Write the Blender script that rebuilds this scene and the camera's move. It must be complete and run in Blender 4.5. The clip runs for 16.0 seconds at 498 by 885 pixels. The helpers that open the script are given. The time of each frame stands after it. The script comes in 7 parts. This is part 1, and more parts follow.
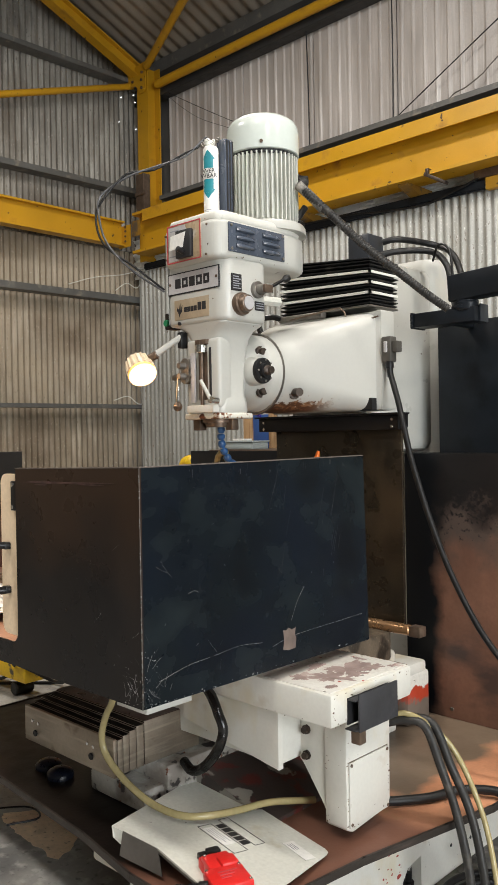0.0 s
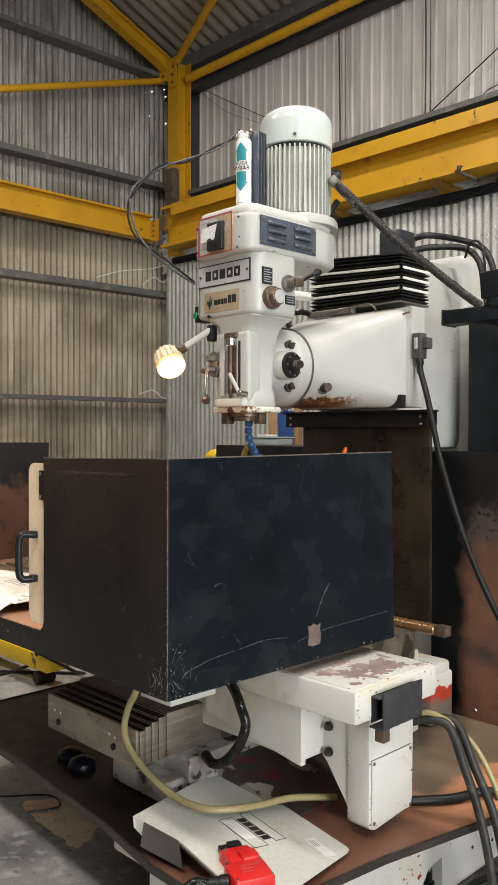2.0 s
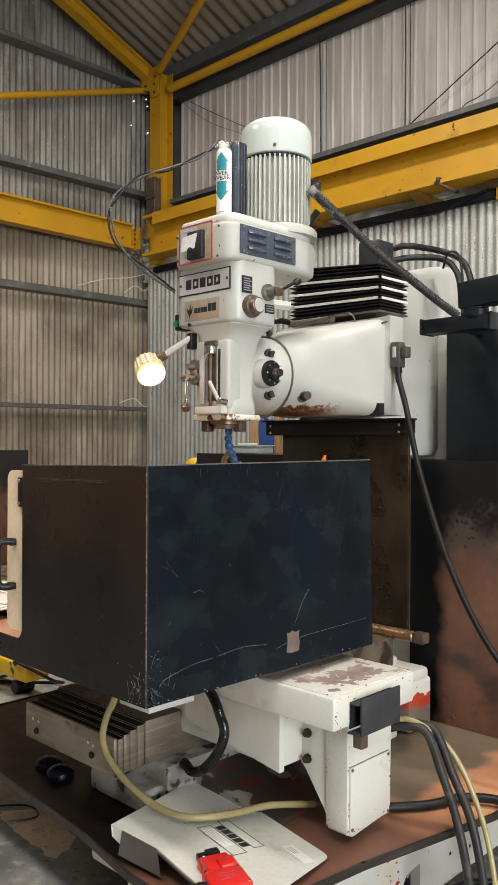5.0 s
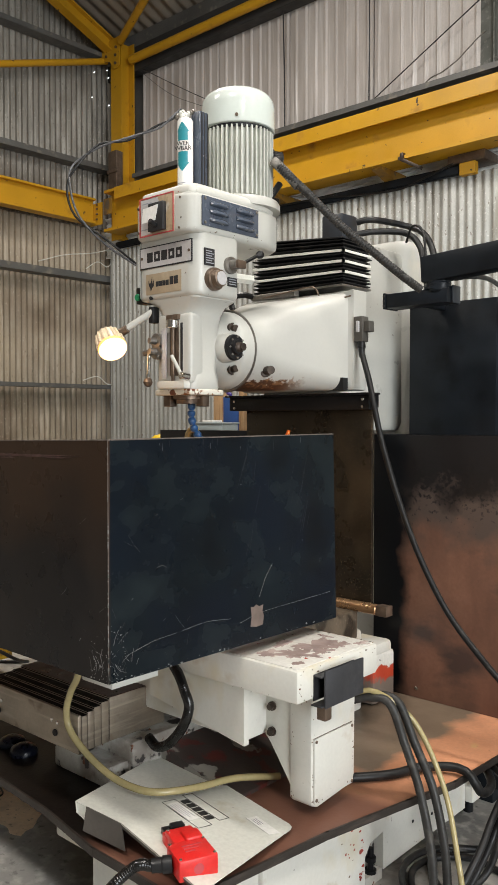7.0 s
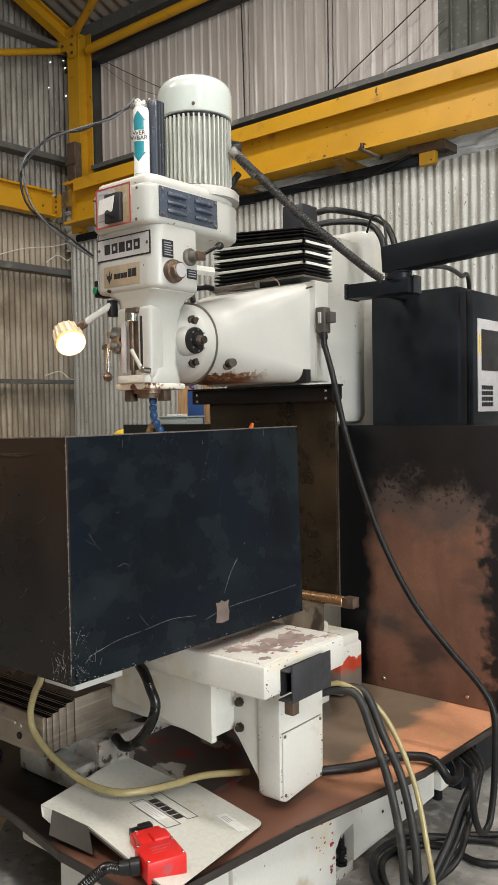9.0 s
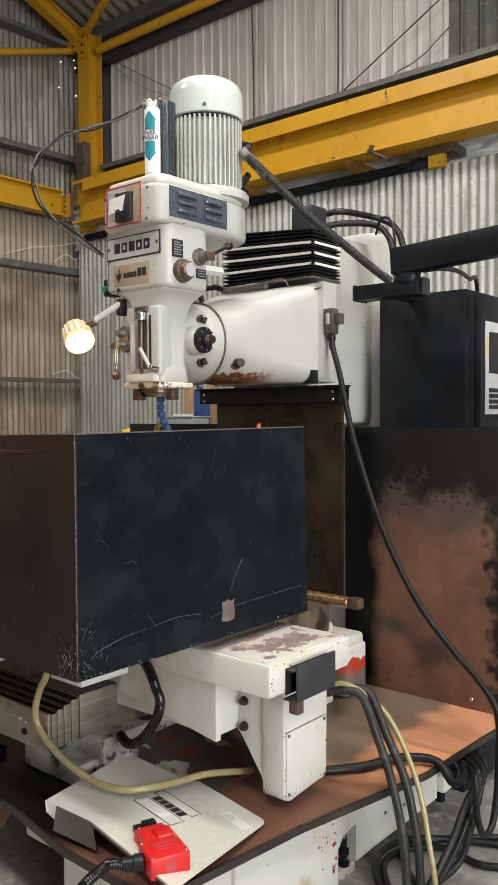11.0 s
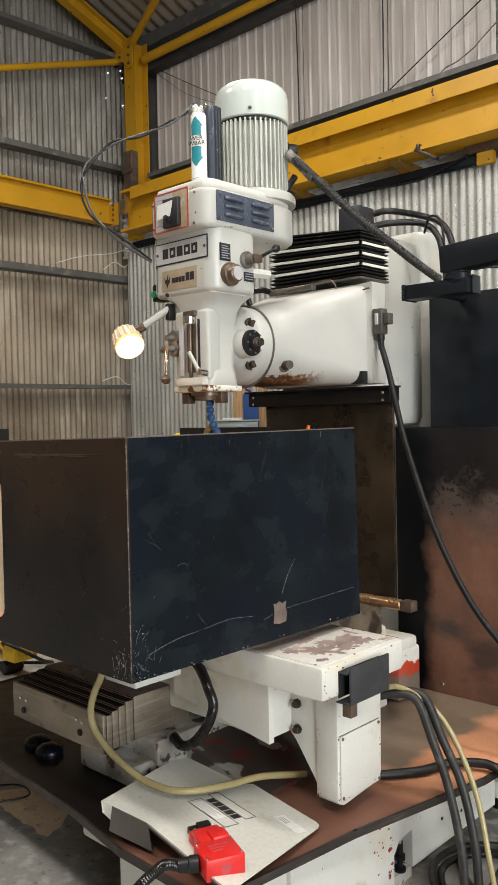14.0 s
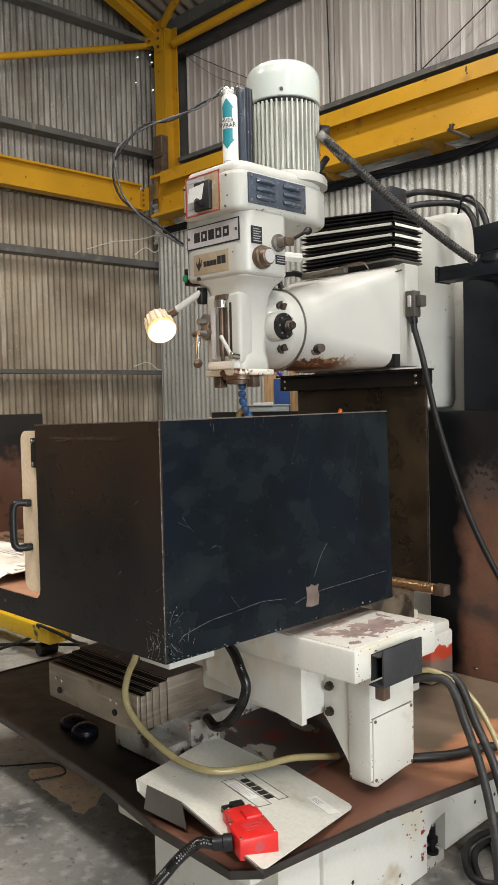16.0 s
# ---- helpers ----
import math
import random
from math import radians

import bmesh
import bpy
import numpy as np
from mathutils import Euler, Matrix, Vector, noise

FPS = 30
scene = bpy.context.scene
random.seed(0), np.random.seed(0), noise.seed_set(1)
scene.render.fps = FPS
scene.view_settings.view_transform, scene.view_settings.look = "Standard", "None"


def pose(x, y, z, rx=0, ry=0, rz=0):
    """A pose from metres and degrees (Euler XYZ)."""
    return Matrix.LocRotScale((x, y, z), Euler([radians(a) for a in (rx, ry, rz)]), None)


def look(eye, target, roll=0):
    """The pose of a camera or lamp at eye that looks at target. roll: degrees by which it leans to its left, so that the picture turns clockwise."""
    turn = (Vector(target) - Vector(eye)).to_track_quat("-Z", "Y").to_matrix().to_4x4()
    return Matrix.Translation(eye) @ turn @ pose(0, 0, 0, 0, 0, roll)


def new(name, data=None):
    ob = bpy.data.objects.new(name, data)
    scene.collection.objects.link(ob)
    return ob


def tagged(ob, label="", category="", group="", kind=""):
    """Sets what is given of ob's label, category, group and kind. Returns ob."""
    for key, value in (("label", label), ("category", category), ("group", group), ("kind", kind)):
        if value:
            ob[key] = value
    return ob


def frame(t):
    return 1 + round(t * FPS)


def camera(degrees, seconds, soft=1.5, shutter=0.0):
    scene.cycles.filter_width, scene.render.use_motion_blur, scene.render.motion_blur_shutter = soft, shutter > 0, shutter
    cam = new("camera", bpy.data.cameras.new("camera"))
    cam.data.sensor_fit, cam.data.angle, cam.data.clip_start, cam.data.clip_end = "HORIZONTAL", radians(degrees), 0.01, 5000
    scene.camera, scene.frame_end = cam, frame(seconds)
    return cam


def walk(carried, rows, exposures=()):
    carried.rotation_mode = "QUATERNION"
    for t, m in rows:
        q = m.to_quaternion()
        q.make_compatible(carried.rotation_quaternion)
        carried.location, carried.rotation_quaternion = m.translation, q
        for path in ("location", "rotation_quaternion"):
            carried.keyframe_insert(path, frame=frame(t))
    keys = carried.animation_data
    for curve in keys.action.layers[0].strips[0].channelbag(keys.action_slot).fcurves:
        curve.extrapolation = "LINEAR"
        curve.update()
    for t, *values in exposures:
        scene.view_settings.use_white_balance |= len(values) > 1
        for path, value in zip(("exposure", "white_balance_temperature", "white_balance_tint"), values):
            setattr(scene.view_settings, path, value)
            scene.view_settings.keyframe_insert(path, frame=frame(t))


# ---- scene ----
cam = camera(33.89, 16.0, 0.65)
PATH = [
    (0, 0.0173, -0.0142, 1.5144, 89.524, 0.983, 44.028),
    (0.5, 0.0014, -0.0099, 1.5073, 89.263, 0.275, 44.438),
    (1, -0.0080, -0.0142, 1.5073, 89.114, -0.478, 44.957),
    (1.5, -0.0093, -0.0149, 1.5056, 89.131, -0.599, 45.320),
    (2, -0.0016, -0.0188, 1.5059, 89.309, -0.128, 45.616),
    (2.5, 0.0079, -0.0157, 1.5041, 89.475, 0.424, 45.493),
    (3, 0.0155, -0.0232, 1.5044, 90.049, 0.426, 45.189),
    (5.5, 0.0101, -0.0229, 1.5000, 89.827, -0.345, 44.085),
    (6, 0.0117, -0.0157, 1.4978, 89.473, -0.112, 43.587),
    (6.5, 0.0096, -0.0136, 1.4935, 88.945, -0.124, 42.736),
    (7, 0.0046, -0.0055, 1.4891, 88.449, 0.001, 41.900),
    (7.5, -0.0014, 0.0035, 1.4884, 88.270, 0.341, 41.181),
    (8, -0.0086, 0.0196, 1.4888, 87.997, 0.734, 40.428),
    (8.5, -0.0045, 0.0253, 1.4926, 87.900, 1.120, 39.649),
    (11, -0.0057, 0.0137, 1.4874, 87.993, 0.333, 39.909),
    (11.5, -0.0071, 0.0177, 1.4886, 88.016, 0.557, 40.561),
    (12, -0.0036, 0.0150, 1.4915, 88.129, 0.822, 41.188),
    (12.5, -0.0008, 0.0105, 1.4889, 88.296, 0.763, 41.728),
    (13, -0.0002, 0.0074, 1.4909, 88.482, 0.579, 42.192),
    (13.5, -0.0049, 0.0117, 1.4852, 88.457, 0.763, 42.824),
    (14, -0.0074, 0.0130, 1.4817, 88.320, 1.155, 43.327),
    (14.5, -0.0030, 0.0121, 1.4839, 88.143, 1.516, 43.755),
    (15, 0.0015, 0.0068, 1.4813, 87.917, 1.528, 44.434),
    (15.5, -0.0038, 0.0039, 1.4781, 87.613, 1.347, 45.163),
    (16, -0.0098, 0.0083, 1.4762, 87.341, 1.354, 45.459),
]
walk(cam, [(t, pose(*p)) for t, *p in PATH])

# ---- light ----
world = bpy.data.worlds.new("world")
scene.world = world
world.use_nodes = True
wn = world.node_tree.nodes
sky = wn.new("ShaderNodeTexSky")
sky.sky_type, sky.sun_disc = "NISHITA", False
sky.sun_elevation, sky.sun_rotation = radians(35), radians(120)
world.node_tree.links.new(sky.outputs[0], wn["Background"].inputs[0])
wn["Background"].inputs[1].default_value = 0.1


def area_lamp(name, eye, target, sx, sy, watts, color):
    data = bpy.data.lights.new(name, "AREA")
    data.shape, data.size, data.size_y, data.energy, data.color = "RECTANGLE", sx, sy, watts, color
    ob = new(name, data)
    ob.matrix_world = look(eye, target)
    return ob


# daylight in the big doorway of the right-hand wall
area_lamp("doorway_daylight", (7.4, -1.0, 2.4), (-2, 1.8, 1.6), 4.6, 4.2, 650, (0.91, 0.965, 1.0))
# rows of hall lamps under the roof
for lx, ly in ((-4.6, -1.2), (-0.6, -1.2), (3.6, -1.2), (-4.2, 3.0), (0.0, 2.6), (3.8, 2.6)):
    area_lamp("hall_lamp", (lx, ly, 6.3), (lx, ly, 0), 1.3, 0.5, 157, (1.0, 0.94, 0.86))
spot = bpy.data.lights.new("work_lamp_light", "SPOT")
spot.energy, spot.color, spot.spot_size, spot.spot_blend, spot.shadow_soft_size = 27, (1.0, 0.66, 0.33), radians(120), 0.6, 0.04
new("work_lamp_light", spot).matrix_world = look((-2.12, 1.69, 1.70), (-2.13, 1.45, 0.9))


# ---- materials ----
def mat(name, color, rough=0.5, metal=0.0, var=0.12, vscale=3.0, grain=90.0, bump=0.08, layers=(), spec=0.5, gvar=0.05, bands=()):
    """layers: (colour, scale or (x, y, z) scales, threshold, softness, roughness).
    bands, for stains and painted shade that fill one end of a sheet: (colour, axis, from, to, raggedness, its scale)."""
    m = bpy.data.materials.new(name)
    m.use_nodes = True
    nt = m.node_tree
    nd, ln = nt.nodes, nt.links
    bsdf = nd["Principled BSDF"]
    tc = nd.new("ShaderNodeTexCoord")

    def noise_of(scale, detail=5.0):
        n = nd.new("ShaderNodeTexNoise")
        n.inputs["Detail"].default_value = detail
        if isinstance(scale, tuple):
            mp = nd.new("ShaderNodeMapping")
            mp.inputs["Scale"].default_value = scale
            ln.new(tc.outputs["Object"], mp.inputs["Vector"])
            ln.new(mp.outputs[0], n.inputs["Vector"])
            n.inputs["Scale"].default_value = 1.0
        else:
            ln.new(tc.outputs["Object"], n.inputs["Vector"])
            n.inputs["Scale"].default_value = scale
        return n.outputs["Fac"]

    def ranged(fac, a, b, c=0.0, d=1.0):
        r = nd.new("ShaderNodeMapRange")
        for i, v in enumerate((a, b, c, d)):
            r.inputs[i + 1].default_value = v
        ln.new(fac, r.inputs[0])
        return r.outputs[0]

    def mixed(fac, a, b):
        x = nd.new("ShaderNodeMix")
        x.data_type = "RGBA"
        ln.new(fac, x.inputs[0])
        for s, v in ((6, a), (7, b)):
            if isinstance(v, tuple):
                x.inputs[s].default_value = (*v, 1)
            else:
                ln.new(v, x.inputs[s])
        return x.outputs[2]

    lo, hi = tuple(c * (1 - var) for c in color), tuple(min(1, c * (1 + var)) for c in color)
    col = mixed(ranged(noise_of(vscale, 6), 0.3, 0.7), lo, hi)
    gr = noise_of(grain, 3)
    x = nd.new("ShaderNodeMix")
    x.data_type, x.blend_type = "RGBA", "MULTIPLY"
    x.inputs[0].default_value = 1.0
    ln.new(col, x.inputs[6])
    ln.new(ranged(gr, 0.25, 0.75, 1 - gvar * 2, 1 + gvar), x.inputs[7])
    col = x.outputs[2]
    rgh = ranged(noise_of(vscale * 4, 4), 0.3, 0.7, max(0.03, rough * 0.8), min(1, rough * 1.25))
    for c, sc, th, so, ro in layers:
        f = ranged(noise_of(sc, 8), th - so, th + so)
        col = mixed(f, col, c)
        rx = nd.new("ShaderNodeMix")
        ln.new(f, rx.inputs[0])
        ln.new(rgh, rx.inputs[2])
        rx.inputs[3].default_value = ro
        rgh = rx.outputs[0]
    for c, axis, a, b, ragged, sc, *limit in bands:
        sx = nd.new("ShaderNodeSeparateXYZ")
        ln.new(tc.outputs["Object"], sx.inputs[0])
        ad = nd.new("ShaderNodeMath")
        ad.operation = "ADD"
        ln.new(sx.outputs["XYZ".index(axis)], ad.inputs[0])
        ln.new(ranged(noise_of(sc, 9), 0.2, 0.8, -ragged, ragged), ad.inputs[1])
        f = ranged(ad.outputs[0], a, b)
        if limit:
            mu = nd.new("ShaderNodeMath")
            mu.operation = "MULTIPLY"
            ln.new(f, mu.inputs[0])
            ln.new(ranged(sx.outputs["XYZ".index(limit[0])], limit[1], limit[2]), mu.inputs[1])
            f = mu.outputs[0]
        col = mixed(f, col, c)
    ln.new(col, bsdf.inputs["Base Color"])
    ln.new(rgh, bsdf.inputs["Roughness"])
    bsdf.inputs["Metallic"].default_value = metal
    bsdf.inputs["Specular IOR Level"].default_value = spec
    if bump:
        bp = nd.new("ShaderNodeBump")
        bp.inputs["Strength"].default_value = bump
        bp.inputs["Distance"].default_value = 0.004
        ln.new(gr, bp.inputs["Height"])
        ln.new(bp.outputs[0], bsdf.inputs["Normal"])
    return m


RUST, PRIMER, GRIME = (0.13, 0.045, 0.02), (0.33, 0.045, 0.025), (0.09, 0.07, 0.05)
WHITE = mat("white_machine_paint", (0.485, 0.485, 0.452), 0.33, var=0.02, bump=0.015, gvar=0.012, layers=(((0.60, 0.55, 0.45), 5.0, 0.72, 0.10, 0.4), (GRIME, 26.0, 0.745, 0.012, 0.6)))
HEADPAINT = mat("white_paint_rusting_below", (0.47, 0.468, 0.437), 0.36, spec=0.35, var=0.02, bump=0.01, gvar=0.01, layers=(((0.60, 0.55, 0.45), 4.0, 0.74, 0.08, 0.4),), bands=(((0.22, 0.115, 0.055), "Z", 1.633, 1.621, 0.04, 38.0, "Y", 2.33, 2.25), ((0.085, 0.036, 0.018), "Z", 1.626, 1.614, 0.04, 60.0, "Y", 2.34, 2.24)))
CHIPPED = mat("chipped_white_paint", (0.65, 0.64, 0.59), 0.34, var=0.04, bump=0.04, gvar=0.02, layers=(((0.58, 0.50, 0.33), (5, 5, 3), 0.66, 0.10, 0.45), ((0.42, 0.33, 0.22), 7.0, 0.69, 0.08, 0.55), (GRIME, (40, 40, 14), 0.735, 0.01, 0.6), (RUST, 55.0, 0.75, 0.01, 0.8)))
BAREPATCH = mat("paint_rubbed_to_mauve_primer", (0.35, 0.265, 0.245), 0.42, var=0.25, vscale=22.0, layers=(((0.40, 0.33, 0.30), 40.0, 0.60, 0.03, 0.5), ((0.36, 0.075, 0.045), 26.0, 0.69, 0.012, 0.6)))
WORN = mat("worn_white_paint", (0.66, 0.645, 0.60), 0.38, var=0.06, bump=0.1, layers=(((0.47, 0.375, 0.345), (14, 10, 14), 0.63, 0.012, 0.55), ((0.62, 0.60, 0.56), 60.0, 0.56, 0.02, 0.5), (PRIMER, 40.0, 0.69, 0.012, 0.6), (GRIME, 44.0, 0.70, 0.01, 0.6)))
REDWORN = mat("paint_worn_to_primer", (0.66, 0.65, 0.60), 0.45, var=0.06, bump=0.12, layers=((GRIME, 40.0, 0.68, 0.01, 0.6),), bands=(((0.42, 0.05, 0.022), "Z", 0.512, 0.502, 0.085, 15.0), ((0.17, 0.135, 0.11), "Z", 0.462, 0.44, 0.05, 16.0)))
# peeled red and pale patches on a base darkened with painted shade
APRONSHADE = mat("peeled_red_white_paint_with_shade", (0.045, 0.034, 0.030), 0.38, var=0.2, bump=0.1, layers=(((0.095, 0.016, 0.013), 14.0, 0.56, 0.03, 0.4), ((0.27, 0.255, 0.225), 9.0, 0.585, 0.012, 0.45)))
RUSTY_EDGE = mat("paint_flaked_to_rust", (0.68, 0.66, 0.58), 0.4, var=0.06, bump=0.2, layers=((RUST, 24.0, 0.56, 0.012, 0.85), ((0.22, 0.09, 0.03), 45.0, 0.6, 0.03, 0.85)))
MOTORPAINT = mat("pale_green_white_paint", (0.57, 0.62, 0.585), 0.18, var=0.03, bump=0.01, gvar=0.012, layers=((GRIME, 30.0, 0.74, 0.012, 0.6),))
FINPAINT = mat("motor_fin_paint", (0.56, 0.57, 0.52), 0.4, var=0.12, vscale=9.0, layers=((GRIME, (14, 14, 3), 0.66, 0.08, 0.6),))
# blue and teal cloud layers paint in reflections on the black side
BLACKSHEET = mat("black_sheet_with_painted_blue_sheen", (0.0023, 0.0042, 0.0078), 0.22, spec=0.16, var=0.45, vscale=4.0, bump=0.04, layers=(((0.0062, 0.0112, 0.0132), (1.7, 2.1, 3.0), 0.53, 0.20, 0.34), ((0.003, 0.006, 0.0125), (3.0, 3.4, 2.2), 0.56, 0.14, 0.22), ((0.012, 0.018, 0.0205), (6, 6, 9), 0.65, 0.14, 0.42), ((0.0018, 0.0025, 0.004), (7.0, 7.0, 5.0), 0.62, 0.10, 0.2), ((0.035, 0.039, 0.044), 75.0, 0.735, 0.01, 0.5)))
# same black sheet; brown tone and upper band paint in a reflection
BROWNSHEEN = mat("black_sheet_with_painted_brown_sheen", (0.0105, 0.0092, 0.0095), 0.3, spec=0.2, var=0.4, vscale=4.0, bump=0.04, layers=(((0.019, 0.0145, 0.0125), 2.2, 0.56, 0.12, 0.36), ((0.0065, 0.006, 0.007), 5.0, 0.58, 0.10, 0.26), ((0.03, 0.028, 0.027), 75.0, 0.735, 0.01, 0.5)), bands=(((0.030, 0.0175, 0.0115), "Z", 1.10, 1.36, 0.22, 3.0),))
SCUFF = mat("red_brown_scuff", (0.062, 0.030, 0.026), 0.6, var=0.4, vscale=30.0)
HOSEGREY = mat("grey_air_hose", (0.075, 0.075, 0.08), 0.38, var=0.15, vscale=12.0)
DARKSTEEL = mat("dark_steel", (0.007, 0.007, 0.008), 0.4, spec=0.22, var=0.3, vscale=6.0, layers=(((0.07, 0.055, 0.045), 18.0, 0.72, 0.03, 0.6),))
INNER = mat("scorched_rusty_panel", (0.125, 0.062, 0.042), 0.42, var=0.2, vscale=5.0, bump=0.06, layers=(((0.06, 0.03, 0.022), 16.0, 0.60, 0.05, 0.45), ((0.30, 0.22, 0.15), (30, 30, 60), 0.72, 0.02, 0.6)), bands=(((0.012, 0.011, 0.011), "Z", 1.22, 1.30, 0.16, 9.0),))
SPLASH = mat("rust_stained_splash_panel", (0.19, 0.096, 0.064), 0.36, spec=0.25, var=0.2, vscale=4.0, bump=0.05, layers=(((0.115, 0.060, 0.043), (5.0, 5.0, 1.6), 0.57, 0.12, 0.3), ((0.075, 0.048, 0.040), (3.0, 3.0, 7.0), 0.62, 0.07, 0.32)), bands=(((0.085, 0.062, 0.052), "Z", 0.97, 1.10, 0.10, 9.0), ((0.012, 0.0105, 0.0105), "Z", 1.16, 1.26, 0.12, 7.0), ((0.014, 0.012, 0.012), "Z", 1.18, 1.30, 0.26, 52.0), ((0.006, 0.007, 0.009), "X", -1.715, -1.775, 0.045, 9.0), ((0.014, 0.0125, 0.013), "X", -1.28, -1.23, 0.07, 20.0)))
# near-black left band: grime plus shade painted into the colour
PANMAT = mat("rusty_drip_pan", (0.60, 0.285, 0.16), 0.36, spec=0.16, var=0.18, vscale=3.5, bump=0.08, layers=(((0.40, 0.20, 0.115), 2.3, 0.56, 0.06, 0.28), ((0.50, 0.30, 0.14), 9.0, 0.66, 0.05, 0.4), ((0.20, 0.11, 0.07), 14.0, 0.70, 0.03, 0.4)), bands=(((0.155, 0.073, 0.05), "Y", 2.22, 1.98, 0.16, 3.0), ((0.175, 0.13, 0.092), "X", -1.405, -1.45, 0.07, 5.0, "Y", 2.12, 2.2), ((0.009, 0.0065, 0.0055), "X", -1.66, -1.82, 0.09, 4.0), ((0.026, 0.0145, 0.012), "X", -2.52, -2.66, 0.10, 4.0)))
TRAYMAT = mat("rusty_tray", (0.30, 0.165, 0.11), 0.45, var=0.2, vscale=4.0, bump=0.08, layers=(((0.07, 0.045, 0.035), 5.0, 0.66, 0.04, 0.4), ((0.42, 0.29, 0.19), 2.6, 0.60, 0.08, 0.5)))
OILY = mat("oily_brown_steel", (0.016, 0.0115, 0.0075), 0.28, spec=0.3, var=0.45, vscale=5.0, bump=0.05, layers=(((0.0085, 0.0065, 0.0045), (9, 9, 2.5), 0.55, 0.10, 0.3), ((0.030, 0.021, 0.012), (9, 9, 7), 0.60, 0.10, 0.35), ((0.15, 0.118, 0.066), 200.0, 0.632, 0.02, 0.5)))
GRITTY = mat("gritty_brown_casting", (0.105, 0.082, 0.058), 0.5, var=0.3, vscale=12.0, bump=0.3, layers=(((0.03, 0.024, 0.018), 13.0, 0.54, 0.05, 0.4), ((0.24, 0.20, 0.15), 120.0, 0.66, 0.02, 0.6)))
GRIMYWHITE = mat("grimy_chipped_white_paint", (0.44, 0.43, 0.395), 0.4, var=0.12, bump=0.08, layers=(((0.20, 0.175, 0.15), 8.0, 0.54, 0.08, 0.5), ((0.025, 0.02, 0.018), 16.0, 0.58, 0.02, 0.4), (RUST, 30.0, 0.66, 0.01, 0.7)))
COVERSTEEL = mat("brown_stained_steel", (0.27, 0.225, 0.175), 0.36, metal=0.5, var=0.18, vscale=7.0, bump=0.05, layers=(((0.10, 0.06, 0.04), 9.0, 0.66, 0.06, 0.5), ((0.33, 0.28, 0.22), (4, 4, 60), 0.60, 0.08, 0.3)))
COVERTOP = mat("dark_oiled_cover_top", (0.005, 0.004, 0.0035), 0.35, spec=0.07, var=0.3, vscale=6.0)
STOPBLUE = mat("oily_blue_black_rubber", (0.004, 0.005, 0.010), 0.3, spec=0.3, var=0.3, vscale=20.0)
REDCOVER = mat("red_brown_cover_top", (0.055, 0.026, 0.018), 0.3, spec=0.3, var=0.3, vscale=6.0, layers=(((0.02, 0.012, 0.01), 8.0, 0.58, 0.08, 0.3),))
# darkened copy of GREYSHEET, with the flanges' shade painted in
FLANGESHADE = mat("grey_sheet_with_painted_shade", (0.075, 0.067, 0.06), 0.5, var=0.2, vscale=12.0)
GLOSSRUBBER = mat("glossy_black_conduit", (0.006, 0.006, 0.006), 0.22, spec=0.5, var=0.2)
CREAM = mat("cream_painted_door", (0.86, 0.68, 0.48), 0.4, var=0.05, layers=(((0.5, 0.34, 0.2), 9.0, 0.72, 0.06, 0.5),))
YELLOW = mat("yellow_steel_paint", (0.55, 0.29, 0.012), 0.42, var=0.10, gvar=0.02, vscale=2.5, bump=0.06, layers=(((0.34, 0.16, 0.02), 5.0, 0.68, 0.08, 0.6), ((0.08, 0.05, 0.025), 19.0, 0.705, 0.02, 0.7)))
DULLYELLOW = mat("grimy_yellow_paint", (0.24, 0.125, 0.014), 0.55, var=0.2, vscale=6.0, layers=((GRIME, 9.0, 0.58, 0.06, 0.6),))
SAFETYYELLOW = mat("bright_yellow_paint", (0.72, 0.47, 0.012), 0.4, var=0.08, layers=((GRIME, 12.0, 0.66, 0.04, 0.6),))
GALV_LOW = mat("browned_corrugated_iron", (0.35, 0.29, 0.215), 0.55, metal=0.1, var=0.25, vscale=1.4, bump=0.1, layers=(((0.46, 0.40, 0.32), (18, 18, 1.6), 0.60, 0.10, 0.5), ((0.19, 0.145, 0.10), 1.3, 0.60, 0.10, 0.7), ((0.48, 0.43, 0.35), (60, 60, 42), 0.67, 0.06, 0.4), ((0.19, 0.15, 0.11), (60, 60, 26), 0.67, 0.06, 0.7)))
GALV_DARK = mat("weathered_corrugated_iron", (0.225, 0.21, 0.185), 0.5, metal=0.15, var=0.28, vscale=1.6, bump=0.1, layers=(((0.38, 0.365, 0.33), (16, 16, 1.4), 0.58, 0.10, 0.5), ((0.12, 0.098, 0.075), 1.1, 0.58, 0.10, 0.7), ((0.42, 0.40, 0.365), (60, 60, 42), 0.67, 0.06, 0.4), ((0.11, 0.095, 0.08), (60, 60, 26), 0.67, 0.06, 0.7)))
GALV_LIGHT = mat("pale_corrugated_iron", (0.41, 0.415, 0.395), 0.40, metal=0.25, var=0.16, vscale=2.2, bump=0.05, layers=(((0.27, 0.255, 0.22), (24, 24, 1.3), 0.59, 0.10, 0.5), ((0.15, 0.125, 0.10), (46, 46, 18), 0.67, 0.03, 0.6), ((0.66, 0.66, 0.63), (75, 75, 50), 0.66, 0.06, 0.35)))
SHEETWHITE = mat("greyed_white_cladding", (0.53, 0.49, 0.465), 0.36, var=0.10, vscale=1.3, bump=0.03, layers=(((0.36, 0.325, 0.30), (5, 5, 0.7), 0.60, 0.14, 0.5), ((0.62, 0.59, 0.57), (26, 26, 1.2), 0.62, 0.08, 0.3)))
ROOFMAT = mat("brown_roof_sheet", (0.30, 0.255, 0.205), 0.55, metal=0.15, var=0.2, vscale=1.5)
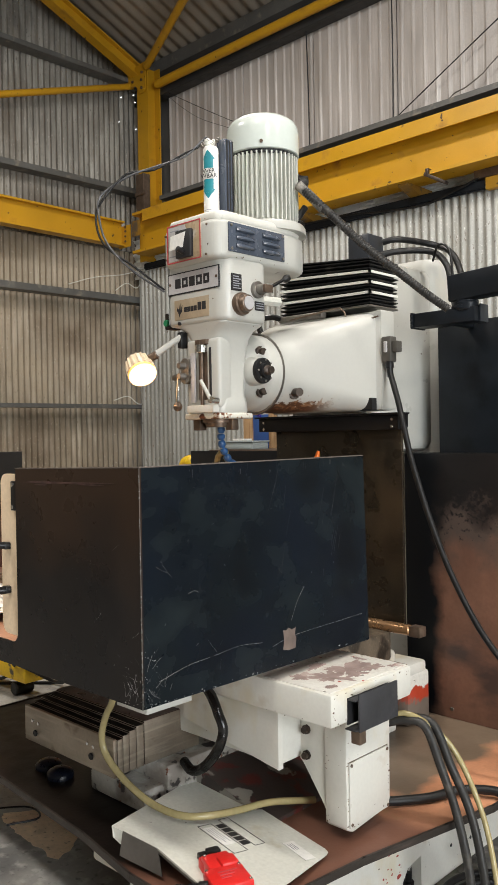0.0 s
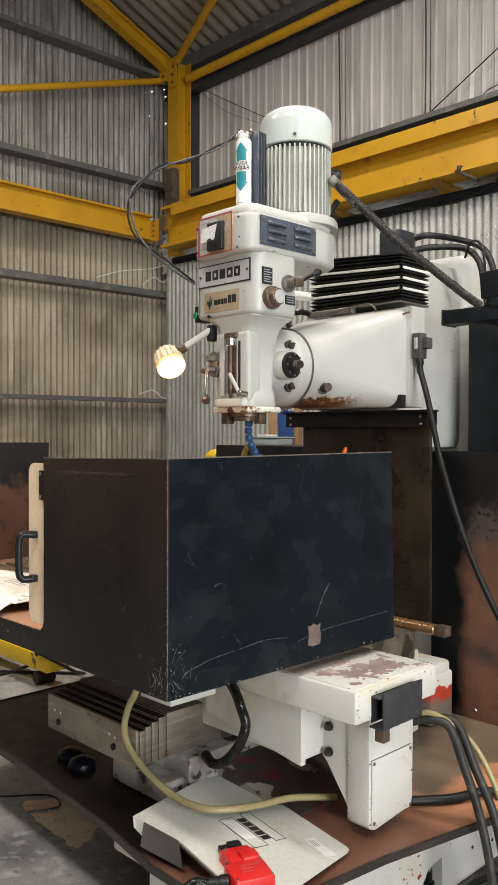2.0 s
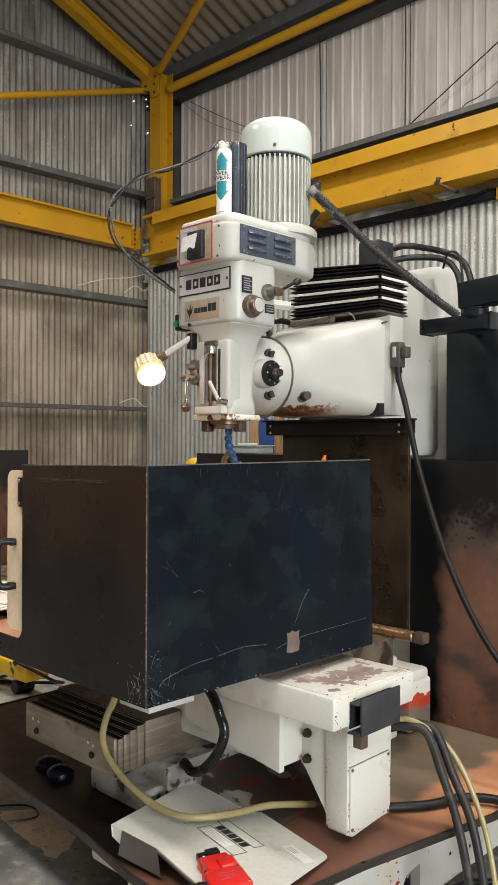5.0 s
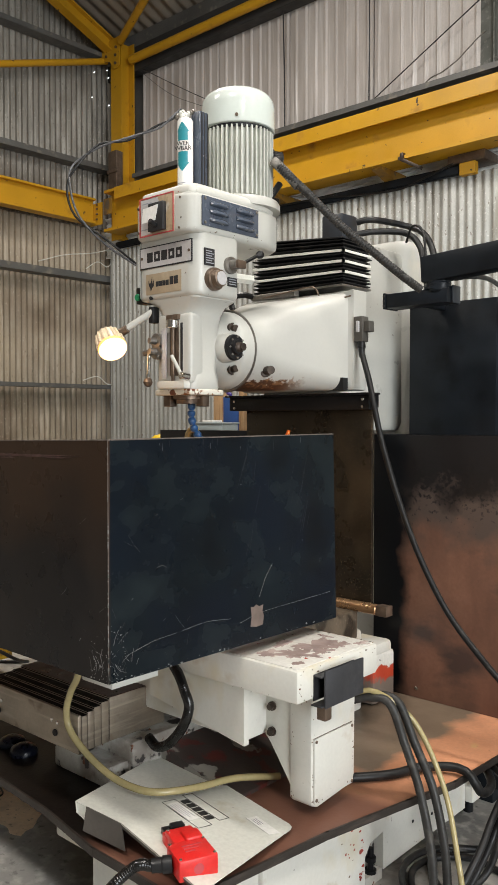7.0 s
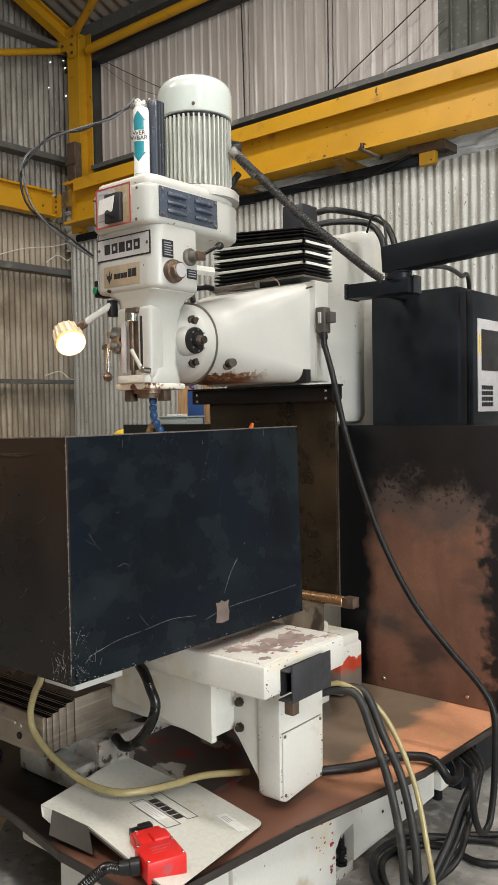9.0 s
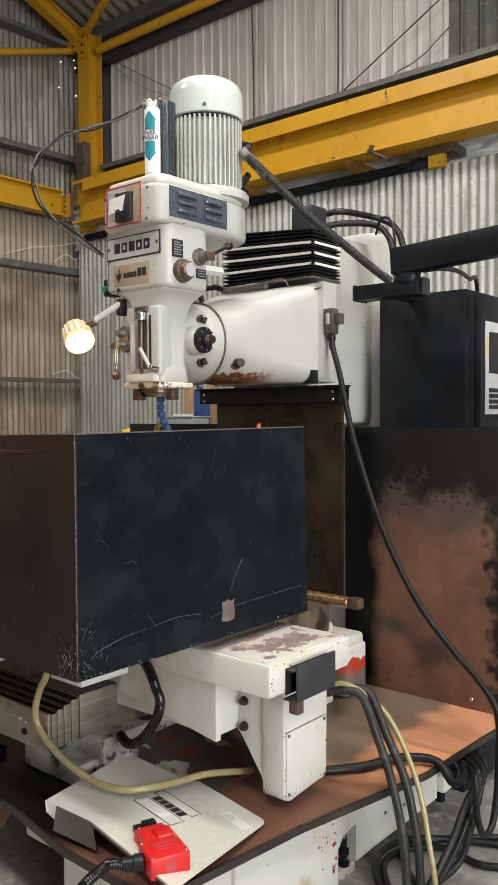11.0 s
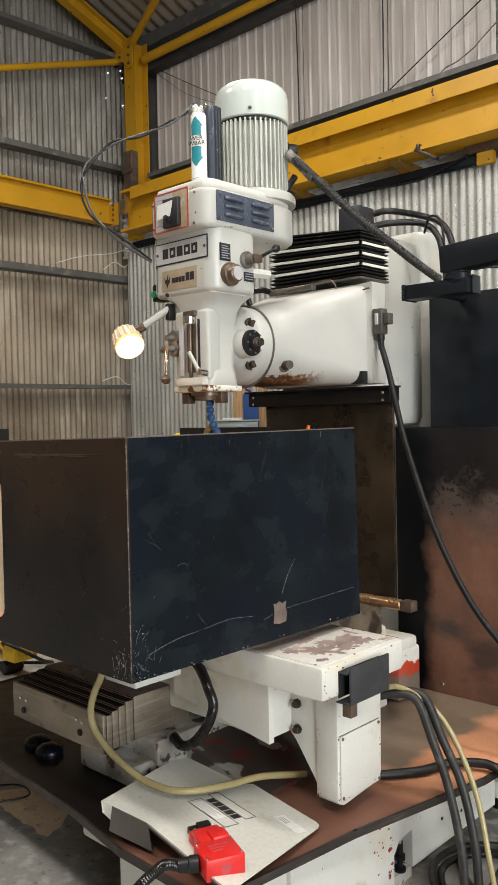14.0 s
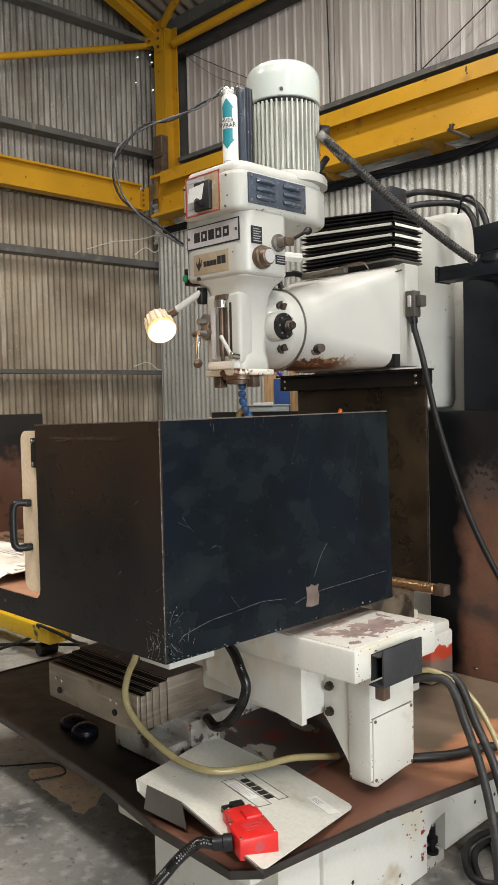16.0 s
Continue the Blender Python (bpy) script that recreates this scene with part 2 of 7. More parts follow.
STEELGREY = mat("grey_steel_purlin", (0.115, 0.115, 0.11), 0.5, var=0.15, vscale=4.0, layers=(((0.22, 0.20, 0.17), 9.0, 0.63, 0.06, 0.6),))
STEELDARK = mat("dark_purlin", (0.036, 0.036, 0.036), 0.5, spec=0.3, var=0.2)
DARKCLAD = mat("dark_green_grey_cladding", (0.055, 0.058, 0.048), 0.5, var=0.25, vscale=3.0, layers=(((0.11, 0.11, 0.095), (30, 30, 30), 0.62, 0.05, 0.5),))
SERVOGREY = mat("dark_servo_paint", (0.020, 0.024, 0.031), 0.4, var=0.2)
SWITCHGREY = mat("dusty_black_plastic", (0.062, 0.057, 0.049), 0.5, var=0.25, vscale=20.0)
FOIL = mat("crumpled_pale_plastic", (0.86, 0.86, 0.84), 0.35, var=0.10, vscale=8.0)
CONCRETE = mat("stained_concrete", (0.37, 0.36, 0.335), 0.62, var=0.16, vscale=0.9, grain=60.0, bump=0.3, gvar=0.09, layers=(((0.22, 0.215, 0.205), 1.1, 0.53, 0.15, 0.5), ((0.13, 0.13, 0.13), 3.1, 0.60, 0.10, 0.45), ((0.44, 0.425, 0.40), 19.0, 0.62, 0.12, 0.8), ((0.10, 0.098, 0.095), 34.0, 0.67, 0.07, 0.6)))
# ochre colour that stands in for warm lamplight on the concrete
FLOORLIGHT = mat("painted_warm_light_on_floor", (0.84, 0.65, 0.46), 0.7, var=0.16, vscale=7.0, grain=60.0, bump=0.25, layers=(((0.66, 0.50, 0.35), 14.0, 0.58, 0.10, 0.7), ((0.24, 0.19, 0.14), 48.0, 0.66, 0.06, 0.7)))
GREENPAINT = mat("green_floor_paint", (0.10, 0.22, 0.14), 0.6, var=0.2, vscale=5.0, layers=(((0.25, 0.25, 0.23), 12.0, 0.62, 0.04, 0.7),))
CHROME = mat("bright_steel", (0.62, 0.61, 0.58), 0.22, metal=1.0, var=0.06)
DULLSTEEL = mat("dull_steel", (0.24, 0.225, 0.205), 0.4, metal=0.8, var=0.15, vscale=20.0)
BROWNSTEEL = mat("browned_machined_steel", (0.16, 0.115, 0.085), 0.38, metal=0.6, var=0.25, vscale=25.0)
COPPERY = mat("brassy_bar", (0.42, 0.25, 0.13), 0.28, metal=0.8, var=0.12, vscale=8.0)
RUBBER = mat("black_rubber", (0.010, 0.010, 0.0105), 0.42, spec=0.32, var=0.25, vscale=14.0, layers=(((0.045, 0.04, 0.035), 16.0, 0.66, 0.06, 0.6),))
DUSTYRUBBER = mat("dusty_black_rubber", (0.026, 0.025, 0.024), 0.45, spec=0.35, var=0.3, vscale=9.0, layers=(((0.07, 0.064, 0.055), 22.0, 0.64, 0.08, 0.6),))
SLEEVE = mat("scuffed_grey_sleeve", (0.085, 0.08, 0.072), 0.5, var=0.3, vscale=30.0, layers=(((0.30, 0.28, 0.25), 26.0, 0.58, 0.08, 0.6),))
BLACKPL = mat("black_plastic", (0.011, 0.011, 0.012), 0.36, spec=0.35, var=0.2, vscale=12.0)
PALE_HOSE = mat("yellowed_clear_hose", (0.33, 0.275, 0.135), 0.13, var=0.16, vscale=6.0)
PALE_STRIPE = mat("pale_bellows_edge", (0.74, 0.74, 0.68), 0.35, var=0.06, vscale=9.0)
VENTBLUE = mat("slate_blue_plate", (0.068, 0.083, 0.112), 0.24, var=0.12, vscale=9.0, layers=(((0.28, 0.29, 0.30), 60.0, 0.73, 0.02, 0.5),))
SILVERPLATE = mat("brushed_plate", (0.50, 0.49, 0.50), 0.35, metal=0.15, var=0.08, vscale=20.0)
GOLDPLATE = mat("brassy_plate", (0.42, 0.34, 0.24), 0.35, metal=0.2, var=0.08, vscale=20.0)
RUSTCHIP = mat("rusty_bare_spot", (0.10, 0.045, 0.022), 0.75, var=0.3, vscale=80.0)
PRIMERCHIP = mat("bared_red_primer", (0.30, 0.04, 0.025), 0.6, var=0.2)
CHUTEGREY = mat("dull_grey_sheet", (0.030, 0.031, 0.036), 0.5, var=0.3, vscale=9.0)
SCRATCHGREY = mat("bared_sheet_metal", (0.24, 0.24, 0.24), 0.45, metal=0.3, var=0.3, vscale=60.0)
RIMSTEEL = mat("grimy_rim_steel", (0.026, 0.021, 0.018), 0.42, spec=0.4, var=0.3, vscale=5.0, layers=(((0.055, 0.042, 0.036), (9, 9, 60), 0.63, 0.10, 0.45),))
OLDBOLT = mat("dark_browned_bolt", (0.06, 0.045, 0.036), 0.4, metal=0.5, var=0.3, vscale=40.0)
WORNRIM = mat("worn_sheet_edge", (0.11, 0.09, 0.078), 0.5, var=0.4, vscale=25.0)
CABMAT = mat("blue_black_cabinet_paint", (0.0085, 0.011, 0.0145), 0.38, spec=0.2, var=0.3, vscale=3.0, layers=(((0.013, 0.017, 0.023), 2.6, 0.6, 0.1, 0.4), ((0.004, 0.004, 0.005), 6.0, 0.6, 0.08, 0.3)))
STICKER = mat("brown_sticker_remnant", (0.14, 0.105, 0.09), 0.6, var=0.3, vscale=30.0)
INK = mat("black_ink", (0.014, 0.014, 0.016), 0.5, var=0.1)
GREYINK = mat("grey_print", (0.30, 0.31, 0.34), 0.6, var=0.1)
PAPER = mat("white_paper", (0.75, 0.745, 0.72), 0.7, var=0.04)
PLASTICBAG = mat("cloudy_plastic_bag", (0.72, 0.71, 0.68), 0.18, var=0.06, vscale=8.0, bump=0.2, grain=22.0)
TEAL = mat("teal_print", (0.02, 0.24, 0.29), 0.45, var=0.08)
REDLINE = mat("red_label_line", (0.45, 0.05, 0.06), 0.5, var=0.15)
OLDLABEL = mat("browned_label_plate", (0.36, 0.27, 0.17), 0.45, var=0.25, vscale=14.0, layers=(((0.60, 0.57, 0.52), 9.0, 0.58, 0.05, 0.5), ((0.12, 0.075, 0.04), 14.0, 0.63, 0.05, 0.5)))
GREYSHEET = mat("grey_painted_sheet", (0.60, 0.605, 0.555), 0.42, var=0.06, vscale=4.0, bump=0.03, layers=(((0.40, 0.34, 0.20), 4.5, 0.70, 0.06, 0.5), ((0.20, 0.19, 0.17), 40.0, 0.74, 0.02, 0.6)))
RED = mat("red_plastic", (0.62, 0.018, 0.016), 0.35, var=0.06, vscale=10.0)
GREEN = mat("green_button", (0.01, 0.22, 0.09), 0.3)
ORANGE = mat("orange_painted_drum", (0.66, 0.13, 0.012), 0.4, var=0.1, vscale=5.0, layers=((GRIME, 11.0, 0.69, 0.04, 0.6),))
BLUEHOSE = mat("blue_jointed_hose", (0.022, 0.085, 0.23), 0.32, var=0.12, vscale=20.0)
NAVYHOSE = mat("navy_ribbed_hose", (0.022, 0.028, 0.055), 0.4)
BLUEBOX = mat("blue_painted_panel", (0.025, 0.075, 0.25), 0.45, var=0.1)
VIOLETPL = mat("violet_blue_plastic", (0.05, 0.03, 0.36), 0.3, var=0.1)
WOOD = mat("raw_timber", (0.38, 0.24, 0.125), 0.65, var=0.18, vscale=9.0, layers=(((0.22, 0.125, 0.06), (60, 60, 4), 0.60, 0.08, 0.7),))
CRATE = mat("grey_plastic_crate", (0.34, 0.40, 0.42), 0.35, var=0.1)
ORANGEPL = mat("orange_plastic", (0.8, 0.16, 0.01), 0.35)
# white housing; the warm tint paints in the bulb's glow
LAMPTINT = mat("lamp_housing_with_bulb_tint", (0.74, 0.60, 0.42), 0.4)
TABLESTEEL = mat("machined_table_steel", (0.26, 0.19, 0.12), 0.3, metal=0.6, var=0.2, vscale=8.0)
GLOW = bpy.data.materials.new("lamp_glow")
GLOW.use_nodes = True
gb = GLOW.node_tree.nodes["Principled BSDF"]
gb.inputs["Emission Color"].default_value, gb.inputs["Emission Strength"].default_value = (1.0, 0.57, 0.23, 1), 3.6
# emissive ring added to imitate the orange halo round the bulb
HALORING = bpy.data.materials.new("bulb_halo_glow")
HALORING.use_nodes = True
lr = HALORING.node_tree.nodes["Principled BSDF"]
lr.inputs["Base Color"].default_value = (0.6, 0.3, 0.1, 1)
lr.inputs["Emission Color"].default_value, lr.inputs["Emission Strength"].default_value = (1.0, 0.40, 0.10, 1), 1.6

HOLEGLOW = bpy.data.materials.new("daylight_through_hole")
HOLEGLOW.use_nodes = True
hb = HOLEGLOW.node_tree.nodes["Principled BSDF"]
hb.inputs["Emission Color"].default_value, hb.inputs["Emission Strength"].default_value = (0.9, 0.95, 1.0, 1), 2.0


# ---- building helpers ----
def mesh_of(bm, material, smooth=False, name="mesh"):
    bmesh.ops.recalc_face_normals(bm, faces=bm.faces)
    me = bpy.data.meshes.new(name)
    bm.to_mesh(me)
    bm.free()
    if smooth:
        me.shade_smooth()
        me.set_sharp_from_angle(angle=radians(38))
    me.materials.append(material)
    return me


def part(name, bm, material, parent, label="", smooth=True):
    ob = new(name, mesh_of(bm, material, smooth, name))
    if parent:
        ob.parent = parent
        ob.matrix_parent_inverse = parent.matrix_world.inverted() if parent.type == "EMPTY" else Matrix.Identity(4)
    return tagged(ob, label) if label else ob


def thing(name, base, label, category, group="", kind=""):
    ob = new(name)
    ob.empty_display_size = 0.05
    ob.matrix_world = pose(*base)
    return tagged(ob, label, category, group, kind)


def solo(name, bm, material, label, category, group="", kind="", smooth=True):
    return tagged(new(name, mesh_of(bm, material, smooth, name)), label, category, group, kind)


def setting(name, bm, material, label, category, smooth=False):
    return solo(name, bm, material, label, category, kind="structure", smooth=smooth)


def add_box(bm, x0, x1, y0, y1, z0, z1, m=None):
    v = [bm.verts.new((x, y, z)) for x in (x0, x1) for y in (y0, y1) for z in (z0, z1)]
    if m:
        for w in v:
            w.co = m @ w.co
    for f in ((0, 1, 3, 2), (4, 6, 7, 5), (0, 4, 5, 1), (2, 3, 7, 6), (0, 2, 6, 4), (1, 5, 7, 3)):
        bm.faces.new([v[i] for i in f])
    return v


def box(x0, x1, y0, y1, z0, z1, bevel=0.0, seg=2, m=None):
    bm = bmesh.new()
    add_box(bm, x0, x1, y0, y1, z0, z1, m)
    if bevel:
        bmesh.ops.bevel(bm, geom=bm.edges[:], offset=bevel, segments=seg, affect="EDGES", profile=0.5)
    return bm


def frame_of(a, b):
    d = (Vector(b) - Vector(a)).normalized()
    u = d.orthogonal().normalized()
    return d, u, d.cross(u)


def add_rings(bm, rings, caps=True, closed=True):
    vs = [[bm.verts.new(p) for p in r] for r in rings]
    n = len(vs[0])
    for a, b in zip(vs, vs[1:]):
        for i in range(n if closed else n - 1):
            j = (i + 1) % n
            bm.faces.new((a[i], a[j], b[j], b[i]))
    if caps:
        bm.faces.new(vs[0][::-1])
        bm.faces.new(vs[-1])


def add_lathe(bm, a, b, profile, n=24):
    """profile: (share of the way from a to b, radius)."""
    a, b = Vector(a), Vector(b)
    d, u, w = frame_of(a, b)
    rings = []
    for s, r in profile:
        c = a + (b - a) * s
        rings.append([c + (u * math.cos(2 * math.pi * i / n) + w * math.sin(2 * math.pi * i / n)) * max(r, 1e-4) for i in range(n)])
    add_rings(bm, rings)


def lathe(a, b, profile, n=24):
    bm = bmesh.new()
    add_lathe(bm, a, b, profile, n)
    return bm


def rod(a, b, r, n=16, c=0.0):
    length = (Vector(b) - Vector(a)).length
    c = c or min(r * 0.15, length * 0.2)
    return lathe(a, b, ((0, r - c), (c / length, r), (1 - c / length, r), (1, r - c)), n)


def smooth_path(pts, step=0.02):
    p = [Vector(q) for q in pts]
    p = [p[0] * 2 - p[1]] + p + [p[-1] * 2 - p[-2]]
    out = []
    for i in range(1, len(p) - 2):
        k = max(2, int((p[i + 1] - p[i]).length / step))
        for j in range(k):
            t = j / k
            a, b, c, d = p[i - 1 : i + 3]
            out.append(0.5 * (2 * b + (c - a) * t + (2 * a - 5 * b + 4 * c - d) * t * t + (3 * b - a - 3 * c + d) * t**3))
    out.append(p[-2])
    return out


def tube(pts, r, n=10, step=0.02, rib=0.0, pitch=0.008):
    path = smooth_path(pts, pitch / 2 if rib else step)
    bm = bmesh.new()
    rings, u = [], None
    for i, c in enumerate(path):
        d = (path[min(i + 1, len(path) - 1)] - path[max(i - 1, 0)]).normalized()
        u = d.orthogonal().normalized() if u is None else (u - d * u.dot(d)).normalized()
        w = d.cross(u)
        q = r * (1 + (rib if i % 2 else -rib))
        rings.append([c + (u * math.cos(2 * math.pi * k / n) + w * math.sin(2 * math.pi * k / n)) * q for k in range(n)])
    add_rings(bm, rings)
    return bm


def prism(outline, z0, z1, bevel=0.0, m=None):
    """An outline in x, y raised from z0 to z1."""
    bm = bmesh.new()
    add_rings(bm, [[Vector((x, y, z)) for x, y in outline] for z in (z0, z1)])
    if bevel:
        bmesh.ops.bevel(bm, geom=bm.edges[:], offset=bevel, segments=2, affect="EDGES", profile=0.5)
    if m:
        bmesh.ops.transform(bm, matrix=m, verts=bm.verts)
    return bm


def round_rect(w, h, r, n=5):
    pts = []
    for cx, cy, a0 in ((w / 2 - r, h / 2 - r, 0), (-w / 2 + r, h / 2 - r, 90), (-w / 2 + r, -h / 2 + r, 180), (w / 2 - r, -h / 2 + r, 270)):
        for i in range(n + 1):
            a = radians(a0 + 90 * i / n)
            pts.append((cx + r * math.cos(a), cy + r * math.sin(a)))
    return pts


def corrugated(axis, at, a0, a1, z0, z1, pitch, amp, per=8, flat=0.0, lean=0.0, thick=0.012):
    """A sheet with upright ribs: axis 'x' runs along x at y = at, 'y' along y at x = at. flat: share of flat pan between the ribs."""
    n = int(round((a1 - a0) / pitch * per))
    verts, faces = [], []
    for i in range(n + 1):
        s = a0 + (a1 - a0) * i / n
        ph = (s / pitch) % 1.0
        if flat:
            e = max(0.0, 1 - abs(ph - 0.5) / ((1 - flat) / 2)) if abs(ph - 0.5) < (1 - flat) / 2 else 0.0
            d = amp * min(1.0, e * 2)
        else:
            d = amp * 0.5 * math.cos(2 * math.pi * ph)
        d += 0.006 * noise.noise((s * 0.9, at, 3.0))
        for z in (z0, z1):
            zz = z
            for off in (d, -thick - amp if axis == "y" else thick + amp):
                q = at + off if axis == "y" else at + (-d if off == d else off)
                verts.append((q, s, zz) if axis == "y" else (s, q, zz))
    for i in range(n):
        a, b = 4 * i, 4 * i + 4
        faces += [(a, b, b + 2, a + 2), (a + 1, a + 3, b + 3, b + 1), (a, a + 1, b + 1, b), (a + 2, b + 2, b + 3, a + 3)]
    faces += [(0, 2, 3, 1), (4 * n, 4 * n + 1, 4 * n + 3, 4 * n + 2)]
    bm = bmesh.new()
    vs = [bm.verts.new(v) for v in verts]
    for f in faces:
        bm.faces.new([vs[i] for i in f])
    return bm


def text_part(name, words, size, m, material, parent, squeeze=1.0, depth=0.0004):
    cu = bpy.data.curves.new(name, "FONT")
    cu.body, cu.size, cu.extrude, cu.align_x, cu.align_y = words, size, depth, "CENTER", "CENTER"
    cu.resolution_u = 3
    tmp = bpy.data.objects.new(name, cu)
    me = bpy.data.meshes.new_from_object(tmp)
    bpy.data.objects.remove(tmp)
    me.transform(m @ Matrix.Diagonal((squeeze, 1, 1, 1)))
    me.materials.clear()
    me.materials.append(material)
    ob = new(name, me)
    ob.parent = parent
    ob.matrix_parent_inverse = parent.matrix_world.inverted() if parent.type == "EMPTY" else Matrix.Identity(4)
    return ob


def axes(origin, ux, uy):
    """Axes with x along ux and its y along uy."""
    a = Vector(ux).normalized()
    c = a.cross(Vector(uy)).normalized()
    b = c.cross(a)
    m = Matrix((a, b, c)).transposed().to_4x4()
    m.translation = origin
    return m


def chips(name, parent, origin, u, v, length, height, n, size, material, seed, edge=2.0):
    """Irregular thin flakes strewn over a patch of a face, densest along its lower edge; u and v lie in the face."""
    rc = random.Random(seed)
    m = axes(origin, u, v)
    bm = bmesh.new()
    for _ in range(n):
        cx_, cy_ = rc.uniform(0, length), height * rc.random() ** edge
        s = size * rc.uniform(0.35, 1.2) * (2.0 if rc.random() < 0.12 else 1.0)
        k, st = rc.randint(6, 9), rc.uniform(0.6, 1.8)
        pts = [(cx_ + s * st * rc.uniform(0.5, 1) * math.cos(2 * math.pi * i / k), cy_ + s * rc.uniform(0.4, 1) * math.sin(2 * math.pi * i / k)) for i in range(k)]
        add_rings(bm, [[m @ Vector((a, b, z)) for a, b in pts] for z in (-0.0005, 0.0006)])
    return tagged(part(name, bm, material, parent, smooth=False), kind="stuff")




# ---- hall ----
XW, YW, XE, YS = -8.2, 6.6, 7.8, -8.0
ROOF_EAVE, ROOF_SLOPE = 6.20, 0.39
setting("floor", box(XW - 0.3, XE + 0.3, YS - 0.3, YW + 0.3, -0.2, 0.0), CONCRETE, "stained grey concrete workshop floor", "floor")
# thin sheet painted as a pool of warm light between shadows
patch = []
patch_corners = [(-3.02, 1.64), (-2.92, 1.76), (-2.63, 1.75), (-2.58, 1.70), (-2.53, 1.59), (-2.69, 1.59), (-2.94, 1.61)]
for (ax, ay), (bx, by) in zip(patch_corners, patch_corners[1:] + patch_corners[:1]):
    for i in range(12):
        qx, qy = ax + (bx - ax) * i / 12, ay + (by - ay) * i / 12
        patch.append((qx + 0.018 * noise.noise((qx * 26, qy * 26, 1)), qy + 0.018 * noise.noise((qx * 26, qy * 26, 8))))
solo("floor_light_patch", prism(patch, 0.0005, 0.0012), FLOORLIGHT, "pool of warm light painted on the concrete floor", "floor stain", kind="structure", smooth=False)
solo("floor_paint", prism([(-4.75, 2.95), (-4.3, 3.02), (-4.15, 3.4), (-4.7, 3.35)], 0.0005, 0.0025), GREENPAINT, "worn green paint on the concrete floor", "floor marking", kind="structure", smooth=False)
for jx in (-4.1, -0.2, 3.6):
    solo("floor_joint", box(jx - 0.006, jx + 0.006, YS, YW, 0.0004, 0.0016), STEELDARK, "dark expansion joint in the concrete floor", "floor joint", kind="structure", smooth=False)

wall_left_low = setting("wall_left_low", corrugated("y", XW - 0.04, YS, YW + 0.1, 0.0, 3.95, 0.076, 0.024), GALV_LOW, "browned corrugated iron lower gable wall", "wall", True)
wall_left = setting("wall_left", corrugated("y", XW, YS, YW + 0.1, 3.855, 9.4, 0.076, 0.024), GALV_DARK, "weathered grey corrugated iron gable wall", "wall", True)
wall_back = setting("wall_back", corrugated("x", 6.27, -7.88, XE, 0.0, 3.525, 0.076, 0.024), GALV_LIGHT, "pale galvanised corrugated iron lower wall", "wall", True)
wall_upper = setting("wall_upper", box(XW, XE, YW + 0.10, YW + 0.2, 3.5, 6.5), STEELGREY, "grey backing of the upper cladding", "wall")
sheet_edges = [-7.70, -6.42, -5.40, -4.37, -3.27]
for a, b in zip(sheet_edges, sheet_edges[1:]):
    part("cladding_sheet", corrugated("x", YW + 0.05 + random.uniform(0, 0.006), a + 0.006, b - 0.006, 4.38, 5.95, 0.125, 0.013, per=12, flat=0.70), SHEETWHITE, wall_upper)
part("dark_cladding_sheet", corrugated("x", YW + 0.05, -3.28, XE, 4.38, 5.95, 0.17, 0.026, per=12, flat=0.72), DARKCLAD, wall_upper)
bm = bmesh.new()
for i in range(180):
    a, b = XW + i * 0.04, XW + (i + 1) * 0.04
    rows = []
    for s in (a, b):
        rows.append([Vector((s, 6.44 + 0.05 * noise.noise((s * 5, z * 13, 1)) + 0.075 * abs(noise.noise((s * 3.5, z * 26, 5))) + 0.03 * abs(noise.noise((s * 12, z * 30, 9))), z)) for z in (3.5 + 0.015 * q for q in range(34))])
    add_rings(bm, rows, caps=False, closed=False)
bmesh.ops.remove_doubles(bm, verts=bm.verts, dist=0.001)
part("insulation_film", bm, FOIL, wall_upper, "crumpled pale plastic film")
setting("wall_right", box(XE, XE + 0.2, YS, YW + 0.1, 4.6, 9.4), GALV_DARK, "grey wall over the doorway", "wall")
setting("wall_right_side", box(XE, XE + 0.2, YS, -3.4, 0, 4.6), GALV_DARK, "grey wall beside the doorway", "wall")
setting("wall_right_end", box(XE, XE + 0.2, 1.4, YW + 0.1, 0, 4.6), GALV_DARK, "grey wall beside the doorway", "wall")
setting("wall_front", box(XW, XE, YS - 0.2, YS, 0, 7.0), GALV_DARK, "grey workshop wall", "wall")

for hy, hz in ((6.279, 5.76), (6.473, 5.84), (6.496, 5.757), (6.242, 5.445), (6.502, 5.421), (5.877, 6.672), (5.90, 6.668), (5.952, 6.664)):
    part("nail_hole", rod((XW + 0.004, hy, hz), (XW + 0.026, hy, hz), 0.006, 6), HOLEGLOW, wall_left)

# roof: two slopes of ribbed sheet
ridge_y = -0.7


def roof_slope(name, y0, z0, y1, z1):
    n = int((XE - XW + 0.4) / 0.17 * 6)
    bm = bmesh.new()
    rings = []
    for i in range(n + 1):
        x = XW - 0.2 + (XE - XW + 0.4) * i / n
        d = 0.017 * math.cos(2 * math.pi * x / 0.17)
        rings.append([Vector((x, y0, z0 + d)), Vector((x, y1, z1 + d)), Vector((x, y1, z1 + 0.06)), Vector((x, y0, z0 + 0.06))])
    add_rings(bm, rings)
    return setting(name, bm, ROOFMAT, "brown ribbed sheet roof seen from below", "ceiling", True)


roof_slope("ceiling", YW + 0.3, ROOF_EAVE - 0.08, ridge_y, ROOF_EAVE + ROOF_SLOPE * (YW - ridge_y))
roof_slope("ceiling_far", ridge_y, ROOF_EAVE + ROOF_SLOPE * (YW - ridge_y), YS - 0.3, ROOF_EAVE)


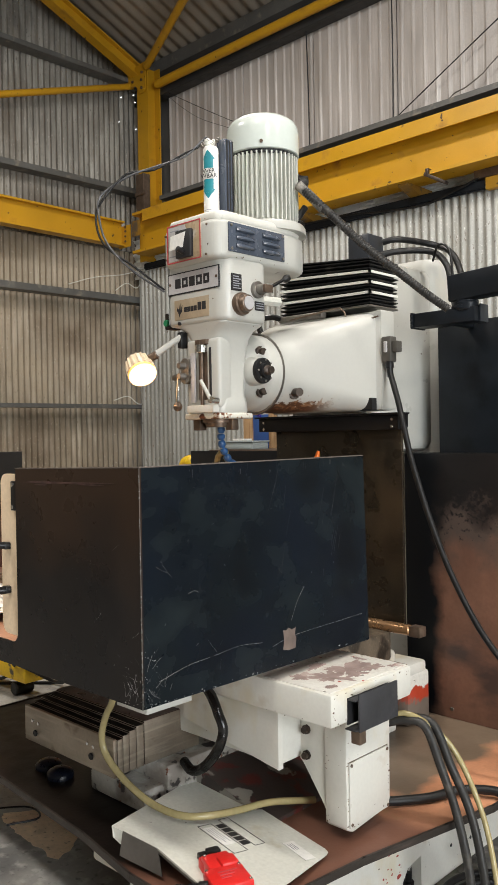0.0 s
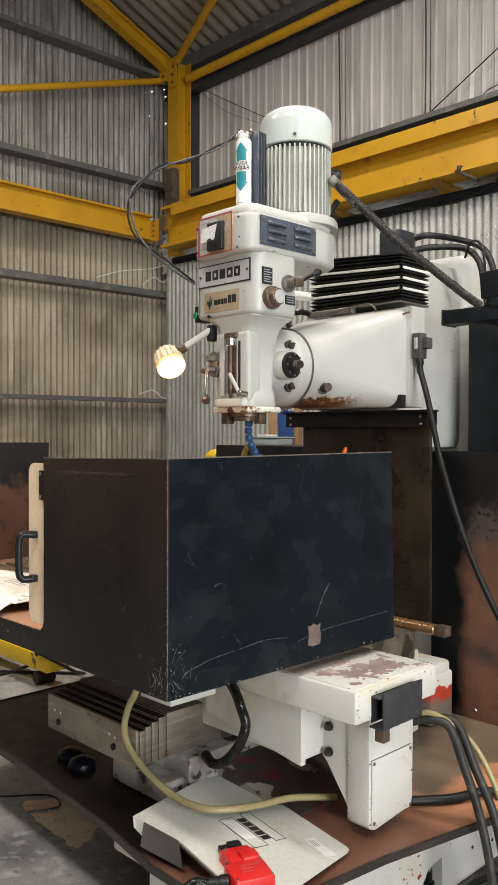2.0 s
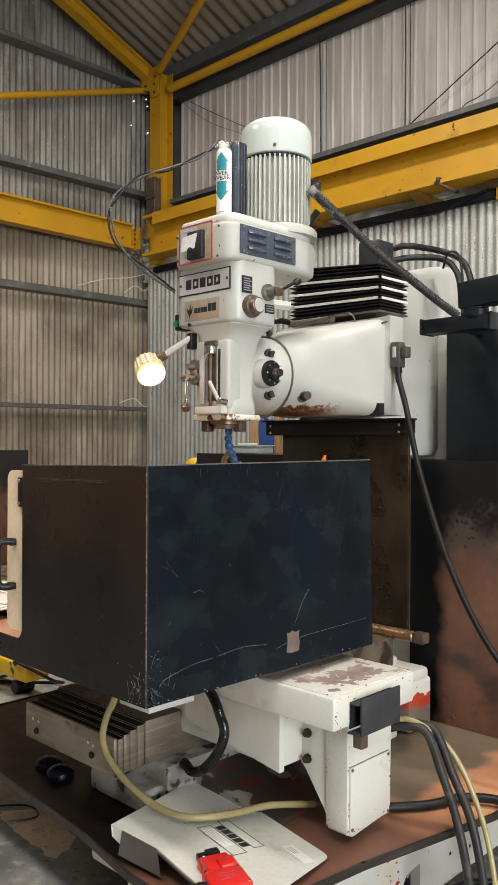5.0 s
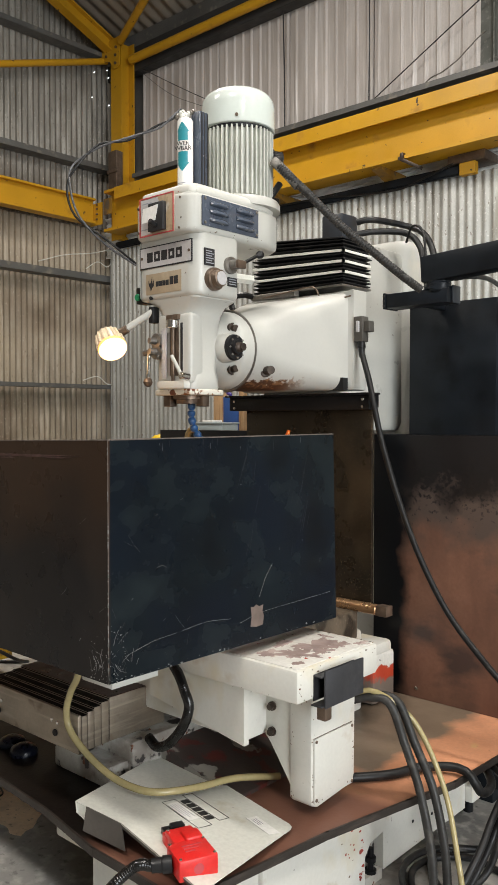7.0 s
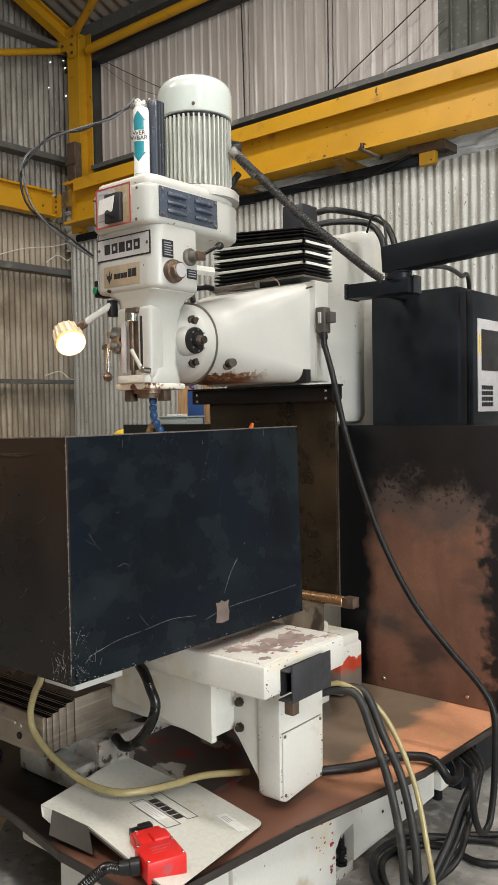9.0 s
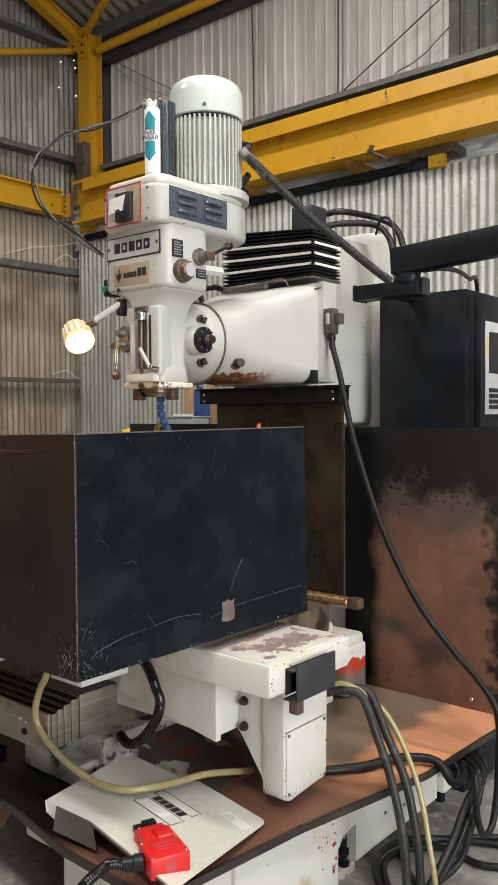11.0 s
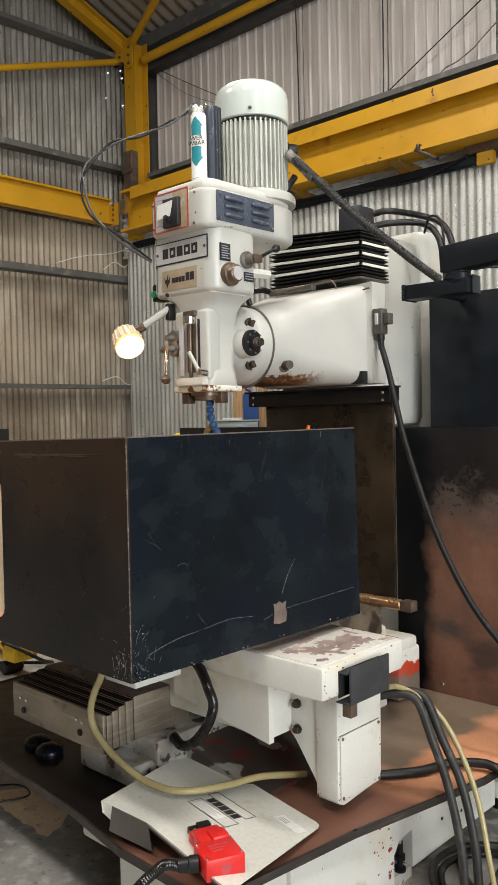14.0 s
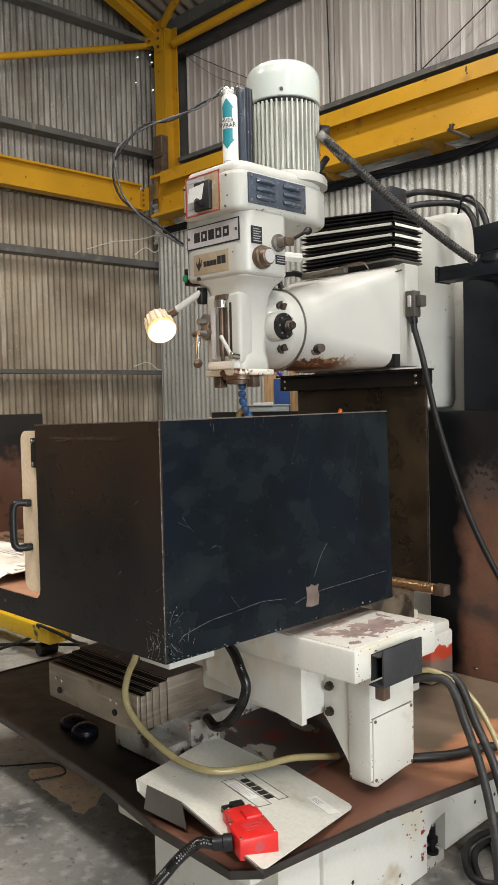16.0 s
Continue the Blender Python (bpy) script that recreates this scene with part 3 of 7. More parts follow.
def girder(name, a, b, width, height, flange, web, material, label, lip=False, category="beam"):
    """An I section from a to b, both on the line of its top; width across, height down."""
    a, b = Vector(a), Vector(b)
    d = (b - a).normalized()
    side = d.cross(Vector((0, 0, 1))).normalized()
    up = side.cross(d)
    bm = bmesh.new()
    for s0, s1, h0, h1 in ((-width / 2, width / 2, -flange, 0), (-web / 2, web / 2, -height + flange, -flange), (-width / 2, width / 2, -height, -height + flange)):
        add_rings(bm, [[c + side * s + up * h for s, h in ((s0, h0), (s1, h0), (s1, h1), (s0, h1))] for c in (a, b)])
    return setting(name, bm, material, label, category)


def angle_bar(name, a, b, width, height, material, label, wall=0.012, turn=1, category="girt"):
    """An L section: an upright leaf and a ledge at its top."""
    a, b = Vector(a), Vector(b)
    d = (b - a).normalized()
    side = d.cross(Vector((0, 0, 1))).normalized() * turn
    up = side.cross(d) * turn
    bm = bmesh.new()
    for s0, s1, h0, h1 in ((0, wall, -height, -wall), (0, width, -wall, 0), (0, width * 0.3, -height - wall, -height)):
        add_rings(bm, [[c + side * s + up * h for s, h in ((s0, h0), (s1, h0), (s1, h1), (s0, h1))] for c in (a, b)])
    return setting(name, bm, material, label, category)


def channel_girt(p0, p1, depth, height, material, label, back):
    """A channel on a wall: an upright front leaf and two flanges that run back to the wall; back is the way to it."""
    p0, p1, back = Vector(p0), Vector(p1), Vector(back)
    bm = bmesh.new()
    for d0, d1, h0, h1 in ((0, 0.006, -height, 0), (0.006, depth, -height, -height + 0.006), (0.006, depth * 0.5, -0.006, 0)):
        add_rings(bm, [[c + back * d + Vector((0, 0, h)) for d, h in ((d0, h0), (d1, h0), (d1, h1), (d0, h1))] for c in (p0, p1)])
    return setting("girt", bm, material, label, "girt")


# the gable girts rise a little towards the corner
for za, zb, h in ((5.82, 5.95, 0.055), (4.45, 4.607, 0.065), (3.19, 3.262, 0.075), (1.92, 1.925, 0.045), (0.68, 0.685, 0.06)):
    channel_girt((-8.02, YS, za - 0.06), (-8.02, YW - 0.04, zb), 0.165, h, STEELGREY, "grey steel girt across the corrugated gable wall", (-1, 0, 0))
channel_girt((-7.60, 6.38, 4.43), (XE, 6.38, 4.43), 0.26, 0.05, STEELGREY, "grey steel girt along the upper back wall", (0, 1, 0))
angle_bar("girt", (-7.7, 6.22, 3.605), (-3.25, 6.22, 3.595), -0.05, 0.07, CABMAT, "dark steel rail along the top of the lower wall")
girder("crane_beam_left", (-7.93, YS, 4.13), (-7.93, 6.05, 4.115), 0.14, 0.295, 0.022, 0.014, YELLOW, "yellow painted steel beam along the gable wall")
girder("crane_beam", (-7.62, 6.1, 4.147), (XE, 6.1, 4.140), 0.25, 0.473, 0.03, 0.016, YELLOW, "yellow painted steel runway beam with rust marks")
setting("crane_rail", box(-7.45, XE, 6.07, 6.13, 4.147, 4.185, 0.008), YELLOW, "yellow crane rail on the runway beam", "rail")
setting("runway_lip", box(-7.42, XE, 5.962, 5.9745, 4.015, 4.15, 0.004), YELLOW, "yellow angle along the edge of the runway beam", "beam")
for bx in (-5.12, -3.92, -1.4):
    bm = prism([(0, 0), (0.40, 0.0), (0.40, 0.02), (0.05, 0.12), (0, 0.12)], -0.05, 0.05)
    bmesh.ops.transform(bm, matrix=Matrix.Translation((bx, 6.42, 3.672)) @ Matrix(((0, 0, 1, 0), (-1, 0, 0, 0), (0, -1, 0, 0), (0, 0, 0, 1))), verts=bm.verts)
    setting("beam_bracket", bm, DULLYELLOW, "yellow gusset bracket under the runway beam", "bracket")
for bx in (-3.165, 1.8):
    post = setting("beam_post", box(bx - 0.07, bx + 0.07, 6.19, 6.252, 3.50, 3.60, 0.004), YELLOW, "short yellow steel post under the runway beam", "post")
    part("head_plate", box(bx - 0.17, bx + 0.16, 6.18, 6.42, 3.60, 3.672, 0.004), BROWNSTEEL, post)
# rusted clamp left hanging on the lower flange
clamp = thing("beam_clamp", (-3.58, 6.0, 3.66), "small rusty clamp hanging on the runway beam flange", "clamp")
part("jaw", box(-3.655, -3.625, 5.955, 6.01, 3.66, 3.72, 0.004), OLDBOLT, clamp)
part("tongue", box(-0.02, 0.20, -0.03, 0.03, -0.014, 0.014, 0.004, m=axes((-3.655, 5.985, 3.672), (0.86, 0.1, -0.5), (0, 1, 0))), OLDBOLT, clamp)

# corner stanchion: H section with a gusset under the rafter
bm = bmesh.new()
cx, cy = -7.79, 6.40
for s0, s1, t0, t1 in ((-0.10, 0.10, -0.10, -0.085), (-0.10, 0.10, 0.085, 0.10), (-0.007, 0.007, -0.085, 0.085)):
    add_box(bm, cx + s0, cx + s1, cy + t0, cy + t1, 3.66, 6.02)
stanchion = setting("stanchion", bm, YELLOW, "yellow painted steel corner stanchion", "column")
bm = prism([(-8.07, 5.83), (-8.07, 5.96), (-7.96, 6.03), (-7.70, 6.05), (-7.70, 5.72), (-7.735, 5.69), (-7.80, 5.69), (-7.88, 5.80)], 0, 0.014)
bmesh.ops.transform(bm, matrix=axes((0, 6.285, 0), (1, 0, 0), (0, 0, 1)), verts=bm.verts)
part("gusset_plate", bm, YELLOW, stanchion, smooth=False)
for bx, bz in ((-8.03, 5.865), (-7.93, 5.865), (-7.76, 5.745), (-7.75, 5.93), (-7.76, 5.84)):
    part("bolt", rod((bx, 6.272, bz), (bx, 6.252, bz), 0.017, 6), BROWNSTEEL, stanchion)
part("beam_end_plate", box(-7.98, -7.76, 6.052, 6.066, 3.80, 4.06, 0.003), YELLOW, stanchion)
for bz in (3.87, 3.93, 3.99, 4.04):
    part("bolt", rod((-7.845, 6.052, bz), (-7.845, 6.036, bz), 0.014, 6), BROWNSTEEL, stanchion)
part("splice_plate", box(-7.60, -7.45, 5.952, 5.962, 3.86, 4.04, 0.003), DULLYELLOW, stanchion, "grimy splice plate")
setting("timber_packer", box(-7.645, -7.50, 6.06, 6.16, 4.15, 4.615, 0.006), BROWNSTEEL, "brown rusted packing block on the runway beam", "packer")
setting("packer_cleat", box(-7.652, -7.46, 6.045, 6.06, 4.36, 4.40, 0.004), BROWNSTEEL, "rusted cleat across the packing block", "cleat")
# rafter along the gable, knee brace, eaves tube, roof brace
girder("rafter", (-7.90, 6.45, 6.017), (-7.90, ridge_y, 6.017 + ROOF_SLOPE * (6.45 - ridge_y)), 0.13, 0.155, 0.016, 0.012, YELLOW, "yellow painted steel rafter of the gable frame")
setting("wind_brace", rod((-8.02, 6.34, 5.862), (-8.02, 1.2, 4.115), 0.038, 12), YELLOW, "yellow tubular wind brace on the gable", "brace", True)
setting("eaves_tube", rod((-7.66, 6.42, 5.80), (XE, 6.42, 5.80), 0.052, 14), YELLOW, "yellow tubular eaves strut along the back wall", "strut", True)
setting("roof_brace", rod((-7.66, 6.26, 5.965), (-4.2, 4.88, 6.36), 0.045, 12), YELLOW, "yellow tubular brace under the roof", "brace", True)
for k, y in enumerate((6.58, 5.2, 3.8, 2.4, 1.0)):
    z = ROOF_EAVE + ROOF_SLOPE * (YW - y) - 0.03
    setting("purlin", box(XW, XE, y - 0.03, y + 0.03, z - 0.17, z, 0.004), STEELGREY, "dark grey steel purlin under the roof sheet", "purlin")
setting("eaves_gutter_plate", box(XW, XE, YW - 0.10, YW + 0.04, 5.70, 5.99, 0.006), STEELDARK, "dark steel eaves beam above the cladding", "beam")
# thin wires and conduit on the walls
for a, b in (((-4.372, YW - 0.03, 4.42), (-4.374, YW - 0.03, 5.9)), ((-5.40, YW - 0.03, 4.42), (-5.43, YW - 0.03, 5.9))):
    solo("wall_cable", tube([a, ((a[0] + b[0]) / 2 + 0.006, a[1], (a[2] + b[2]) / 2), b], 0.007, 8), INK, "dark conduit running up the cladding", "cable", "conduits on the cladding")
solo("stay_wire", tube([(-4.34, 6.57, 4.50), (-3.36, 6.57, 5.02), (-2.0, 6.57, 5.73)], 0.006, 6), INK, "thin dark wire stretched up to the roof", "wire")
solo("cladding_wire", tube([(-3.80, 6.58, 4.50), (-3.727, 6.58, 4.548), (-3.60, 6.575, 4.57), (-3.446, 6.58, 4.639), (-3.40, 6.575, 4.67), (-3.256, 6.58, 4.773), (-3.2, 6.58, 4.80)], 0.006, 6), DULLSTEEL, "thin grey wire sagging over the cladding", "wire")
solo("slack_wire", tube([(-7.66, 6.50, 5.76), (-7.2, 6.57, 5.475), (-6.66, 6.57, 5.157), (-6.2, 6.57, 4.90), (-5.6, 6.57, 4.55)], 0.0045, 6), INK, "thin dark wire slung along the cladding", "wire")
solo("slack_wire", tube([(-7.66, 6.50, 5.74), (-7.35, 6.58, 5.46), (-7.05, 6.58, 5.254), (-6.665, 6.58, 5.06), (-6.3, 6.58, 4.88)], 0.003, 6), STEELDARK, "thin dark wire slung along the cladding", "wire")
for pts in ([(-8.02, 5.35, 3.30), (-8.0, 5.7, 3.42), (-7.98, 6.1, 3.50), (-7.97, 6.45, 3.62)], [(-8.0, 6.0, 3.30), (-7.97, 6.15, 3.40), (-7.96, 6.3, 3.36), (-7.95, 6.42, 3.55)], [(-8.0, 5.95, 1.97), (-7.98, 6.15, 2.02), (-7.97, 6.3, 1.93), (-7.96, 6.5, 1.95)], [(-7.96, 6.45, 3.6), (-7.95, 6.47, 2.9), (-7.97, 6.44, 2.2), (-7.96, 6.47, 1.5)]):
    solo("loose_wire", tube(pts, 0.006, 6), PALE_STRIPE, "thin pale wire hanging loose at the wall girt", "wire", "loose wires on the gable")
solo("tray_cable", tube([(-5.6, 6.19, 3.60), (-4.653, 6.19, 3.57), (-4.288, 6.19, 3.529), (-3.819, 6.19, 3.495), (-3.541, 6.19, 3.546), (-3.278, 6.19, 3.613), (-3.0, 6.24, 3.72), (-1.8, 6.30, 3.70)], 0.010, 8), RUBBER, "thick black cable sagging along the rail", "cable")

# bench and stores against the back wall
bench = thing("storage_bench", (-4.75, 5.1, 0), "timber bench with a post and a blue panel", "bench")
part("bench_top", box(-5.12, -4.25, 4.8, 5.5, 1.36, 1.40, 0.004), BROWNSTEEL, bench)
part("post", box(-5.17, -5.057, 5.28, 5.34, 0, 2.05, 0.004), WOOD, bench)
part("blue_panel", box(-5.056, -4.861, 5.29, 5.32, 1.40, 1.70, 0.003), BLUEBOX, bench)
part("post", box(-4.86, -4.81, 5.28, 5.34, 1.40, 2.05, 0.004), WOOD, bench)
for lx in (-5.08, -4.35):
    for ly in (4.86, 5.38):
        part("leg", box(lx, lx + 0.08, ly, ly + 0.08, 0, 1.36, 0.004), WOOD, bench)
crate = thing("plastic_crate", (-4.82, 4.96, 1.40), "grey translucent plastic crate with papers on the bench", "crate")
part("tub", box(-4.98, -4.66, 4.86, 5.06, 1.40, 1.46, 0.012), CRATE, crate)
part("lid", box(-4.99, -4.65, 4.85, 5.07, 1.46, 1.472, 0.005), CRATE, crate)
part("paper", box(-4.90, -4.78, 4.87, 4.99, 1.472, 1.49, 0.004), PAPER, crate)


# ---- milling machine ----
XC = -2.0
mill = thing("milling_machine", (XC, 2.1, 0), "white bed milling machine with black way covers and rusty pan", "milling machine")

# base casting with a notch for the jacking foot
bm = bmesh.new()
add_box(bm, -1.93, -1.42, 1.46, 2.13, 0.0, 0.335)
add_rings(bm, [[Vector((x, y, z)) for y, z in ((2.13, 0.11), (2.16, 0.145), (2.235, 0.155), (2.235, 0.335), (2.13, 0.335))] for x in (-1.86, -1.42)])
add_box(bm, -1.86, -1.42, 2.235, 2.80, 0.03, 0.335)
base = part("base", bm, CHIPPED, mill, "chipped white cast base", smooth=False)
part("base_rear", box(-2.65, -1.87, 1.95, 2.80, 0.0, 0.335, 0.012), CHIPPED, mill)
part("base_flange", box(-1.99, -1.43, 1.37, 1.46, 0.278, 0.315, 0.01), CHIPPED, mill)
part("base_rib", box(-1.425, -1.405, 1.62, 1.64, 0.03, 0.33, 0.004), CHIPPED, mill)
part("notch_back", box(-1.84, -1.455, 2.1305, 2.2345, 0.0, 0.25), GRIMYWHITE, base, smooth=False)
part("notch_sill", box(-1.4545, -1.424, 2.1305, 2.2345, 0.0, 0.035), GRIMYWHITE, base, smooth=False)
part("jacking_screw", lathe((-1.436, 2.185, 0.035), (-1.436, 2.185, 0.115), ((0, 0.02), (0.14, 0.02), (0.15, 0.010), (0.45, 0.010), (0.46, 0.018), (0.66, 0.018), (0.67, 0.010), (1, 0.010)), 12), DARKSTEEL, base)
part("levelling_foot", box(-1.47, -1.39, 2.802, 2.88, 0.05, 0.115, 0.012), CHIPPED, mill)
part("foot_jack", rod((-1.43, 2.845, 0.0), (-1.43, 2.845, 0.06), 0.02, 12), DARKSTEEL, mill)
for by, bz in ((1.76, 0.13), (2.42, 0.12), (2.55, 0.10)):
    part("bolt_hole", rod((-1.422, by, bz), (-1.418, by, bz), 0.006, 10), INK, base)

# drip pan with a rolled edge
outline = [(-3.18, 1.42), (-2.6, 1.39), (-2.0, 1.345), (-1.72, 1.30), (-1.42, 1.295), (-1.365, 1.35), (-1.31, 1.78), (-1.243, 2.096), (-1.20, 2.30), (-1.175, 2.78), (-1.26, 2.95), (-3.22, 2.95), (-3.22, 1.55)]
pan = part("drip_pan", prism(outline, 0.345, 0.36), PANMAT, mill, "rust brown drip pan with oil stains, grime and painted shade", smooth=False)
rim_pts = [(x, y, 0.356) for x, y in outline]
bm = bmesh.new()
for a, b in zip(rim_pts, rim_pts[1:] + rim_pts[:1]):
    va, vb = Vector(a), Vector(b)
    add_box(bm, -0.004, (vb - va).length + 0.004, -0.004, 0.004, -0.008, 0.014, axes(va, vb - va, (vb - va).cross(Vector((0, 0, 1)))))
part("pan_rim", bm, RIMSTEEL, pan, "dark folded edge", smooth=False)

# column, its top cap and the way neck
def upright(name, w, d, y0, z0, z1, r, material, label="", shoulder=0.0, x=XC):
    bm = bmesh.new()
    rr = [(px_, py_) for px_, py_ in round_rect(w, d, r, 7)]
    zs = [(z0, 1.0), (z1 - 0.10 - shoulder, 1.0), (z1 - 0.04, 1.0 - shoulder), (z1 - 0.012, 0.985 - shoulder), (z1, 0.94 - shoulder)]
    add_rings(bm, [[Vector((x + px_ * k, y0 + d / 2 + py_ * k, z)) for px_, py_ in rr] for z, k in zs])
    return part(name, bm, material, mill, label)


column = upright("column", 0.42, 0.25, 3.04, 0.335, 2.26, 0.07, WHITE, "tall white column casting", 0.03, x=-2.04)
part("column_rear", box(-2.25, -1.96, 3.28, 3.72, 0.335, 2.18, 0.03), WHITE, mill)
part("way_neck", box(-2.22, -1.84, 2.56, 2.655, 0.34, 1.98, 0.01), CHIPPED, mill)
part("way_top", box(-2.21, -1.86, 2.66, 3.12, 1.437, 2.215, 0.04), WHITE, mill)
part("rear_knee", box(-2.34, -1.79, 2.46, 2.665, 0.34, 0.675, 0.02), CHIPPED, mill)
part("way_block", box(-1.94, -1.765, 2.70, 2.86, 0.36, 0.56, 0.015), REDWORN, mill, "corner casting worn to red primer")
part("way_block_cap", box(-1.925, -1.77, 2.695, 2.85, 0.53, 0.60, 0.018), CHIPPED, mill)
part("saddle_slide", box(-2.4, -1.70, 2.02, 2.50, 0.68, 0.79, 0.012), GRITTY, mill, "gritty brown slide behind the table")
# oily curtain under the headstock, with its top rail and brassy foot bar
part("way_curtain", box(-2.27, -1.655, 2.515, 2.53, 0.80, 1.56, 0.003), OILY, mill, "brown oil spattered way curtain")
rail = part("curtain_rail", box(-2.34, -1.648, 2.485, 2.53, 1.528, 1.583, 0.003), DARKSTEEL, mill, "black curtain rail")
part("rail_lip", box(-2.35, -1.635, 2.47, 2.54, 1.583, 1.590), DARKSTEEL, rail)
for bz in (1.566, 1.539):
    for bx in (-2.31, -1.675):
        part("screw", rod((bx, 2.486, bz), (bx, 2.481, bz), 0.006, 10), CHROME, rail)
part("rail_end", box(-1.65, -1.64, 2.50, 2.54, 1.535, 1.585, 0.003), DARKSTEEL, rail)
foot_bar = part("foot_bar", rod((-2.35, 2.49, 0.805), (-1.61, 2.49, 0.805), 0.02, 16), COPPERY, mill, "brassy round bar")
part("bar_end", box(-1.612, -1.565, 2.475, 2.52, 0.785, 0.822, 0.003), BROWNSTEEL, foot_bar)

# side splash panels, dark above and rusty below
splash = part("splash_panel", box(-1.90, -1.16, 2.905, 2.915, 0.36, 1.43, 0.003), SPLASH, mill, "scorched rust and black splash panel")
part("splash_flange", box(-1.90, -1.16, 2.915, 2.95, 1.425, 1.432), DARKSTEEL, splash)
for bx in (-1.69, -1.33):
    part("screw", rod((bx, 2.905, 0.40), (bx, 2.898, 0.40), 0.008, 10), CHROME, splash)
part("splash_panel", box(-3.24, -2.45, 2.905, 2.915, 0.36, 1.44, 0.003), SPLASH, mill, "scorched rust and black splash panel")

# headstock: round at the swivel, square and wide at the column
bm = bmesh.new()
sections = []
for y, w, h, zc, r in ((2.10, 0.262, 0.262, 1.733, 0.131), (2.13, 0.268, 0.268, 1.735, 0.134), (2.19, 0.30, 0.29, 1.745, 0.125), (2.27, 0.37, 0.315, 1.755, 0.10), (2.36, 0.45, 0.335, 1.768, 0.075), (2.44, 0.505, 0.352, 1.776, 0.05), (2.478, 0.52, 0.36, 1.78, 0.035), (2.485, 0.545, 0.366, 1.783, 0.02), (2.575, 0.545, 0.366, 1.783, 0.02)):
    pts = round_rect(w, h, min(r, w / 2 - 0.001, h / 2 - 0.001), 9)
    sections.append([Vector((XC + 0.005 + a, y, zc + b)) for a, b in pts])
add_rings(bm, sections)
headstock = part("headstock", bm, HEADPAINT, mill, "glossy white tapering headstock")
part("headstock_gib", box(-1.745, -1.715, 2.485, 2.572, 1.60, 1.97, 0.008), WHITE, headstock)
part("swivel_ring", lathe((XC + 0.005, 2.088, 1.733), (XC + 0.005, 2.104, 1.733), ((0, 0.143), (0.15, 0.1455), (0.85, 0.1455), (1, 0.143)), 48), DULLSTEEL, headstock, "bright machined swivel ring")
part("clamp_stud", lathe((-1.91, 2.19, 1.664), (-1.835, 2.16, 1.664), ((0, 0.029), (0.18, 0.029), (0.19, 0.023), (0.55, 0.023), (0.56, 0.016), (1, 0.015)), 12), OLDBOLT, headstock)
solenoid = part("limit_switch", box(-1.712, -1.672, 2.478, 2.52, 1.775, 1.868, 0.005), SWITCHGREY, headstock, "black limit switch box")
part("lens", box(-1.697, -1.685, 2.471, 2.480, 1.81, 1.85, 0.002), SILVERPLATE, solenoid)
part("switch_arm", box(-1.673, -1.648, 2.485, 2.52, 1.81, 1.85, 0.004), SWITCHGREY, solenoid)
part("gland", lathe((-1.69, 2.495, 1.776), (-1.682, 2.492, 1.72), ((0, 0.016), (0.4, 0.016), (0.41, 0.012), (1, 0.011)), 12), BLACKPL, solenoid)
part("oil_pipe", tube([(-2.16, 2.44, 1.965), (-2.0, 2.42, 1.975), (-1.86, 2.43, 1.985), (-1.84, 2.44, 1.95), (-1.80, 2.455, 1.93), (-1.72, 2.475, 1.945)], 0.0032, 8), BROWNSTEEL, headstock)
part("oil_manifold", box(-2.17, -1.95, 2.43, 2.46, 1.962, 1.985, 0.004), DULLSTEEL, headstock)
part("pipe_elbow", tube([(-2.24, 2.40, 1.93), (-2.25, 2.40, 1.98), (-2.20, 2.43, 1.99), (-2.16, 2.44, 1.975)], 0.012, 8), RUBBER, headstock)
wedge = prism([(0, 0), (0.07, 0), (0.07, 0.045), (0.035, 0.045)], 0, 0.03)
bmesh.ops.transform(wedge, matrix=axes((-1.80, 2.47, 1.60), (1, 0, 0), (0, 0, 1)), verts=wedge.verts)
part("way_wiper", wedge, BLACKPL, headstock)

part("blue_plug", lathe((-2.331, 2.462, 1.607), (-2.297, 2.45, 1.593), ((0, 0.004), (0.2, 0.009), (0.7, 0.008), (1, 0.004)), 10), VIOLETPL, headstock, "violet blue plastic plug")

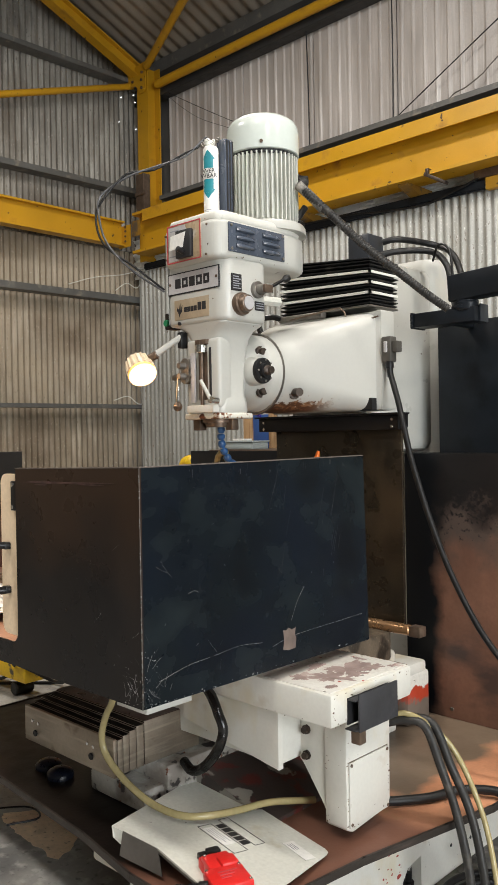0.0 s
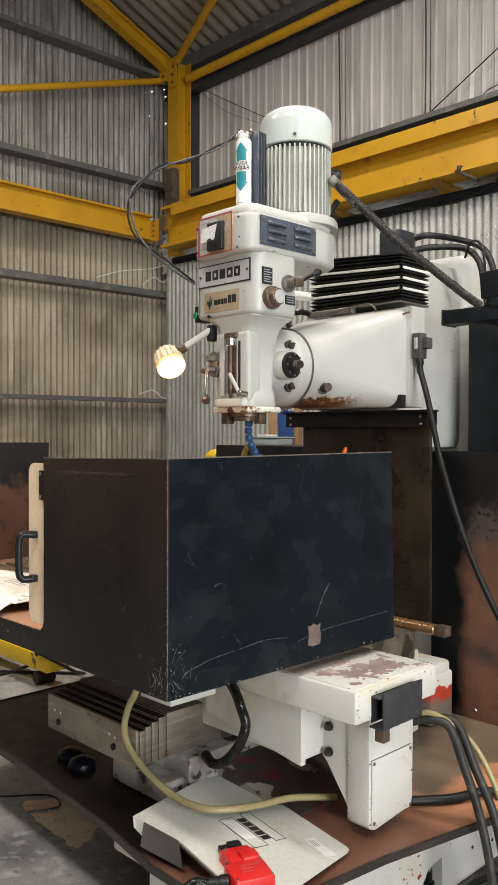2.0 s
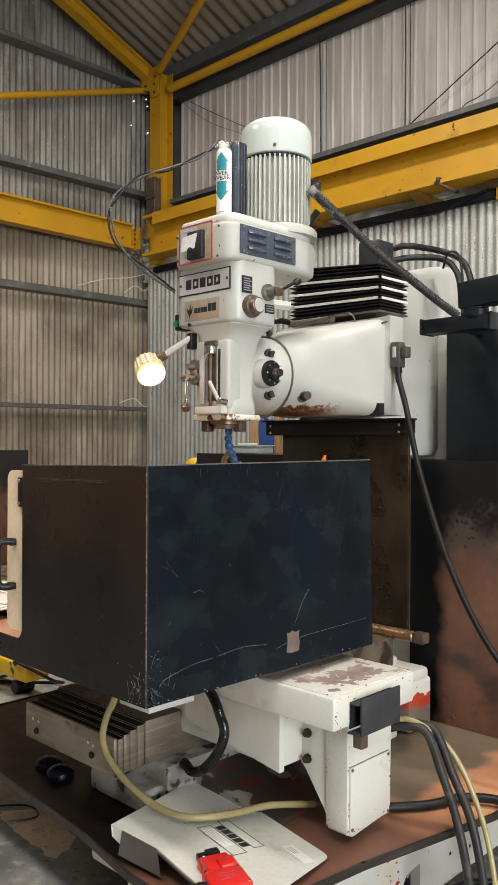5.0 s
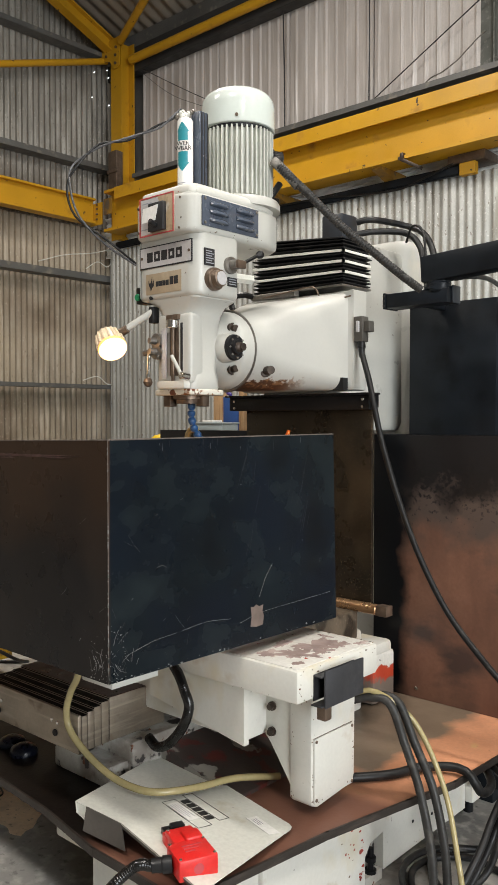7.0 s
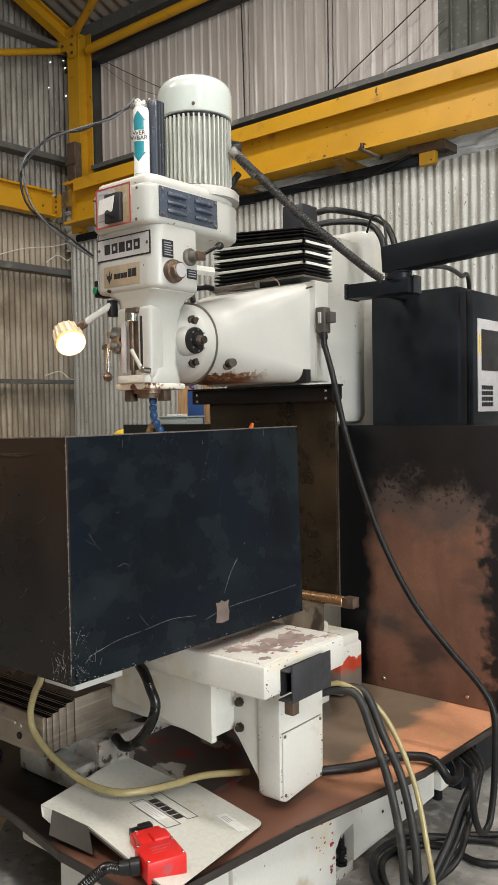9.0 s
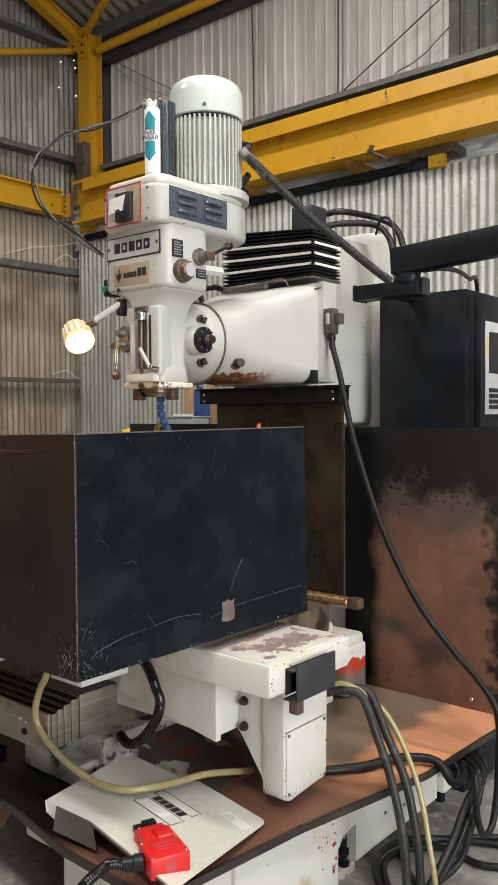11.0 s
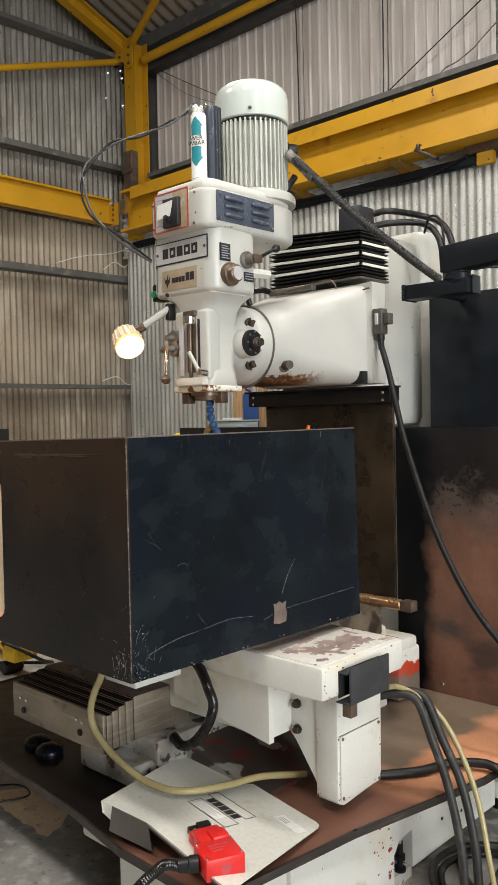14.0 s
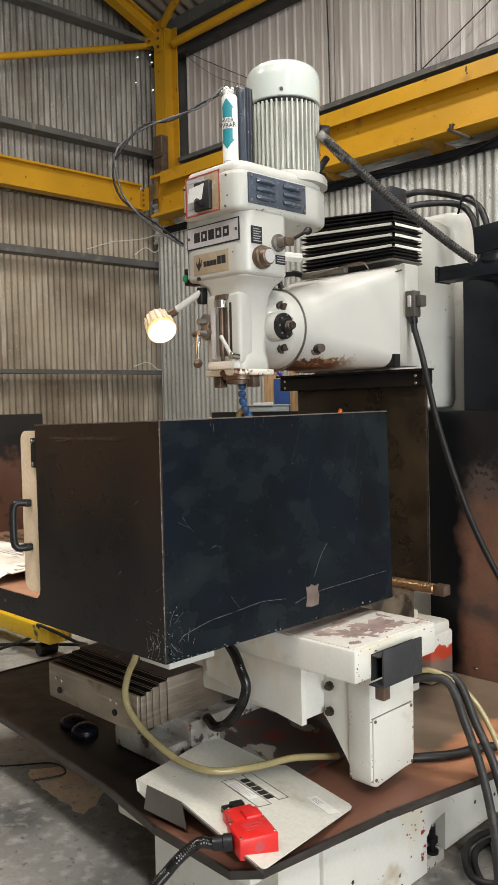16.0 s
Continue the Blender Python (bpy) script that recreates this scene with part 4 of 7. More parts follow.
# bellows over the upper ways: separate pleats
bellows = part("bellows_plate", box(-2.20, -1.755, 2.47, 2.66, 1.985, 1.993, 0.002), DULLSTEEL, mill)
nple = 13
for i in range(nple):
    z = 1.995 + i * 0.0142
    out = 0.016 * (0.6 + 0.4 * noise.noise((i * 1.7, 0, 5)))
    tilt = 0.003 * noise.noise((i * 2.3, 4, 0))
    bm = bmesh.new()
    w = [(-2.195 - out, 2.495 - out), (-1.772 + out, 2.495 - out), (-1.772 + out, 2.655 + out), (-2.195 - out, 2.655 + out)]
    w2 = [(-2.193, 2.5), (-1.775, 2.5), (-1.775, 2.652), (-2.193, 2.652)]
    lean = 0.085 * i / nple
    add_rings(bm, [[Vector((x, y, z + dz - lean * (x + 1.98))) for x, y in ring] for dz, ring in ((0, w2), (0.005 + tilt, w), (0.0085 + tilt, w), (0.0135, w2))])
    part("bellows_pleat", bm, RUBBER, bellows, smooth=False)
    if i in (3, 6, 9):
        bm = bmesh.new()
        o2 = out + 0.005
        for x0, x1, y0, y1 in ((-2.195 - o2, -1.772 + o2, 2.495 - o2, 2.495 - out + 0.004), (-1.772 + out - 0.004, -1.772 + o2, 2.495 - o2, 2.655 + out)):
            add_box(bm, x0, x1, y0, y1, z + 0.002 + tilt, z + 0.0115 + tilt, Matrix.Shear("XY", 4, (0, 0)) if not lean else Matrix(((1, 0, 0, 0), (0, 1, 0, 0), (-lean, 0, 1, -1.98 * lean), (0, 0, 0, 1))))
        part("bellows_stripe", bm, PALE_STRIPE, bellows, "pale stiffener edge", smooth=False)
part("bellows_top", box(-2.21, -1.76, 2.48, 2.67, 2.18, 2.186, 0.002, m=Matrix(((1, 0, 0, 0), (0, 1, 0, 0), (-0.085, 0, 1, -1.98 * 0.085), (0, 0, 0, 1)))), BLACKPL, bellows)
bracket = part("drive_shaft", rod((-2.22, 2.33, 2.055), (-2.20, 2.47, 2.055), 0.02, 6), PALE_STRIPE, mill)

# spindle head: lower quill housing, gearbox block, belt guard, motor
def slab(name, outline, z0, z1, bevel, material, parent, label="", top=1.0):
    bm = prism(outline, z0, z1)
    if bevel:
        bmesh.ops.bevel(bm, geom=bm.edges[:], offset=bevel, segments=4, affect="EDGES", profile=0.5)
    return part(name, bm, material, parent, label)


head = slab("gearbox", [(-2.125, 1.817), (-1.88, 1.817), (-1.85, 1.845), (-1.85, 2.005), (-1.90, 2.05), (-2.08, 2.05), (-2.135, 2.0), (-2.135, 1.83)], 1.888, 2.10, 0.018, WHITE, mill, "white spindle head gearbox")
# neck and quill housing
bm = bmesh.new()
rings = []
for z, w, d, yc, r in ((1.585, 0.165, 0.145, 1.908, 0.03), (1.60, 0.175, 0.15, 1.908, 0.035), (1.635, 0.172, 0.15, 1.91, 0.045), (1.652, 0.158, 0.146, 1.915, 0.05), (1.79, 0.16, 0.15, 1.92, 0.05), (1.838, 0.172, 0.162, 1.922, 0.05), (1.866, 0.19, 0.178, 1.924, 0.045), (1.885, 0.235, 0.198, 1.925, 0.03), (1.90, 0.24, 0.20, 1.925, 0.03)):
    rings.append([Vector((-1.985 + a, yc + b, z)) for a, b in round_rect(w, d, r, 6)])
add_rings(bm, rings)
quill = part("quill_housing", bm, WHITE, mill, "white quill housing")
slab("nose_plate", [(-2.07, 1.832), (-1.898, 1.832), (-1.893, 1.985), (-2.07, 1.985)], 1.572, 1.592, 0.006, RUSTY_EDGE, quill, "rust flaked lower rim")
part("neck_boss", lathe((-1.985, 1.93, 1.733), (-1.985, 2.08, 1.733), ((0, 0.075), (0.4, 0.085), (0.62, 0.11), (0.72, 0.130), (0.8, 0.135), (1.07, 0.136)), 40), WHITE, quill)
part("side_boss", lathe((-1.99, 2.005, 1.733), (-1.868, 2.005, 1.733), ((0, 0.05), (0.7, 0.05), (0.95, 0.046), (1, 0.04)), 28), WHITE, quill)
hub = part("tilt_hub", lathe((-1.87, 2.005, 1.733), (-1.845, 2.005, 1.733), ((0, 0.044), (0.35, 0.044), (0.5, 0.042), (0.52, 0.026), (1, 0.024)), 28), BLACKPL, quill, "black tilt hub with a threaded stud")
part("hub_stud", lathe((-1.85, 2.005, 1.733), (-1.822, 2.005, 1.733), ((0, 0.015), (0.2, 0.017), (0.3, 0.013), (0.4, 0.017), (0.5, 0.013), (0.6, 0.017), (0.7, 0.013), (1, 0.013)), 14), OLDBOLT, hub)
for k in range(8):
    a = k * math.pi / 4
    c = (-1.852, 2.005 + 0.035 * math.cos(a), 1.733 + 0.035 * math.sin(a))
    part("hub_screw", rod(c, (c[0] + 0.004, c[1], c[2]), 0.0035, 8), DULLSTEEL, hub)
for dz in (0.068, -0.068):
    part("clamp_bolt", lathe((-1.905, 2.035, 1.733 + dz), (-1.880, 2.03, 1.733 + dz), ((0, 0.021), (0.4, 0.021), (0.42, 0.014), (1, 0.012)), 10), OLDBOLT, quill)
# depth scale, quill stop, feed levers on the front
def front_part(name, bm, *rest, **more):
    """Fittings on the front of the quill housing, all set off by the same amount."""
    bmesh.ops.translate(bm, vec=(0.05, 0.03, 0.018), verts=bm.verts)
    return part(name, bm, *rest, **more)


part("quill_pad", box(-2.062, -1.902, 1.836, 1.90, 1.605, 1.84, 0.014, 3), WHITE, quill)
stop = front_part("quill_slot", box(-2.05, -2.005, 1.805, 1.822, 1.60, 1.80, 0.003), BROWNSTEEL, quill, "browned steel quill stop slot")
front_part("slot_shadow", box(-1.998, -1.987, 1.804, 1.822, 1.63, 1.79, 0.002), INK, stop)
front_part("depth_screw", rod((-2.025, 1.797, 1.60), (-2.025, 1.797, 1.815), 0.006, 12), BROWNSTEEL, stop)
front_part("depth_nut", rod((-2.025, 1.795, 1.772), (-2.025, 1.795, 1.80), 0.021, 20), CHROME, stop)
front_part("depth_scale", box(-2.075, -2.053, 1.792, 1.797, 1.61, 1.775, 0.001), SILVERPLATE, stop, "pale engraved depth scale")
for k in range(15):
    front_part("scale_mark", box(-2.074, -2.074 + (0.005 if k % 5 else 0.009), 1.7905, 1.7915, 1.618 + k * 0.0105, 1.619 + k * 0.0105), GREYINK, stop, smooth=False)
front_part("stop_bracket", box(-2.055, -2.0, 1.793, 1.83, 1.80, 1.818, 0.004), BROWNSTEEL, stop)
front_part("stop_foot", box(-2.09, -1.96, 1.785, 1.83, 1.575, 1.60, 0.004), CHIPPED, stop)
for z in (1.735, 1.70):
    front_part("feed_knob", lathe((-2.10, 1.83, z), (-2.105, 1.765, z), ((0, 0.022), (0.3, 0.026), (0.6, 0.026), (0.62, 0.012), (1, 0.01)), 16), DULLSTEEL, quill)
front_part("feed_shaft", rod((-2.17, 1.80, 1.70), (-2.07, 1.80, 1.70), 0.011, 12), DULLSTEEL, quill)
lever = front_part("feed_lever", rod((-2.115, 1.775, 1.70), (-2.10, 1.755, 1.60), 0.007, 10), CHROME, quill)
front_part("lever_ball", lathe((-2.10, 1.755, 1.612), (-2.099, 1.754, 1.582), ((0, 0.006), (0.15, 0.012), (0.5, 0.016), (0.85, 0.012), (1, 0.005)), 14), BROWNSTEEL, lever)
lock = front_part("quill_lock", rod((-1.955, 1.80, 1.612), (-1.955, 1.765, 1.615), 0.012, 14), CHROME, quill)
front_part("lock_lever", rod((-1.955, 1.772, 1.612), (-1.992, 1.76, 1.68), 0.0065, 10), WHITE, lock)
nose = part("spindle_nose", lathe((-1.985, 1.905, 1.575), (-1.985, 1.905, 1.545), ((0, 0.052), (0.5, 0.052), (0.55, 0.042), (1, 0.040)), 28), BROWNSTEEL, quill, "browned spindle nose")
for lx, ly in ((-2.04, 1.875), (-1.935, 1.925)):
    part("nose_lug", box(lx - 0.016, lx + 0.016, ly - 0.016, ly + 0.016, 1.535, 1.572, 0.003), BROWNSTEEL, nose)

# belt guard with front label plate and louvred side plate
guard_out = [(-2.105, 1.788), (-1.885, 1.785), (-1.858, 1.797), (-1.846, 1.825), (-1.845, 2.16), (-1.87, 2.235), (-1.93, 2.275), (-2.06, 2.275), (-2.12, 2.21), (-2.125, 1.81)]
guard = slab("belt_guard", guard_out, 2.085, 2.212, 0.018, WHITE, mill, "white belt guard with chipped edges")
slab("guard_lid", [(x * 0.94 + -1.985 * 0.06, y * 0.94 + 2.02 * 0.06) for x, y in guard_out], 2.206, 2.243, 0.016, CHIPPED, guard)
plate_m = axes((-2.003, 1.786, 2.155), (1, 0, 0), (0, 0, 1)) @ Matrix.Diagonal((1.13, 0.93, 1, 1))
plate = part("switch_plate", box(-0.073, 0.073, -0.068, 0.068, 0.0, 0.004, 0.001, m=plate_m), OLDLABEL, guard, "browned switch plate with a red border")
for x0, x1, y0, y1 in ((-0.073, 0.073, 0.064, 0.068), (-0.073, 0.073, -0.068, -0.064), (-0.073, -0.069, -0.064, 0.064), (0.069, 0.073, -0.064, 0.064)):
    part("border_line", box(x0, x1, y0, y1, 0.0042, 0.0052, m=plate_m), REDLINE, plate, smooth=False)
part("switch_body", box(-0.022, 0.042, -0.058, 0.04, 0.004, 0.02, 0.003, m=plate_m), INK, plate)
part("plate_print", prism([(-0.066, -0.062), (-0.02, -0.06), (-0.014, -0.03), (-0.02, 0.0), (-0.008, 0.03), (0.012, 0.045), (0.005, 0.061), (-0.066, 0.061)], 0.0042, 0.0048, m=plate_m), SILVERPLATE, plate, "worn pale printed area", smooth=False)
part("dial_card", prism([(-0.046, -0.026), (0.012, -0.022), (0.024, 0.03), (-0.04, 0.024)], 0.0205, 0.022, m=plate_m), PAPER, plate, "torn pale dial card", smooth=False)
part("switch_lever", rod(plate_m @ Vector((0.012, -0.04, 0.02)), plate_m @ Vector((0.012, -0.03, 0.045)), 0.009, 10), BLACKPL, plate)
for px_, py_ in ((-0.05, 0.045), (-0.05, 0.02), (-0.055, -0.045)):
    part("print_line", box(px_ - 0.01, px_ + 0.03, py_, py_ + 0.004, 0.0042, 0.005, m=plate_m), GREYINK, plate, smooth=False)
vent = part("louvre_plate", box(-1.8465, -1.841, 1.832, 2.10, 2.108, 2.202, 0.0015), VENTBLUE, guard, "slate blue louvred plate")
for vy in (1.905, 2.03):
    for vz in (2.13, 2.156, 2.182):
        bm = bmesh.new()
        rows = []
        for q in range(9):
            u = q / 8
            k = math.sin(math.pi * min(1.0, max(0.0, (u + 0.04) / 1.08))) ** 0.45
            rows.append([Vector((-1.8405 + d * k, vy - 0.042 + 0.084 * u, vz + b * (0.55 + 0.45 * k))) for d, b in ((-0.002, -0.0095), (0.011, -0.009), (0.016, -0.0055), (0.0145, 0.0), (0.008, 0.0065), (-0.002, 0.0098))])
        add_rings(bm, rows)
        part("louvre", bm, VENTBLUE, vent)
for vy in (1.843, 2.089):
    for vz in (2.117, 2.193):
        part("screw", rod((-1.841, vy, vz), (-1.837, vy, vz), 0.005, 8), DULLSTEEL, vent)
for x, z in ((-1.90, 2.10), (-2.095, 2.11), (-1.895, 2.195), (-2.098, 2.19)):
    part("guard_screw", rod((x, 1.79, z), (x, 1.783, z), 0.004, 8), BROWNSTEEL, guard)
# name plates: plain shapes in place of the maker's marks
gm = axes((-1.997, 1.818, 2.031), (1, 0, 0), (0, 0, 1)) @ Matrix.Diagonal((1.03, 1.08, 1, 1))
name_plate = part("name_plate", box(-0.122, 0.122, -0.034, 0.034, 0.0, 0.004, 0.0015, m=gm), INK, head, "silver maker's plate with a black border")
part("plate_face", box(-0.118, 0.118, -0.030, 0.030, 0.004, 0.0046, m=gm), SILVERPLATE, name_plate, smooth=False)
for k in range(5):
    x0 = -0.085 + k * 0.034
    part("mark_bar", box(x0, x0 + 0.027, -0.015, 0.015, 0.0046, 0.0054, m=gm), INK, name_plate, smooth=False)
    if k in (1, 3, 4):
        part("mark_gap", box(x0 + 0.009, x0 + 0.018, -0.006, 0.006, 0.0055, 0.006, m=gm), SILVERPLATE, name_plate, smooth=False)
for sx in (-0.11, 0.11):
    part("rivet", rod(gm @ Vector((sx, 0, 0.004)), gm @ Vector((sx, 0, 0.007)), 0.005, 10), BROWNSTEEL, name_plate)
g2 = axes((-2.008, 1.818, 1.942), (1, 0, 0), (0, 0, 1))
model_plate = part("model_plate", box(-0.085, 0.085, -0.034, 0.034, 0.0, 0.003, 0.001, m=g2), GOLDPLATE, head, "brassy model plate")
bm = prism([(-0.072, 0.012), (-0.066, 0.002), (-0.06, 0.006), (-0.054, 0.024), (-0.053, 0.0), (-0.044, 0.016), (-0.046, -0.006), (-0.055, -0.014), (-0.06, -0.024), (-0.063, -0.012), (-0.07, -0.004)], 0.003, 0.0038, m=g2)
part("emblem", bm, INK, model_plate, smooth=False)
for k, (x0, w, h) in enumerate(((-0.035, 0.014, 0.017), (-0.019, 0.014, 0.017), (-0.003, 0.014, 0.017), (0.013, 0.014, 0.017), (0.032, 0.017, 0.026), (0.052, 0.019, 0.026))):
    part("mark_bar", box(x0, x0 + w, -0.010, -0.010 + h, 0.003, 0.0038, m=g2), INK, model_plate, smooth=False)
chart = part("speed_plate", box(-1.852, -1.847, 1.848, 1.893, 1.985, 2.04, 0.001), INK, head, "small black data plate")
for k in range(6):
    part("print_line", box(-1.847, -1.8464, 1.853, 1.888 - 0.008 * (k % 2), 1.992 + k * 0.0075, 1.995 + k * 0.0075), GREYINK, chart, smooth=False)
chart = part("lever_plate", box(-1.852, -1.847, 1.955, 2.0, 1.93, 1.96, 0.001), INK, head, "small black data plate")
for k in range(3):
    part("print_line", box(-1.847, -1.8464, 1.96, 1.995, 1.936 + k * 0.008, 1.939 + k * 0.008), GREYINK, chart, smooth=False)
dial = part("speed_dial", lathe((-1.855, 1.887, 1.943), (-1.81, 1.887, 1.943), ((0, 0.036), (0.25, 0.038), (0.5, 0.036), (0.55, 0.029), (0.95, 0.027), (1, 0.024)), 28), BROWNSTEEL, head, "brown knob with a silver face")
part("dial_face", rod((-1.81, 1.887, 1.943), (-1.808, 1.887, 1.943), 0.022, 24), SILVERPLATE, dial)
gear = part("shift_hub", lathe((-1.85, 1.965, 1.998), (-1.81, 1.965, 1.998), ((0, 0.028), (0.3, 0.028), (0.35, 0.018), (1, 0.016)), 18), DULLSTEEL, head, "gear shift hub")
part("shift_block", box(-1.82, -1.80, 1.955, 1.995, 1.985, 2.012, 0.004), BROWNSTEEL, gear)
part("shift_lever", rod((-1.81, 1.98, 2.0), (-1.80, 2.055, 2.04), 0.006, 10), DARKSTEEL, gear)
part("lever_ball", lathe((-1.801, 2.045, 2.035), (-1.799, 2.075, 2.047), ((0, 0.006), (0.2, 0.011), (0.5, 0.014), (0.8, 0.011), (1, 0.004)), 14), BLACKPL, gear)
sw = part("start_box", box(-2.175, -2.135, 1.84, 1.89, 1.888, 1.945, 0.005), BLACKPL, head, "black start button box")
part("start_button", rod((-2.16, 1.84, 1.91), (-2.16, 1.83, 1.91), 0.012, 14), GREEN, sw)
for sx, sz in ((-2.07, 1.897),):
    part("head_screw", rod((sx, 1.83 if sx > -1.9 else 1.822, sz), (sx, 1.812, sz), 0.006, 8), INK, head)

# motor with cowl and cooling fins
MX, MY = -1.982, 2.15
motor = part("motor_body", lathe((MX, MY, 2.24), (MX, MY, 2.51), ((0, 0.108), (1, 0.108)), 40), FINPAINT, mill, "finned motor in pale green paint")
for k in range(44):
    a = 2 * math.pi * k / 44
    m = Matrix.Translation((MX, MY, 0)) @ Matrix.Rotation(a, 4, "Z")
    part("cooling_fin", box(0.104, 0.1255, -0.0026, 0.0026, 2.265, 2.498, m=m), FINPAINT, motor, smooth=False)
part("cowl_gap", lathe((MX, MY, 2.494), (MX, MY, 2.513), ((0, 0.118), (1, 0.118)), 40), INK, motor)
part("fan_cowl", lathe((MX, MY, 2.506), (MX, MY, 2.646), ((0, 0.127), (0.02, 0.130), (0.55, 0.130), (0.72, 0.126), (0.84, 0.116), (0.93, 0.098), (0.985, 0.07), (1.0, 0.045), (1.002, 0.001)), 48), MOTORPAINT, motor, "smooth domed fan cowl")
part("cowl_screw", rod((MX + 0.085, MY - 0.098, 2.526), (MX + 0.089, MY - 0.103, 2.526), 0.006, 8), BROWNSTEEL, motor)
part("motor_flange", lathe((MX, MY, 2.225), (MX, MY, 2.257), ((0, 0.15), (0.7, 0.15), (1, 0.143)), 36), WHITE, motor)
clampy = part("motor_clamp", box(MX + 0.065, MX + 0.11, MY + 0.04, MY + 0.10, 2.253, 2.278, 0.004), DARKSTEEL, motor, "black clamp handle")
part("clamp_handle", rod((MX + 0.09, MY + 0.065, 2.272), (MX + 0.112, MY + 0.10, 2.332), 0.012, 12), BLACKPL, clampy)
part("terminal_elbow", lathe((MX + 0.06, MY + 0.09, 2.43), (MX + 0.11, MY + 0.115, 2.425), ((0, 0.03), (0.4, 0.03), (0.45, 0.024), (1, 0.02)), 14), BLACKPL, motor)

# power drawbar unit
bar = part("drawbar_cylinder", lathe((-1.985, 1.895, 2.235), (-1.985, 1.895, 2.488), ((0, 0.026), (0.97, 0.026), (1, 0.022)), 28), PAPER, mill, "white drawbar cylinder with teal arrows")
part("drawbar_rail", box(-1.99, -1.948, 1.925, 1.968, 2.235, 2.52, 0.006), VENTBLUE, bar, "slate blue aluminium rail")
for k in range(3):
    part("rail_groove", box(-1.9485, -1.9475, 1.932 + k * 0.013, 1.939 + k * 0.013, 2.25, 2.515), INK, bar, smooth=False)


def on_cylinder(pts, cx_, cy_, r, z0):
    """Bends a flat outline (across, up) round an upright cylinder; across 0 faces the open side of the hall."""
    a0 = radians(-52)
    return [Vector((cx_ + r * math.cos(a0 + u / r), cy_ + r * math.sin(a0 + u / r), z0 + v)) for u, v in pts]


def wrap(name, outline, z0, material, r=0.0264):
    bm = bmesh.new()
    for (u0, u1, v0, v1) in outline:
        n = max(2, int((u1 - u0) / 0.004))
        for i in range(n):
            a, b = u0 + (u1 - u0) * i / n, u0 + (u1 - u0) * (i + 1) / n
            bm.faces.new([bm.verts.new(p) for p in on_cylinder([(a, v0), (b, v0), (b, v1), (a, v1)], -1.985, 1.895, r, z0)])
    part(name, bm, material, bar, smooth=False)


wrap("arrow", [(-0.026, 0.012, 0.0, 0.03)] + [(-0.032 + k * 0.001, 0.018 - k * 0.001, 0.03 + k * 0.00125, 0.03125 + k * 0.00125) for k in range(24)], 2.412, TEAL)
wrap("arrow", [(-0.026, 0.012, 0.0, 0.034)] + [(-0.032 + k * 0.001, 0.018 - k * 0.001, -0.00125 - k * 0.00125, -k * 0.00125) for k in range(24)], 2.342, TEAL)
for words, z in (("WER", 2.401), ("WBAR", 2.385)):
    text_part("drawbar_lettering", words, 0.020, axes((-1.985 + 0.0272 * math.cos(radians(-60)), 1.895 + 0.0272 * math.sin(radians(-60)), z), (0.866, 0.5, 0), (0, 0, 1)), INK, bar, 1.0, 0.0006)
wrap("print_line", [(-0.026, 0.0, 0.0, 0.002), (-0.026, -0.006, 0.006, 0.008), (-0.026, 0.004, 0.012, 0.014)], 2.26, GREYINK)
part("air_union", lathe((-1.99, 1.90, 2.486), (-2.0, 1.89, 2.518), ((0, 0.012), (0.3, 0.016), (0.6, 0.015), (1, 0.010)), 12), PALE_STRIPE, bar, "knotted pale hose union")
for ux, uy, uz, ur in ((-2.008, 1.876, 2.502, 0.008), (-1.992, 1.886, 2.510, 0.009), (-1.978, 1.898, 2.506, 0.009), (-2.000, 1.870, 2.494, 0.007), (-1.966, 1.906, 2.512, 0.008), (-1.985, 1.892, 2.498, 0.010)):
    part("union_knot", lathe((ux - 0.006, uy, uz - ur), (ux + 0.007, uy + 0.004, uz + ur * 0.8), ((0, ur * 0.5), (0.2, ur * 0.9), (0.5, ur), (0.62, ur * 0.7), (0.8, ur * 0.85), (1, ur * 0.4)), 9), DULLSTEEL if ur < 0.0085 else PALE_STRIPE, bar)

# work lamp on its jointed arm
lamp = thing("work_lamp", (-2.10, 1.78, 1.78), "lit white machine work lamp on a jointed arm", "lamp")
ld = Vector((0.70, -0.25, -0.67)).normalized()
lc = Vector((-2.191, 1.728, 1.775))
part("shade", lathe(lc, lc + ld * 0.075, ((0, 0.028), (0.08, 0.04), (0.9, 0.046), (1, 0.047)), 28), LAMPTINT, lamp, "ribbed white lamp housing, bulb glow in its colour")
for k in range(16):
    d_, u_, w_ = frame_of(lc, lc + ld)
    a = 2 * math.pi * k / 16
    r_ = u_ * math.cos(a) + w_ * math.sin(a)
    part("shade_rib", rod(lc + r_ * 0.041 + ld * 0.008, lc + r_ * 0.047 + ld * 0.062, 0.004, 6), LAMPTINT, lamp)
part("bulb", lathe(lc + ld * 0.07, lc + ld * 0.095, ((0, 0.0475), (0.3, 0.047), (0.7, 0.034), (1, 0.01)), 28), GLOW, lamp, "glowing warm bulb")
part("halo_ring", lathe(lc + ld * 0.064, lc + ld * 0.076, ((0, 0.0472), (0.5, 0.0488), (1, 0.0478)), 28), HALORING, lamp, "orange glowing ring added as a bulb halo")
part("arm_joint", rod(lc + Vector((0.035, 0.02, 0.005)), lc + Vector((0.065, 0.035, 0.02)), 0.014, 12), BROWNSTEEL, lamp)
part("arm", rod(lc + Vector((0.05, 0.03, 0.015)), (-2.075, 1.83, 1.855), 0.011, 12), WHITE, lamp)
